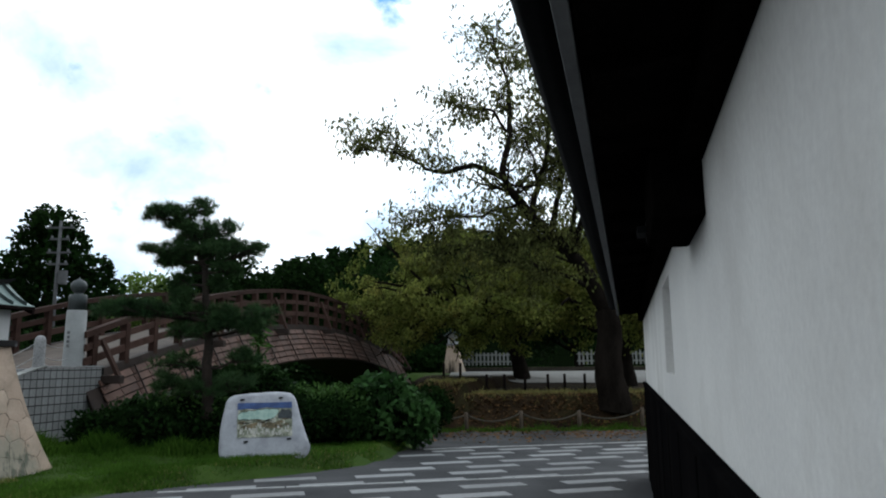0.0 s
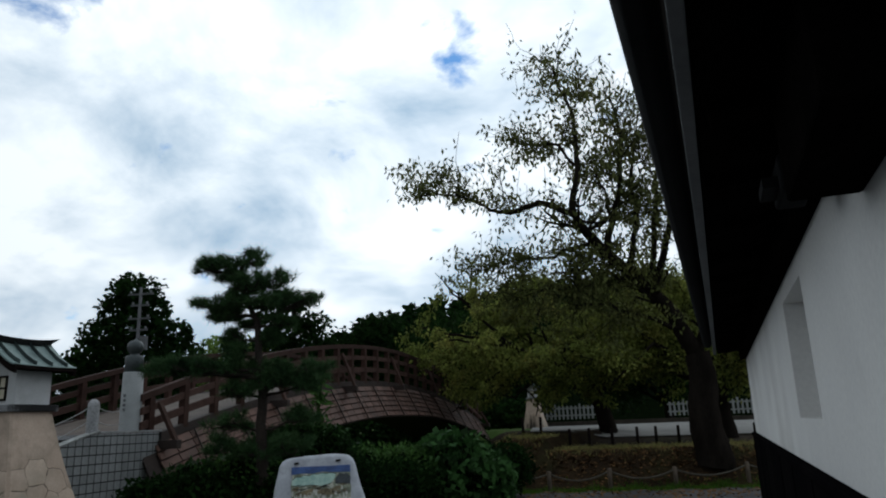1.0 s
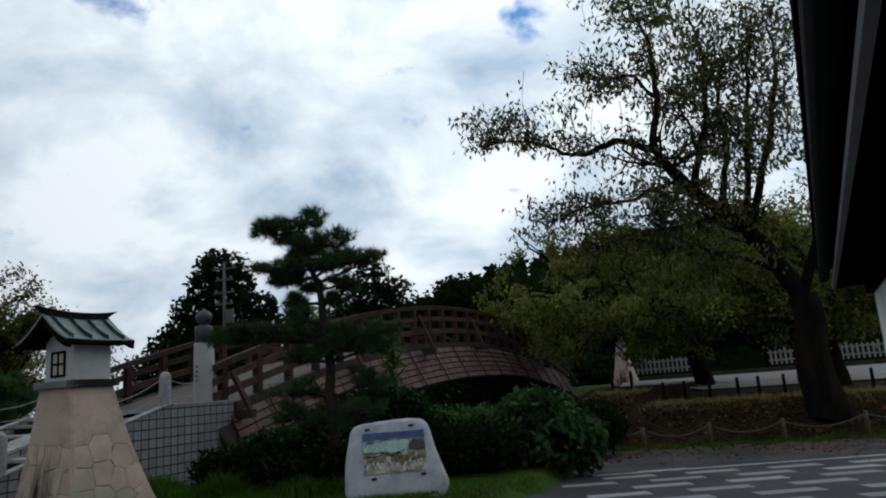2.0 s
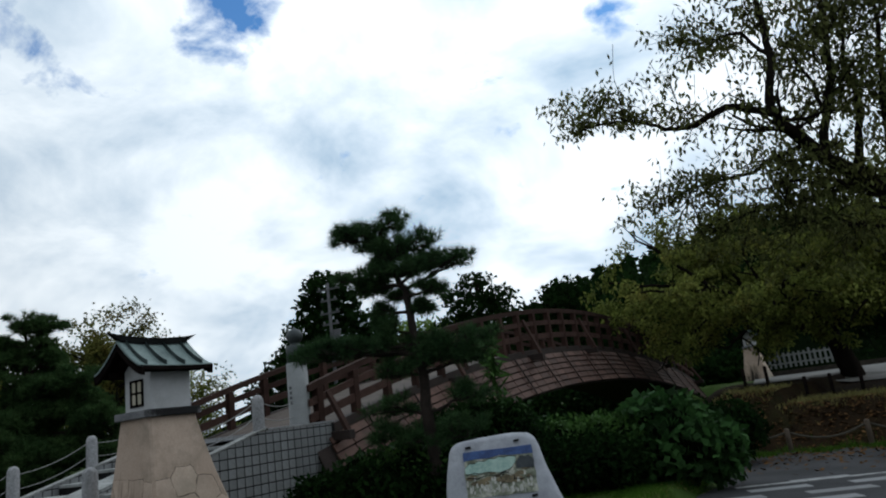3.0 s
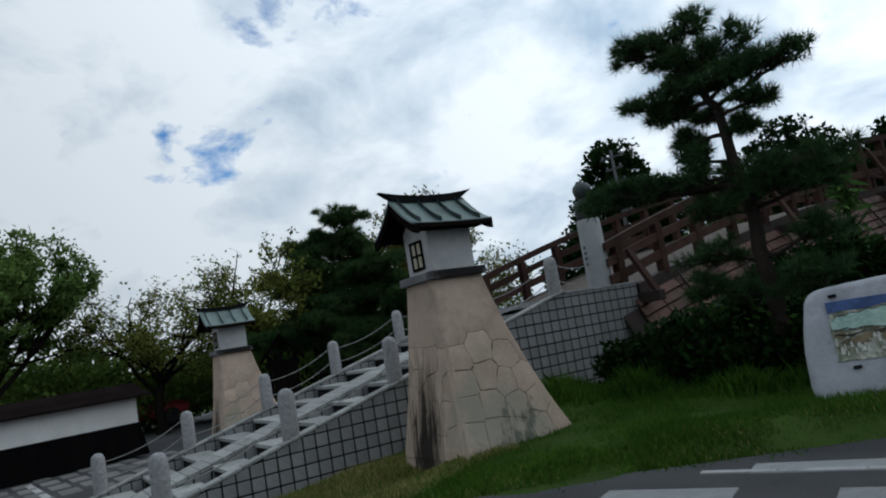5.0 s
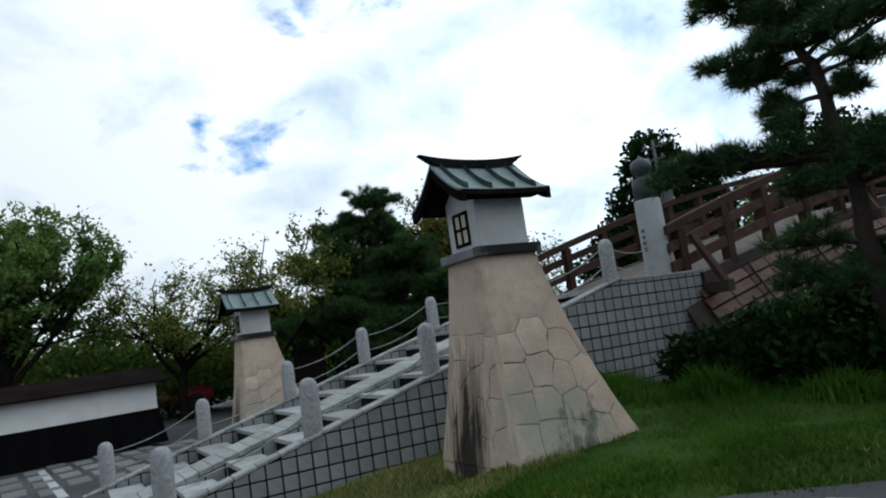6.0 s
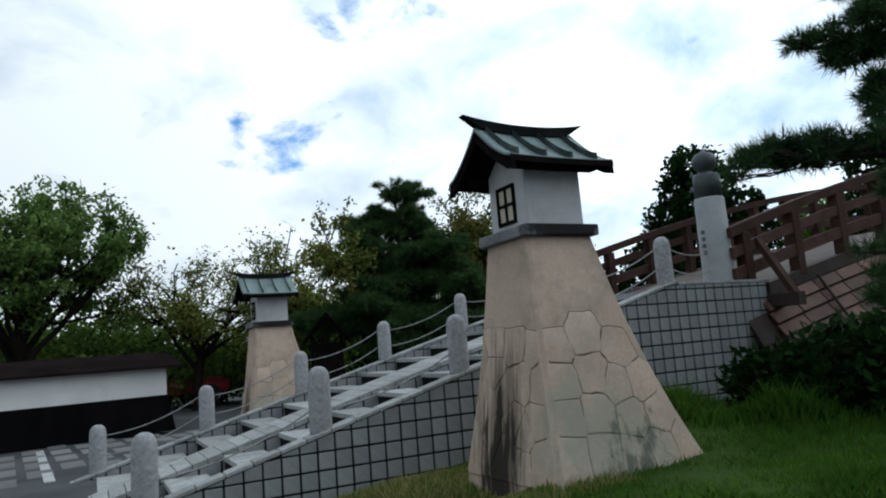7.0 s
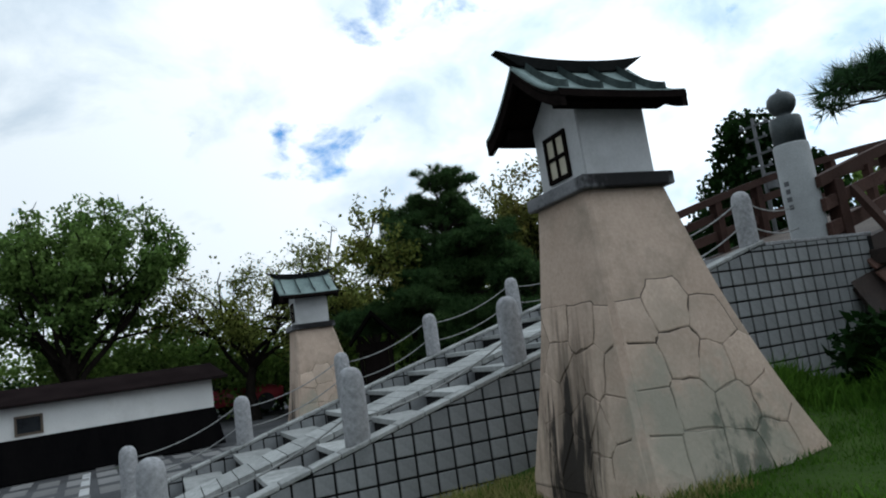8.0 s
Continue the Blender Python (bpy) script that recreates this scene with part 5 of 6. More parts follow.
def pine_pads(name, base, label, seed, trunk_pts, trunk_r, pads, tuft=0.17, per_pad=58, per=18, width=0.0042, density=1.0, swell=1.0, needle=None, sink=0.0):
    """A clipped garden pine: a crooked trunk, a limb to each pad (centre, radii) and tufts of needles on the pads."""
    rng = np.random.default_rng(seed)
    root = thing(name, Matrix.Translation(base), label, "tree")
    base = np.array(base, float)
    tp = [np.array(p, float) - base for p in trunk_pts]
    out = []
    stem = []
    for a, b in zip(tp, tp[1:]):
        seg = wander(rng, a, b, 4, 0.12)
        stem += list(seg[:-1])
    stem.append(tp[-1])
    stem = np.array(stem)
    out.append((stem, trunk_r * (1 - 0.8 * np.linspace(0, 1, len(stem)) ** 0.8)))
    rows = []
    lumps_list = []
    for centre_p, rad in pads:
        rad = np.array(rad) * swell
        c = np.array(centre_p, float) - base + np.array([0, 0, sink - rad[2] * 0.6])
        lower = stem[stem[:, 2] < c[2] + 0.02]
        p = lower[np.argmin(np.linalg.norm(lower - c, axis=1))] if len(lower) else stem[0]
        bough = wander(rng, p, c, 6, 0.16)
        out.append((bough, np.linspace(trunk_r * 0.26, 0.014, 7)))
        for j in range(9):
            off = rng.uniform(-0.9, 0.9, 3) * np.array(rad) * np.array([1.0, 1.0, 1.3])
            lumps_list.append((np.array(centre_p) + off + np.array([0, 0, sink]), np.array(rad) * rng.uniform(0.36, 0.56) * np.array([1, 1, 1.5]), bough[rng.integers(3, 7)]))
    for centre_p, rad, p in lumps_list:
        c, rad = np.array(centre_p, float) - base, np.array(rad, float)
        limb = wander(rng, p, c - np.array([0, 0, rad[2] * 0.5]), 6, 0.16)
        out.append((limb, np.linspace(trunk_r * 0.09, 0.005, 7)))
        n = int(per_pad * density * max(0.3, rad[0] * rad[1] / 0.075))
        a = rng.uniform(0, 2 * math.pi, n)
        rr = np.sqrt(rng.uniform(0, 1, n))
        lumps = 0.75 + 0.3 * np.sin(3 * a + seed) * np.sin(2 * a)
        x, y = np.cos(a) * rr * lumps, np.sin(a) * rr * lumps
        z = np.sqrt(np.clip(1 - (x * x + y * y) * 0.8, 0.05, 1)) * rng.uniform(-0.35, 1.0, n)
        pl = c + np.stack([x, y, z], axis=1) * rad
        outw = np.stack([x, y, 0.12 + z * 0.7], axis=1) + rng.normal(size=(n, 3)) * 0.25
        rows.append(needle_arrays(rng, pl, outw, tuft, per, width))
        for k in range(max(4, n // 26)):
            q = pl[rng.integers(0, n)]
            twig = wander(rng, limb[rng.integers(3, 7)], q, 3, 0.15)
            out.append((twig, np.linspace(0.012, 0.004, 4)))
    build_wood(out, "trunk", M_BARK_PINE, root)
    v, f = join_arrays(rows)
    part("crown", from_arrays("crown", v, f, needle or M_NEEDLE), needle or M_NEEDLE, root)
    return root


def bough_pads(p, q, n, rad, flat=0.36):
    """n pads in a row from p to q."""
    p, q = Vector(p), Vector(q)
    return [(tuple(p.lerp(q, k / max(1, n - 1))), (rad, rad, rad * flat * (1 - 0.25 * k / n))) for k in range(n)]


def single_pads(rows, flat=0.36):
    """Pads from rows of place and breadth."""
    return [((x, y, z), (r, r * 1.1, r * flat)) for x, y, z, r in rows]


CROWN = single_pads([(-4.68, 13.5, 3.62, 0.26), (-5.0, 13.5, 3.98, 0.24), (-4.87, 13.5, 4.42, 0.27), (-5.15, 13.6, 4.15, 0.22), (-4.5, 13.6, 4.05, 0.34), (-4.75, 13.5, 3.9, 0.28), (-4.95, 13.4, 3.72, 0.22), (-4.4, 13.4, 3.62, 0.2), (-5.15, 13.6, 3.55, 0.2),
                     (-4.22, 13.5, 3.3, 0.2), (-5.15, 13.5, 3.1, 0.16), (-4.85, 13.6, 3.3, 0.15), (-4.4, 13.6, 3.05, 0.16), (-5.0, 13.5, 2.85, 0.22)])
UPPER = bough_pads((-5.15, 13.4, 4.32), (-5.45, 13.2, 4.24), 2, 0.23) + bough_pads((-4.25, 13.6, 3.76), (-3.9, 13.6, 3.64), 2, 0.25) + bough_pads((-5.2, 13.5, 3.5), (-5.5, 13.5, 3.66), 2, 0.24)
MIDDLE = bough_pads((-4.95, 13.45, 2.56), (-6.05, 12.85, 2.58), 5, 0.29) + bough_pads((-4.35, 13.6, 2.5), (-3.65, 13.65, 2.44), 3, 0.34) + single_pads([(-3.85, 13.5, 2.28, 0.32), (-4.3, 13.5, 2.3, 0.26), (-4.85, 13.5, 2.2, 0.28)])
LOWER = single_pads([(-3.9, 13.6, 1.75, 0.26), (-5.0, 13.5, 1.7, 0.28), (-5.2, 13.5, 1.35, 0.28), (-4.7, 13.4, 1.25, 0.3), (-4.1, 13.5, 1.25, 0.34)])
pine_pads("garden_pine", (-4.5, 13.55, 0.1), "dark green garden pine with airy layered pads on the lawn", 4,
          [(-4.45, 13.55, 0.0), (-4.5, 13.55, 1.0), (-4.53, 13.5, 1.5), (-4.54, 13.55, 2.05), (-4.6, 13.5, 2.7), (-4.66, 13.55, 3.2), (-4.85, 13.5, 3.55), (-5.0, 13.5, 3.9), (-4.9, 13.5, 4.35)], 0.12,
          CROWN + UPPER + MIDDLE + LOWER, 0.16, 52, 15, 0.005, 1.0, 1.0, None, -0.16)

# the big cherry tree on the bank: a leaning stem with one long level limb
rng_c = np.random.default_rng(21)
cherry_base = np.array((5.0, 24.4, 0.35))
cherry = thing("cherry_tree", Matrix.Translation(cherry_base), "old spreading cherry tree with sparse yellowing leaves on the bank", "tree")
wood, tips = [], []


def limb(points, r0, r1, twigs, length, levels=1, spread=0.8, rise=0.05, lift=0.05):
    pts = []
    for a, b in zip(points, points[1:]):
        pts += list(wander(rng_c, np.array(a) - cherry_base, np.array(b) - cherry_base, 4, 0.14)[:-1])
    pts.append(np.array(points[-1]) - cherry_base)
    pts = np.array(pts)
    wood.append((pts, np.linspace(r0, r1, len(pts))))
    heading = pts[-1] - pts[0]
    heading /= np.linalg.norm(heading)
    for i in range(twigs):
        k = int(rng_c.uniform(0.25, 1.0) * (len(pts) - 1))
        h = heading * 0.6 + rng_c.normal(size=3) * spread * np.array([1.0, 1.0, 0.45]) + np.array([0, 0, lift])
        limbs_of(rng_c, pts[k], h, length * rng_c.uniform(0.6, 1.2), max(0.012, r1 * 0.6), levels, 0.7, rise, wood, tips, 0.14)


limb([(4.95, 24.4, -0.1), (4.85, 24.3, 0.6), (4.8, 24.1, 2.0), (4.7, 23.95, 3.15)], 0.56, 0.36, 0, 1)
limb([(4.7, 23.95, 3.15), (3.76, 23.0, 4.5), (2.67, 21.5, 5.2), (1.44, 19.5, 5.89), (1.11, 18.9, 6.2)], 0.26, 0.075, 22, 1.2)
limb([(1.11, 18.9, 6.2), (0.3, 18.7, 6.52), (-0.5, 19.1, 6.45), (-0.95, 19.35, 6.62), (-1.6, 19.6, 7.1), (-2.7, 20.2, 7.45), (-3.2, 20.7, 7.6)], 0.085, 0.012, 34, 0.95, lift=0.55)
limb([(1.11, 18.9, 6.2), (1.3, 18.8, 7.4), (1.3, 18.9, 8.6), (1.0, 19.2, 9.8), (0.9, 19.5, 10.6)], 0.09, 0.015, 28, 1.05)
limb([(1.3, 18.8, 7.4), (0.9, 19.0, 8.1), (0.3, 19.5, 8.4), (0.0, 19.8, 8.5)], 0.05, 0.012, 18, 0.8, lift=0.1)
limb([(2.0, 20.4, 5.6), (2.4, 20.0, 7.0), (2.6, 20.2, 8.8), (2.5, 20.5, 10.4)], 0.1, 0.015, 34, 1.2)
limb([(3.3, 22.4, 4.75), (3.9, 21.3, 6.6), (4.4, 21.2, 8.6), (4.5, 21.5, 10.2)], 0.12, 0.02, 40, 1.1)
limb([(1.7, 19.9, 5.75), (0.6, 20.3, 5.5), (-0.7, 20.8, 5.6), (-1.5, 21.2, 5.5)], 0.06, 0.012, 26, 0.9)
limb([(4.7, 23.9, 3.1), (5.2, 22.8, 5.2), (6.0, 22.3, 7.2), (6.4, 22.6, 9.0)], 0.16, 0.03, 30, 1.2)
limb([(2.67, 21.5, 5.2), (2.9, 21.0, 6.4), (2.8, 20.6, 7.6), (3.2, 20.5, 9.1)], 0.1, 0.015, 40, 1.1)
limb([(3.4, 22.5, 4.7), (3.4, 21.5, 6.0), (3.6, 20.7, 8.1), (3.9, 20.6, 9.6)], 0.11, 0.015, 36, 1.1)
limb([(2.0, 20.4, 5.6), (2.1, 20.0, 6.4), (2.0, 20.0, 7.2), (1.7, 20.1, 8.2)], 0.06, 0.012, 26, 0.9)
limb([(3.0, 22.0, 5.0), (1.8, 21.6, 5.0), (0.6, 21.4, 4.9), (-0.6, 21.6, 4.6)], 0.07, 0.012, 26, 1.0)
limb([(4.2, 23.4, 3.9), (3.0, 22.2, 4.1), (1.8, 21.2, 4.4), (0.9, 20.6, 4.3)], 0.08, 0.012, 34, 1.1)
limb([(3.4, 22.6, 4.6), (2.6, 21.2, 5.0), (1.6, 20.0, 5.1), (0.6, 19.4, 4.9)], 0.07, 0.012, 34, 1.0)
build_wood(wood, "trunk", M_BARK, cherry)
tp = np.array([t[0] for t in tips])
pick = tp[rng_c.integers(0, len(tp), 6400)].repeat(3, axis=0)
v, f = leaf_arrays(rng_c, pick + rng_c.normal(size=pick.shape) * np.array([0.15, 0.15, 0.1]), 0.165, 0.07, 1.1)
part("crown", from_arrays("crown", v, f, M_LEAF_SPARSE), M_LEAF_SPARSE, cherry)

TREES_BANK = "trees past the bridge"
broad_tree("cherry_tree", (2.9, 33.5, 0.6), "low broad cherry tree with drooping olive leaves past the bridge", 31, ((2.2, 33.0, 3.2), 0.42), ((0.1, 31.8, 4.75), (5.7, 4.5, 2.5)), 3, (0.17, 0.095), 60000, M_LEAF_OLIVE, 0.7, -0.1, 0.16, 0.9, TREES_BANK, limb_count=12, height_from=0.6)
broad_tree("cherry_tree", (6.8, 30.0, 0.6), "leafy cherry tree beside the plastered building", 32, ((6.5, 29.8, 3.2), 0.35), ((5.5, 29.5, 4.6), (4.5, 4.0, 2.9)), 2, (0.17, 0.095), 34000, M_LEAF_OLIVE, 0.7, -0.05, 0.3, 0.9, TREES_BANK, limb_count=11, height_from=0.6)
broad_tree("dark_tree", (-1.5, 52.0, 0.6), "dark evergreen tree past the bridge", 33, ((-1.5, 52.0, 4.0), 0.4), ((-1.0, 52, 5.5), (9.0, 5, 5.0)), 2, (0.3, 0.2), 22000, M_LEAF_DARK, 0.7, 0.1, 0.6, 0.4, TREES_BANK, limb_count=14)
broad_tree("dark_tree", (9.0, 54.0, 0.6), "dark evergreen tree behind the white fence", 34, ((9.0, 54.0, 4.0), 0.4), ((9.5, 54, 5.5), (8.0, 5, 5.2)), 2, (0.3, 0.2), 20000, M_LEAF_DARK, 0.7, 0.1, 0.6, 0.4, TREES_BANK, limb_count=14)

for i, (x, y, h) in enumerate(((-7.5, 41.0, 3.2), (-13.0, 38.0, 3.0), (-3.5, 46.0, 2.6), (-18.5, 35.0, 3.0))):
    broad_tree("dark_bush", (x, y, 0.7), "dark evergreen bush on the far bank behind the bridge", 35 + i, ((x, y, 1.6), 0.15), ((x, y, 1.3), (4.0, 2.0, h * 0.6)), 2, (0.3, 0.2), 9000, M_LEAF_DARK, 0.8, 0.0, 0.5, 0.3, TREES_BANK, limb_count=12)

# far trees by the bridge
FAR = "far trees behind the bridge"
def clumped_tree(name, base, label, seed, height, pads, leaf, per, material, group):
    """A tall old tree whose leaves stand in separate rounded clumps."""
    rng = np.random.default_rng(seed)
    root = thing(name, Matrix.Translation(base), label, "tree", group)
    out, rows = [], []
    stem = wander(rng, (0, 0, -0.3), (0.2, 0, height * 0.93), 9, 0.05)
    out.append((stem, np.linspace(height * 0.04, 0.05, 10)))
    for (x, y, z), (rx, ry, rz) in pads:
        c = np.array((x, y, z), float)
        p = stem[np.argmin(np.abs(stem[:, 2] - (z - rz)))]
        out.append((wander(rng, p, c, 5, 0.12), np.linspace(height * 0.014, 0.02, 6)))
        n = int(per * rx * rz)
        d = rng.normal(size=(n, 3))
        d /= np.linalg.norm(d, axis=1)[:, None]
        r = rng.uniform(0.55, 1.05, n)[:, None] * (1 + 0.2 * np.sin(5 * d[:, :1] + seed) * np.cos(4 * d[:, 1:2]))
        rows.append(leaf_arrays(rng, c + d * r * np.array([rx, ry, rz]), leaf[0], leaf[1], 0.1))
    build_wood(out, "trunk", M_BARK, root)
    v, f = join_arrays(rows)
    part("crown", from_arrays("crown", v, f, material), material, root)
    return root


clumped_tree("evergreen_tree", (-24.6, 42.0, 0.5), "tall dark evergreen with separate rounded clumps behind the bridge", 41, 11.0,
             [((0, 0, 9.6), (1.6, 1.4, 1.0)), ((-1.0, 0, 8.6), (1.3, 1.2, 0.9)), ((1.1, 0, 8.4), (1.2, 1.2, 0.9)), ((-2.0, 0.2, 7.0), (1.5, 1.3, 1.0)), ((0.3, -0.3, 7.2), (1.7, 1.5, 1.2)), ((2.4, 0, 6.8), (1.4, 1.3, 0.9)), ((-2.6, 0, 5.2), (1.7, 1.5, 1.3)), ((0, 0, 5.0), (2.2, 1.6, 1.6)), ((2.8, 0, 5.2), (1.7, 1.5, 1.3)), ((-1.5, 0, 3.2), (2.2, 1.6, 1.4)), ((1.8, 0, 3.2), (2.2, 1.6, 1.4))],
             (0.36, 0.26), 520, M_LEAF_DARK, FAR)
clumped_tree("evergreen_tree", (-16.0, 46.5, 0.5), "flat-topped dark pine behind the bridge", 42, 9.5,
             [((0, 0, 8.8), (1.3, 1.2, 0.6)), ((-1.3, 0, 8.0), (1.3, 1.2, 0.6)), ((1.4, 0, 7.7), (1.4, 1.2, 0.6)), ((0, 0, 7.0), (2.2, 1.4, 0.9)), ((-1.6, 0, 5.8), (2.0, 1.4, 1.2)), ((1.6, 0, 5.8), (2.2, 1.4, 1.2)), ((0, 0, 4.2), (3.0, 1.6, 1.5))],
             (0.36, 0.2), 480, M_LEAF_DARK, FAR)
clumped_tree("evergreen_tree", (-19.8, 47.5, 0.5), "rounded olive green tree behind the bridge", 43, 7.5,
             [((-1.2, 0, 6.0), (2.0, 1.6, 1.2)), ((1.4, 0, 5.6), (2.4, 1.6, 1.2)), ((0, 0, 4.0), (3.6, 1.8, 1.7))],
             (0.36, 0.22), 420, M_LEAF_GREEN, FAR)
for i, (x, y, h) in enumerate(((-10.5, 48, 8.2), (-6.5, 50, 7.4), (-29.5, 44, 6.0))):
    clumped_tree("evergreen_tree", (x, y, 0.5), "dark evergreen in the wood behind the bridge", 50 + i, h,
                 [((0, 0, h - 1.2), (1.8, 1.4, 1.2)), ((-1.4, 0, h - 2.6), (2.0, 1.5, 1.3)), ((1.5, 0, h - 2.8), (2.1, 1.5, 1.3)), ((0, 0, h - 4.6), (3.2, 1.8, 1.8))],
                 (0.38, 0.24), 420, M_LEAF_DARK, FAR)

# far wooded hill of conifers
rng_h = np.random.default_rng(61)
rows = []
for i in range(420):
    x = rng_h.uniform(-75, 60)
    y = 118 + rng_h.uniform(-12, 26)
    g = 13 + 7.5 * math.exp(-((x - 5) / 34.0) ** 2) + 0.22 * (y - 118)
    g -= 6 * smooth_step(np.array((-(x + 25)) / 30.0))
    hgt = rng_h.uniform(5, 8)
    n = 110
    k = rng_h.uniform(0, 1, n)
    a = rng_h.uniform(0, 2 * math.pi, n)
    r = (1 - k) ** 0.8 * 1.9 * rng_h.uniform(0.6, 1.05, n)
    places = np.stack([x + np.cos(a) * r, y + np.sin(a) * r, g - 4 + k * hgt], axis=1)
    rows.append(leaf_arrays(rng_h, places, 1.3, 0.8, 0.5))
v, f = join_arrays(rows)
tagged(new("far_wood", from_arrays("far_wood", v, f, M_LEAF_DARK)), "dark conifer wood covering a far hill", "wood", kind="stuff")
bm = bmesh.new()
hx = np.linspace(-95, 85, 37)
prev = None
for x in hx:
    g = 13 + 7.5 * math.exp(-((x - 5) / 34.0) ** 2) - 6 * float(smooth_step(np.array((-(x + 25)) / 30.0)))
    ring = [bm.verts.new((x, 95, 0)), bm.verts.new((x, 104, g - 5)), bm.verts.new((x, 118, g - 1.5)), bm.verts.new((x, 150, g + 6)), bm.verts.new((x, 260, g + 6)), bm.verts.new((x, 300, 0))]
    if prev:
        for i in range(5):
            bm.faces.new((prev[i], ring[i], ring[i + 1], prev[i + 1]))
    prev = ring
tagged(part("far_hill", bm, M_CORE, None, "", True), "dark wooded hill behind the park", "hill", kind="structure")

# utility pole
pole = thing("utility_pole", pose(-20.5, 35.9, 0.3), "grey concrete utility pole with crossarms and insulators", "pole")
bm = bmesh.new()
lathe(bm, [(0.11, -0.2), (0.07, 8.6), (0, 8.62)], 10)
part("shaft", bm, M_STEEL, pole, "", True)
for z, wid in ((8.2, 0.7), (7.6, 0.5), (6.9, 0.6), (6.3, 0.5)):
    bm = bmesh.new()
    box(bm, (-wid, -0.05, z), (wid, 0.05, z + 0.09))
    part("crossarm", bm, M_STEEL, pole)
    for x in (-wid * 0.8, wid * 0.8):
        bm = bmesh.new()
        lathe(bm, [(0.05, z + 0.09), (0.06, z + 0.2), (0, z + 0.24)], 8, (x, 0))
        part("insulator", bm, M_PALETRIM, pole)
bm = bmesh.new()
lathe(bm, [(0.22, 5.3), (0.22, 6.0), (0, 6.02)], 12, (0.32, 0))
part("transformer", bm, M_STEEL, pole)

# trees west of the forecourt
WEST = "trees round the forecourt"
broad_tree("green_tree", (-25.6, 9.0, -0.3), "round leafy green tree behind the low wall", 71, ((-25.5, 9.1, 2.9), 0.26), ((-25.4, 9.6, 4.2), (2.4, 2.9, 2.3)), 2, (0.15, 0.095), 30000, M_LEAF_LIGHT, 0.6, 0.15, 0.15, 0.3, WEST, limb_count=11, height_from=0.5)
broad_tree("green_tree", (-26.8, 5.2, -0.3), "leafy green tree behind the low wall", 72, ((-26.8, 5.2, 3.0), 0.25), ((-26.8, 5.2, 3.6), (2.8, 2.4, 2.6)), 2, (0.15, 0.095), 22000, M_LEAF_LIGHT, 0.7, 0.12, 0.2, 0.3, WEST, limb_count=10, height_from=0.5)
broad_tree("cherry_tree", (-26.5, 14.3, -0.3), "thin cherry tree with sparse leaves by the forecourt", 73, ((-26.3, 14.3, 2.4), 0.2), ((-26.2, 14.6, 3.2), (2.3, 3.4, 2.0)), 3, (0.13, 0.075), 9500, M_LEAF_OLIVE, 0.75, 0.06, 0.13, 0.5, WEST, limb_count=9)
broad_tree("cherry_tree", (-24.5, 18.2, -0.3), "thin cherry tree with sparse leaves by the gate", 74, ((-24.4, 18.0, 2.4), 0.2), ((-24.4, 17.8, 3.4), (2.3, 3.0, 1.9)), 3, (0.13, 0.075), 8500, M_LEAF_OLIVE, 0.75, 0.06, 0.13, 0.5, WEST, limb_count=9)
broad_tree("cherry_tree", (-21.3, 23.2, -0.2), "cherry tree with sparse yellowing leaves beyond the stair", 75, ((-21.3, 23.0, 3.0), 0.22), ((-21.5, 22.9, 4.6), (2.3, 2.0, 2.2)), 2, (0.15, 0.085), 18000, M_LEAF_CHERRY, 0.7, 0.15, 0.2, 0.5, WEST, limb_count=9)
broad_tree("bushy_tree", (-29.5, 12.0, -0.3), "dense dark green tree filling the park edge", 76, ((-29.5, 12, 1.6), 0.2), ((-29.5, 12.0, 1.5), (3.2, 4.5, 1.6)), 2, (0.2, 0.12), 26000, M_LEAF_GREEN, 0.8, 0.0, 0.4, 0.3, WEST, limb_count=12)
broad_tree("bushy_tree", (-29.0, 19.5, -0.3), "dense dark green tree filling the park edge", 77, ((-29, 19.5, 1.6), 0.2), ((-29.0, 19.5, 1.6), (3.2, 4.5, 1.7)), 2, (0.2, 0.12), 26000, M_LEAF_GREEN, 0.8, 0.0, 0.4, 0.3, WEST, limb_count=12)
broad_tree("bushy_tree", (-32.0, 4.0, -0.3), "dense dark green tree filling the park edge", 78, ((-32, 4, 1.6), 0.2), ((-32.0, 4.0, 2.0), (3.5, 5.0, 2.2)), 2, (0.2, 0.12), 24000, M_LEAF_GREEN, 0.8, 0.0, 0.4, 0.3, WEST, limb_count=12)
broad_tree("bushy_tree", (-25.0, 27.0, -0.3), "dense dark green tree beyond the stair", 79, ((-25, 27, 1.8), 0.2), ((-25.0, 27.0, 2.6), (4.5, 4.0, 2.5)), 3, (0.16, 0.09), 15000, M_LEAF_OLIVE, 0.8, 0.05, 0.2, 0.3, WEST, limb_count=12)
leaning = thing("cherry_tree", Matrix.Translation((-19.6, 17.2, -0.35)), "leaning cherry with a long bare limb beside the garden pine", "tree", WEST)
rng_k = np.random.default_rng(83)
bole, bole_tips = [], []
bole.append((wander(rng_k, (0, 0, -0.2), (1.0, -1.2, 3.1), 6, 0.08), np.linspace(0.2, 0.13, 7)))
bole.append((wander(rng_k, (1.0, -1.2, 3.1), (3.0, -3.2, 3.75), 7, 0.1), np.linspace(0.13, 0.035, 8)))
for k in range(26):
    f = rng_k.uniform(0.0, 1.0)
    start = np.array((1.0, -1.2, 3.1)) + f * np.array((2.0, -2.0, 0.65))
    limbs_of(rng_k, start, rng_k.normal(size=3) * np.array((1, 1, 0.5)) + np.array((0.2, -0.2, 0.0)), rng_k.uniform(0.4, 0.8), 0.022, 1, 0.7, 0.1, bole, bole_tips, 0.14)
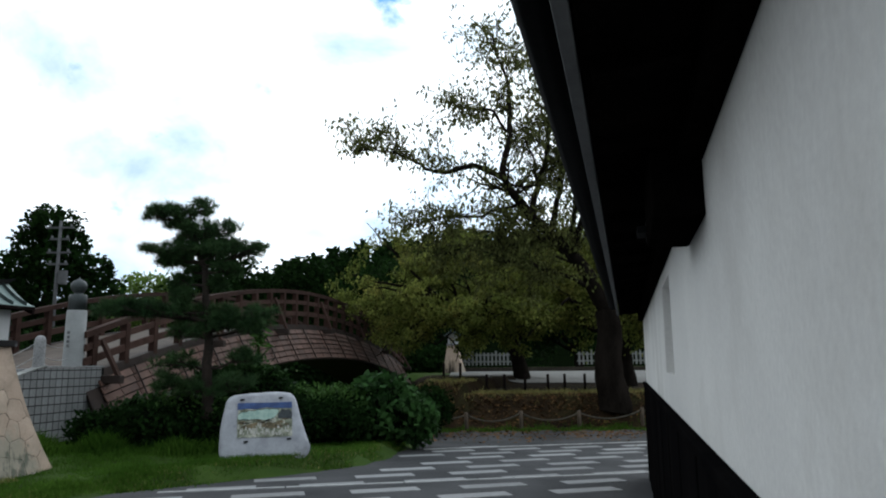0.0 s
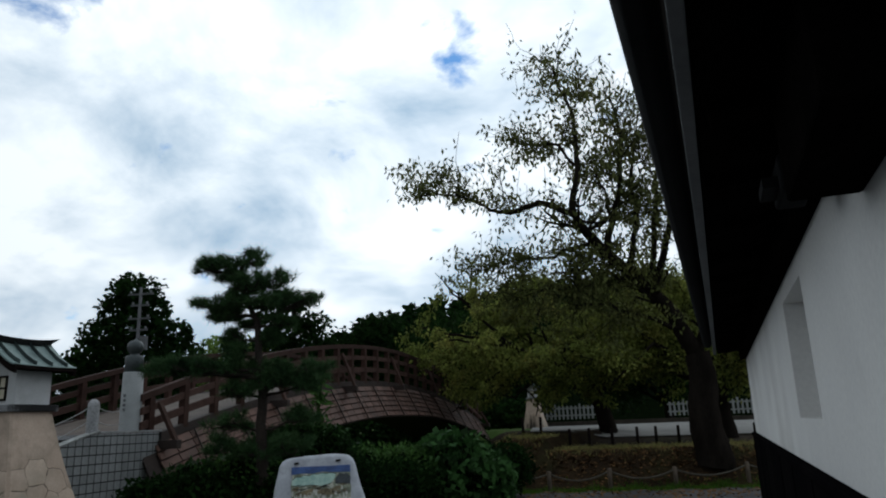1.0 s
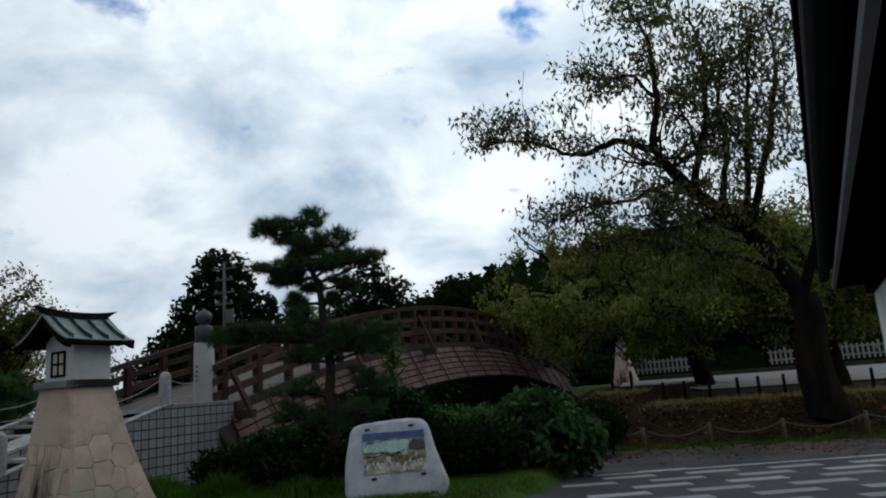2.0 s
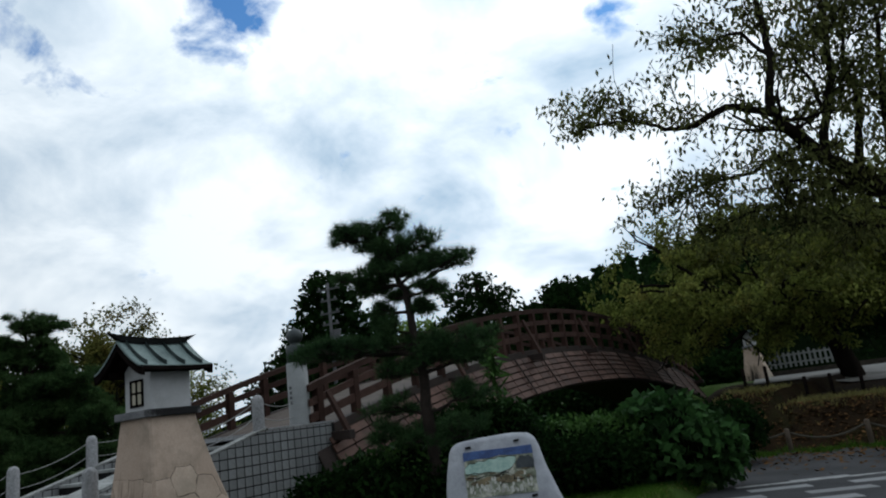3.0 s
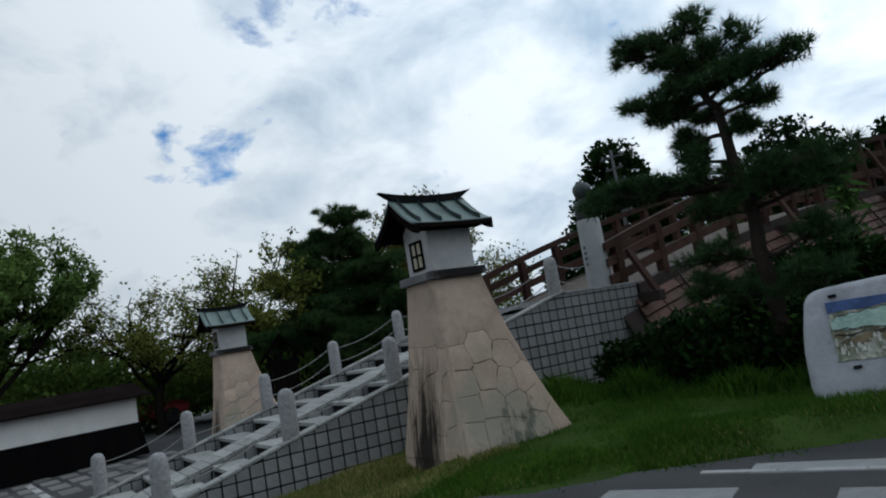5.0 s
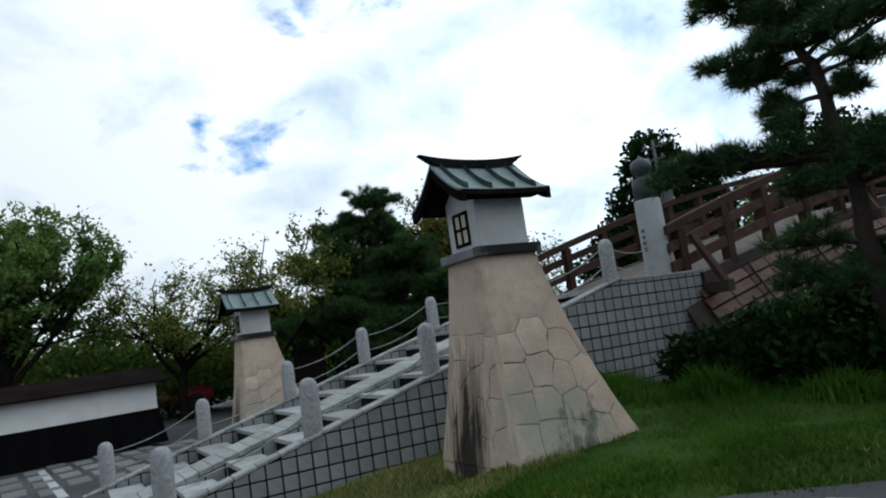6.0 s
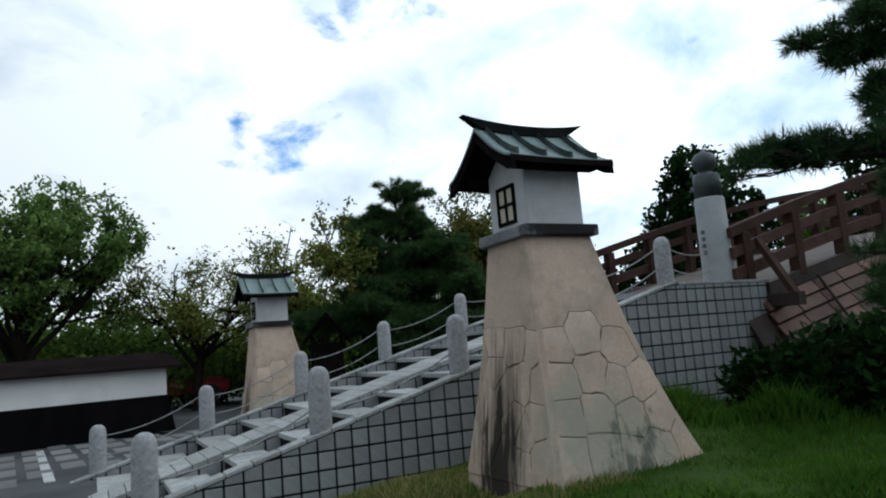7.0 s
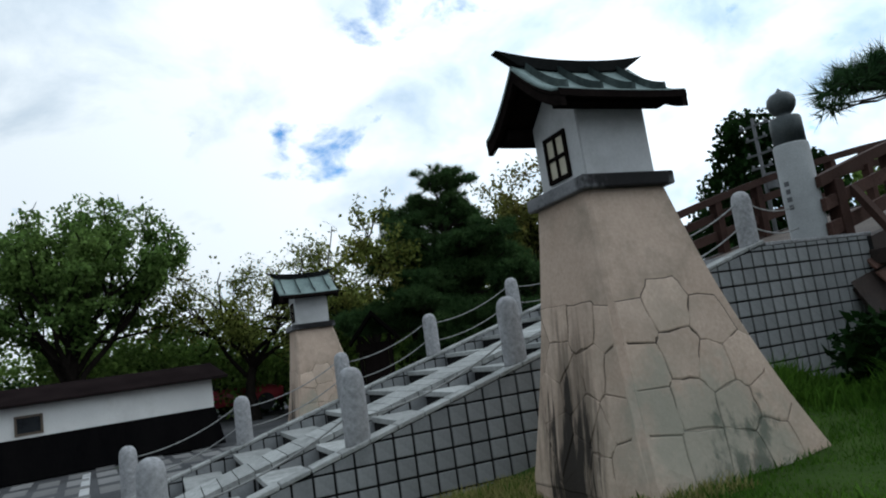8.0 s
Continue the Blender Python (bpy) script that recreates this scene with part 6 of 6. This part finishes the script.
build_wood(bole, "trunk", M_BARK, leaning)
tp = np.array([t[0] for t in bole_tips])
pick = tp[rng_k.integers(0, len(tp), 2600)]
v, f = leaf_arrays(rng_k, pick + rng_k.normal(size=pick.shape) * 0.1, 0.12, 0.07, 0.7)
part("crown", from_arrays("crown", v, f, M_LEAF_OLIVE), M_LEAF_OLIVE, leaning)
FAR_PINE = single_pads([(-17.28, 17.05, 4.94, 0.53), (-17.66, 16.6, 4.56, 0.53), (-16.98, 17.43, 4.41, 0.53), (-17.51, 16.75, 4.1, 0.68), (-17.89, 16.14, 3.72, 0.61), (-16.75, 17.74, 3.65, 0.68), (-17.21, 17.13, 3.65, 0.76), (-17.28, 17.13, 3.27, 0.91), (-17.89, 16.29, 2.89, 0.84), (-16.68, 17.81, 2.81, 0.91), (-17.51, 16.75, 2.51, 1.06), (-17.82, 16.22, 1.9, 0.99), (-16.6, 17.97, 1.9, 1.06), (-17.36, 16.9, 2.13, 1.14), (-17.28, 17.05, 1.29, 1.22)], 0.34)
rng_f = np.random.default_rng(82)
FAR_PINE = [(tuple(np.array(c) + np.array((-0.12, -0.16, 0.0)) * (c[2] * 0.72 - 0.9) + rng_f.normal(size=3) * np.array(r) * (0.6, 0.6, 0.9)), tuple(np.array(r) * rng_f.uniform(0.4, 0.75))) for c, r in FAR_PINE for k in range(4)]
pine_pads("garden_pine", (-17.44, 16.83, -0.35), "broad layered garden pine beyond the stair", 81,
          [(-17.44, 16.83, -0.45), (-17.5, 16.75, 1.6), (-17.5, 16.72, 3.3), (-17.55, 16.68, 4.75)], 0.16,
          FAR_PINE, 0.2, 50, 12, 0.011, 1.0, 1.1, M_NEEDLE_FAR, -0.2)


# ---- hedge and bushes between lawn and bridge ----
def shrub(name, label, seed, lumps, leaf, per, material, group="", droop=0.1):
    """A dense bush: rounded lumps (centre, radii) with a near-black core painted as inner shade and a shell of leaves.
    """
    rng = np.random.default_rng(seed)
    c0 = np.array(lumps[0][0], float)
    root = thing(name, Matrix.Translation((c0[0], c0[1], float(ground_z(c0[0], c0[1])))), label, "shrub", group)
    org = np.array(root.matrix_world.translation)
    bm = bmesh.new()
    rows = []
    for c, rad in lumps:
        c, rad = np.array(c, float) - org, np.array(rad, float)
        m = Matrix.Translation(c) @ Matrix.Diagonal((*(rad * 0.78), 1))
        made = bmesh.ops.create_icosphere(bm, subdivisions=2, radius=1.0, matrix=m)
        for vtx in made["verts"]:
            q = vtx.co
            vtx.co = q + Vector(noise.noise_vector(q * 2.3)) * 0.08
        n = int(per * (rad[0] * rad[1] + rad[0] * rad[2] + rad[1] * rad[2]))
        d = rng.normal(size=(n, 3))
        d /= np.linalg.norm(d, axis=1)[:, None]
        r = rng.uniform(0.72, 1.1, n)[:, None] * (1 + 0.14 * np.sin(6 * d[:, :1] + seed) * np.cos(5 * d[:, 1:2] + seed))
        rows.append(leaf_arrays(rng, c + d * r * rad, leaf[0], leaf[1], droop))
    part("shade_core", bm, M_CORE, root, "", True)
    v, f = join_arrays(rows)
    part("leaves", from_arrays("leaves", v, f, material), material, root)
    return root


BUSH = "bushes between lawn and bridge"
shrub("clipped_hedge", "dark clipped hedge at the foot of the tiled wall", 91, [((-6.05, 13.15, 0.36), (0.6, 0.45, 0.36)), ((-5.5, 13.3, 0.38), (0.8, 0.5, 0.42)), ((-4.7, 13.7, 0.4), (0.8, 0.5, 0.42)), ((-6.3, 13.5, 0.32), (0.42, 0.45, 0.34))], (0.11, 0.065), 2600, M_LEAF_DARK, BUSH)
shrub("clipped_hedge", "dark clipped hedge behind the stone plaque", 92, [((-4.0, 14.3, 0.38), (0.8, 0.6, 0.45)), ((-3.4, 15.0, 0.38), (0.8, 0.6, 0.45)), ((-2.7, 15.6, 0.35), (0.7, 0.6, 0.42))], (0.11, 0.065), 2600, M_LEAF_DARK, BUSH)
shrub("leafy_bush", "bright green weedy bush beside the arched bridge", 93, [((-3.4, 16.0, 0.6), (0.7, 0.5, 0.42)), ((-2.6, 16.2, 0.6), (0.7, 0.5, 0.4))], (0.14, 0.055), 1900, M_LEAF_BUSH, BUSH)
shrub("large_leaved_bush", "large-leaved green bush at the lawn's end", 94, [((-1.75, 16.4, 0.5), (0.8, 0.6, 0.7)), ((-1.1, 16.9, 0.3), (0.5, 0.5, 0.55)), ((-1.9, 16.9, 0.75), (0.55, 0.5, 0.5))], (0.2, 0.13), 800, M_LEAF_BIG, BUSH, 0.25)
shrub("leafy_bush", "dark leafy bush crowding the tiled wall's end", 88, [((-5.85, 13.75, 0.6), (0.42, 0.36, 0.32)), ((-5.4, 13.95, 0.68), (0.45, 0.4, 0.34)), ((-5.0, 14.15, 0.75), (0.45, 0.4, 0.36))], (0.12, 0.07), 1500, M_LEAF_MID, BUSH)
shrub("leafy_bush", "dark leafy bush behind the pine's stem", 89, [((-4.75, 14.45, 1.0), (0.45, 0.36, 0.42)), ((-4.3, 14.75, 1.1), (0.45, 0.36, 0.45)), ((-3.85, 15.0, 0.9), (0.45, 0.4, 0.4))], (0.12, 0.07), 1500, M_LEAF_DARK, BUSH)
# added layer in a brighter leaf colour, painting the hedge top as lit
shrub("leafy_bush", "brighter green leaf layer as the lit top of the hedge beside the pine", 96, [((-5.0, 13.75, 0.72), (0.7, 0.4, 0.22)), ((-4.2, 14.1, 0.68), (0.6, 0.4, 0.2))], (0.1, 0.06), 1500, M_LEAF_BUSH, BUSH)
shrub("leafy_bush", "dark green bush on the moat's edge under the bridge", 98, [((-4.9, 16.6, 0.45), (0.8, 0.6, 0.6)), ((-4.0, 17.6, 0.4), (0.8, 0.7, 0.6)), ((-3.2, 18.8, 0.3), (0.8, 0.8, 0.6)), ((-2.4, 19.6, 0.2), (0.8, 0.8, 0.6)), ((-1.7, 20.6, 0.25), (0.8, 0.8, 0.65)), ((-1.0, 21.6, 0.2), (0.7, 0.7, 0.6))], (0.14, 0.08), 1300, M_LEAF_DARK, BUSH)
shrub("evergreen_hedge", "dark evergreen hedge at the back of the forecourt", 99, [((-32.0, 8.0, 0.6), (1.2, 2.6, 1.2)), ((-32.0, 12.0, 0.6), (1.2, 2.6, 1.2)), ((-31.6, 16.0, 0.6), (1.2, 2.6, 1.2)), ((-31.0, 20.0, 0.6), (1.2, 2.6, 1.2)), ((-29.5, 23.5, 0.6), (1.6, 2.2, 1.2))], (0.24, 0.15), 420, M_LEAF_MID, "")
shrub("leafy_bush", "dark green bush beneath the bridge apron", 95, [((-4.7, 15.2, 0.75), (0.6, 0.5, 0.5)), ((-5.05, 14.75, 0.7), (0.5, 0.4, 0.45)), ((-4.5, 14.9, 1.1), (0.42, 0.38, 0.4)), ((-4.0, 15.6, 0.75), (0.6, 0.5, 0.5)), ((-3.9, 15.2, 1.1), (0.35, 0.35, 0.35))], (0.13, 0.075), 1300, M_LEAF_MID, BUSH)
# a tall weed
weed = thing("tall_weed", Matrix.Translation((-4.25, 15.7, 0.2)), "tall leafy green weed rising beside the pine", "plant")
rng_w = np.random.default_rng(97)
bm = bmesh.new()
tube(bm, [(0, 0, 0), (0.03, 0, 0.8), (0.0, 0.02, 1.6), (0.05, 0, 2.3)], [0.02, 0.016, 0.012, 0.005], 6)
part("stem", bm, M_LEAF_BUSH, weed)
k = rng_w.uniform(0.25, 1.0, 260)
pl = np.stack([rng_w.normal(size=260) * 0.1 * (1.2 - k), rng_w.normal(size=260) * 0.1 * (1.2 - k), k * 2.3], axis=1)
v, f = leaf_arrays(rng_w, pl, 0.26, 0.06, -0.1)
part("leaves", from_arrays("leaves", v, f, M_LEAF_BUSH), M_LEAF_BUSH, weed)

# ---- rope fence along the bank ----
ROPE_POSTS = [(-1.6, 23.0), (0.1, 23.2), (1.8, 23.4), (3.6, 23.4), (5.6, 23.6), (7.6, 23.8)]
for x, y in ROPE_POSTS:
    bm = bmesh.new()
    lathe(bm, [(0.06, -0.25), (0.058, 0.52), (0.045, 0.55), (0, 0.555)], 10)
    p = part("rope_post", bm, M_POST, None, "", True, Matrix.Translation((x, y, float(ground_z(x, y)))))
    tagged(p, "short weathered wooden post of a rope fence", "post", "posts of the rope fence")
for (ax, ay), (bx, by) in zip(ROPE_POSTS, ROPE_POSTS[1:]):
    chain_between((ax + 0.05, ay, float(ground_z(ax, ay)) + 0.46), (bx - 0.05, by, float(ground_z(bx, by)) + 0.46), 0.2, M_ROPE, "rope", "sagging pale rope between wooden posts", "rope", "ropes of the rope fence", 0.02)

# ---- far side of the moat: pale path and picket fence ----
bm = bmesh.new()
rows_p = []
for x in np.linspace(-0.5, 40, 28):
    rows_p.append([bm.verts.new((x, y - 0.08 * x, float(ground_z(x, y - 0.08 * x)) + 0.05)) for y in np.linspace(31.5, 45.0, 18)])
for ra, rb in zip(rows_p, rows_p[1:]):
    for k in range(17):
        bm.faces.new((ra[k], rb[k], rb[k + 1], ra[k + 1]))
tagged(part("path", bm, M_PALE_GROUND), "pale gravel path under the trees", "path", kind="structure")
fence = thing("picket_fence", pose(-0.8, 49.3, 0.75, 0, 0, -7), "weathered pale picket fence on a low stone base", "fence")
bm = bmesh.new()
box(bm, (0, -0.1, -0.1), (24, 0.1, 0.42))
part("base_wall", bm, M_JOINT, fence, "dark low stone base")
for i in list(range(18)) + list(range(33, 90)):
    bm = bmesh.new()
    box(bm, (0.1 + i * 0.265, -0.05, 0.55), (0.22 + i * 0.265, 0.05, 1.36 + (0.03 if i % 6 else 0.15)), 0.01)
    part("picket", bm, M_FENCE, fence)
for z in (0.75, 1.2):
    for x0, x1 in ((0, 4.85), (8.75, 24)):
        bm = bmesh.new()
        box(bm, (x0, -0.03, z), (x1, 0.03, z + 0.09))
        part("fence_rail", bm, M_FENCE, fence)
rng_g = np.random.default_rng(121)
for i in range(15):
    x = -0.7 + i * 0.74 + rng_g.uniform(-0.2, 0.2)
    bm = bmesh.new()
    lathe(bm, [(0.05, -0.4), (0.05, 0.62), (0, 0.64)], 8)
    p = part("guard_post", bm, M_TIMBER_DARK, None, "", True, Matrix.Translation((x, 27.0 - 0.05 * x, float(ground_z(x, 27.0)))))
    tagged(p, "dark wooden guard post on top of the bank", "post", "guard posts on the bank")

# ---- red car under the western trees ----
car = thing("parked_car", pose(-29.5, 14.6, -0.35, 0, 0, 70), "small red car parked under the trees", "car")
bm = bmesh.new()
prism(bm, [(-1.7, -0.75, 0.3), (1.7, -0.75, 0.3), (1.75, -0.75, 0.75), (1.0, -0.75, 0.9), (0.55, -0.75, 1.35), (-1.2, -0.75, 1.4), (-1.65, -0.75, 0.95), (-1.75, -0.75, 0.7)], (0, 1.5, 0))
bmesh.ops.bevel(bm, geom=list(bm.edges), offset=0.06, segments=2, affect="EDGES")
part("body", bm, M_RED, car, "", True)
for y in (-0.765, 0.755):
    bm = bmesh.new()
    prism(bm, [(-1.1, y, 0.92), (0.8, y, 0.92), (0.45, y, 1.28), (-1.05, y, 1.3)], (0, 0.01, 0))
    part("side_window", bm, M_DARKGLASS, car)
for x in (-1.1, 1.1):
    for y in (-0.78, 0.6):
        bm = bmesh.new()
        tube(bm, [(x, y, 0.3), (x, y + 0.18, 0.3)], [0.3, 0.3], 18)
        part("wheel", bm, M_TYRE, car)

# ---- grass ----
def grass(name, n, seed, keep, height, material, label, across=(0.12, 60.0), along=(-5.0, 60.0)):
    rng = np.random.default_rng(seed)
    x = rng.uniform(-9.3, 0.2, n)
    y = rng.uniform(7.0, 22.0, n)
    d = lawn_depth(x, y)
    q = (x + 8.47) * 0.9846 - (y - 8.2) * 0.175
    g = (x + 8.47) * 0.175 + (y - 8.2) * 0.9846
    ok = (d > keep[0]) & (d < keep[1]) & (q > across[0]) & (q < across[1]) & (g > along[0]) & (g < along[1])
    x, y = x[ok], y[ok]
    z = ground_z(x, y)
    m = len(x)
    h = height * rng.uniform(0.4, 1.2, m) * (0.75 + 0.5 * np.sin(x * 3.1) * np.sin(y * 2.7))
    a = rng.uniform(0, 2 * math.pi, m)
    lean = rng.normal(size=(m, 2)) * 0.5
    wdt = 0.006
    p0 = np.stack([x - np.cos(a) * wdt, y - np.sin(a) * wdt, z - 0.01], axis=1)
    p1 = np.stack([x + np.cos(a) * wdt, y + np.sin(a) * wdt, z - 0.01], axis=1)
    p2 = np.stack([x + lean[:, 0] * h, y + lean[:, 1] * h, z + h], axis=1)
    v = np.stack([p0, p1, p2], axis=1).reshape(-1, 3)
    tagged(new(name, from_arrays(name, v, np.arange(3 * m).reshape(-1, 3), material)), label, "grass", kind="stuff")


grass("lawn_grass", 420000, 101, (-0.03, 5.0), 0.075, M_GRASS, "short green lawn grass")
grass("edge_grass", 60000, 102, (-0.1, 0.45), 0.06, M_DRYGRASS, "yellowed dry grass along the pavement's edge")
grass("dry_grass", 500000, 103, (-0.05, 3.0), 0.09, M_DRYGRASS, "yellowed dry grass at the foot of tiled wall and tower", (0.13, 2.1), (-1.5, 2.9))

def tufts(name, line, n, spread, height, material, label, seed):
    """Taller blades scattered along a line over the ground."""
    rng = np.random.default_rng(seed)
    pts = np.array(line, float)
    k = rng.uniform(0, len(pts) - 1, n)
    i = k.astype(int)
    xy = pts[i] + (pts[i + 1] - pts[i]) * (k - i)[:, None] + rng.normal(size=(n, 2)) * spread
    x, y = xy[:, 0], xy[:, 1]
    z = ground_z(x, y)
    clump = np.clip(0.55 + 0.6 * np.sin(x * 5.3 + 1.0) * np.sin(y * 4.1) + rng.normal(size=n) * 0.2, 0.15, 1.4)
    h = height * clump * rng.uniform(0.5, 1.1, n)
    a = rng.uniform(0, 2 * math.pi, n)
    lean = rng.normal(size=(n, 2)) * 0.4
    side = np.stack([np.cos(a), np.sin(a), np.zeros(n)], axis=1) * 0.007
    low = np.stack([x, y, z - 0.02], axis=1)
    mid = np.stack([x + lean[:, 0] * h * 0.35, y + lean[:, 1] * h * 0.35, z + h * 0.6], axis=1)
    tip = np.stack([x + lean[:, 0] * h, y + lean[:, 1] * h, z + h], axis=1)
    v = np.stack([low - side, low + side, mid + side * 0.8, tip, mid - side * 0.8], axis=1).reshape(-1, 3)
    tagged(new(name, from_arrays(name, v, np.arange(5 * n).reshape(-1, 5), material)), label, "grass", kind="stuff")


tufts("tall_grass", [(-7.1, 12.7), (-6.3, 12.55), (-5.4, 12.75), (-4.5, 13.1), (-3.9, 13.6)], 9000, 0.16, 0.26, M_GRASS, "taller weedy grass at the foot of the hedge", 104)
tufts("verge_grass", [(-1.2, 22.7), (2.0, 22.95), (5.0, 23.15), (8.0, 23.3)], 8000, 0.3, 0.15, M_GRASS, "green weeds along the foot of the bank", 105)
tufts("bank_grass", [(-1.0, 25.8), (3.0, 26.0), (8.0, 25.8)], 6000, 0.5, 0.16, M_DRYGRASS, "yellowed grass on top of the bank", 106)
tufts("lawn_weeds", [(-5.9, 9.8), (-5.3, 10.2), (-4.6, 10.8), (-4.1, 11.3)], 6000, 0.22, 0.08, M_GRASS, "coarse green weeds along the lawn's edge", 107)

rng_l = np.random.default_rng(111)
M_LITTER = mat("fallen_leaf", (0.06, 0.032, 0.014), (0.15, 0.08, 0.032), 0.9, 2, 10, 0, random_amount=0.5, island=True, spec=0.05)
lx = rng_l.uniform(-2.0, 8.0, 5200)
ly = 16.0 + 10.0 * rng_l.beta(4.0, 1.2, 5200)
keep = (lawn_depth(lx, ly) < -0.02) | (ly > 22.5)
lx, ly = lx[keep], ly[keep]
lz = np.maximum(ground_z(lx, ly), pave_z(lx, ly) * (ly < 22.9) + (ly >= 22.9) * -9) + 0.012
places = np.stack([lx, ly, lz], axis=1)
ang = rng_l.uniform(0, 2 * math.pi, len(lx))
d1 = np.stack([np.cos(ang), np.sin(ang), rng_l.uniform(-0.1, 0.5, len(lx))], axis=1) * 0.07
d2 = np.stack([-np.sin(ang), np.cos(ang), rng_l.uniform(-0.2, 0.2, len(lx))], axis=1) * 0.035
lv = np.stack([places - d1, places + d2, places + d1, places - d2], axis=1).reshape(-1, 3)
tagged(new("fallen_leaves", from_arrays("fallen_leaves", lv, np.arange(len(lv)).reshape(-1, 4), M_LITTER)), "brown fallen leaves on the bank and asphalt", "leaves", kind="stuff")

# ---- paving slabs ----
PAVE = pose(-1.0, 13.0, 0, 0, 0, 15)
slab_bm = bmesh.new()
box(slab_bm, (-0.44, -0.16, -0.03), (0.44, 0.16, 0.0), 0.006)
slab_mesh = to_mesh(slab_bm, M_SLAB, "paving_slab")
for row in range(-10, 9):
    for col in range(-6, 6):
        x = col * 1.45 + (row % 2) * 0.72 + (row % 3) * 0.12
        y = row * 0.76
        wv = PAVE @ Vector((x, y, 0))
        if wv.y > 17.6 or wv.x > 5.0 or wv.y < 5.5:
            continue
        if float(lawn_depth(np.array(wv.x), np.array(wv.y))) > -0.45:
            continue
        if (wv.x - 1.06) > 0.243 * (wv.y - 5.43) - 0.35 and wv.y < 12.2:
            continue
        z = float(pave_z(wv.x, wv.y))
        ob = new("paving_slab", slab_mesh)
        ob.matrix_basis = Matrix.Translation((wv.x, wv.y, z + 0.012)) @ pose(0, 0, 0, -math.degrees(0.0375) if wv.y > 10 else 0, 0, 15)
        ob.parent = pavement
west_bm = bmesh.new()
box(west_bm, (-0.42, -0.155, -0.03), (0.42, 0.155, 0.0), 0.006)
west_mesh = to_mesh(west_bm, M_SLAB_WEST, "paving_slab")
WPAVE = pose(-14.0, 8.6, 0, 0, 0, -5)
for row in range(-8, 10):
    for col in range(-5, 4):
        x = col * 1.3 + (row % 2) * 0.65
        y = row * 0.42
        wv = WPAVE @ Vector((x, y, 0))
        if wv.x < -17.9 or wv.x > -12.75 or (wv.x > -13.6 and wv.y > 10.5):
            continue
        ob = new("paving_slab", west_mesh)
        ob.matrix_basis = Matrix.Translation((wv.x, wv.y, float(pave_z(wv.x, wv.y)) + 0.012)) @ pose(0, 0, 0, 0, 1.03, -5)
        ob.parent = pavement
for (ax, ay), (bx, by), wid in (((-0.9, 16.75), (6.5, 19.2), 0.1), ((-4.0, 10.5), (3.2, 12.45), 0.07), ((-17.6, 8.62), (-12.4, 8.1), 0.12)):
    bm = bmesh.new()
    n = 14
    for i in range(n):
        k0, k1 = i / n, (i + 1) / n - 0.003
        p = [ax + (bx - ax) * k0, ay + (by - ay) * k0]
        q = [ax + (bx - ax) * k1, ay + (by - ay) * k1]
        beam(bm, (p[0], p[1], float(pave_z(*p)) + 0.006), (q[0], q[1], float(pave_z(*q)) + 0.006), wid, 0.02)
    part("kerb_strip", bm, M_LINE, pavement)

# ---- wall tiles, last ----
TILE = 0.15
tile_bm = bmesh.new()
g = TILE - 0.0175
box(tile_bm, (-0.02, -g / 2, -g / 2), (0.012, g / 2, g / 2), 0.005)
tile_mesh = to_mesh(tile_bm, M_TILE, "wall_tile")
n_tile = 0
rest = bmesh.new()
for face_w, low in ((NEAR_W, -0.45), (FAR_W, None)):
    x = -face_w + 0.095
    for col in range(int((S1 - S0) / TILE)):
        s = S0 + (col + 0.5) * TILE
        ta, tb = stair_top(s - g / 2, face_w) - 0.04, stair_top(s + g / 2, face_w) - 0.04
        z_lo = low if low is not None else ta - 0.3
        z = 1.395 + TILE / 2
        while z > z_lo:
            a, b = z - g / 2, z + g / 2
            if b <= ta + 0.001 and n_tile < 300:
                ob = new("wall_tile", tile_mesh)
                ob.matrix_basis = Matrix.Translation((x, s, z))
                ob.parent = stair
                n_tile += 1
            elif a < tb - 0.012:
                la, lb = min(b, ta), min(b, tb)
                poly = [(x - 0.02, s - g / 2, a), (x - 0.02, s + g / 2, a), (x - 0.02, s + g / 2, lb), (x - 0.02, s - g / 2, la)]
                if la <= a + 0.004:
                    k = (a - ta) / (tb - ta)
                    poly = [(x - 0.02, s - g / 2 + k * g, a), (x - 0.02, s + g / 2, a), (x - 0.02, s + g / 2, lb)]
                vs = [rest.verts.new(p) for p in poly]
                ws = [rest.verts.new((p[0] + 0.032, p[1], p[2])) for p in poly]
                rest.faces.new(ws)
                for i in range(len(vs)):
                    j = (i + 1) % len(vs)
                    rest.faces.new((vs[i], vs[j], ws[j], ws[i]))
            z -= TILE
part("tile_facing", rest, M_TILE, stair, "small cut tiles along copings")["kind"] = "stuff"
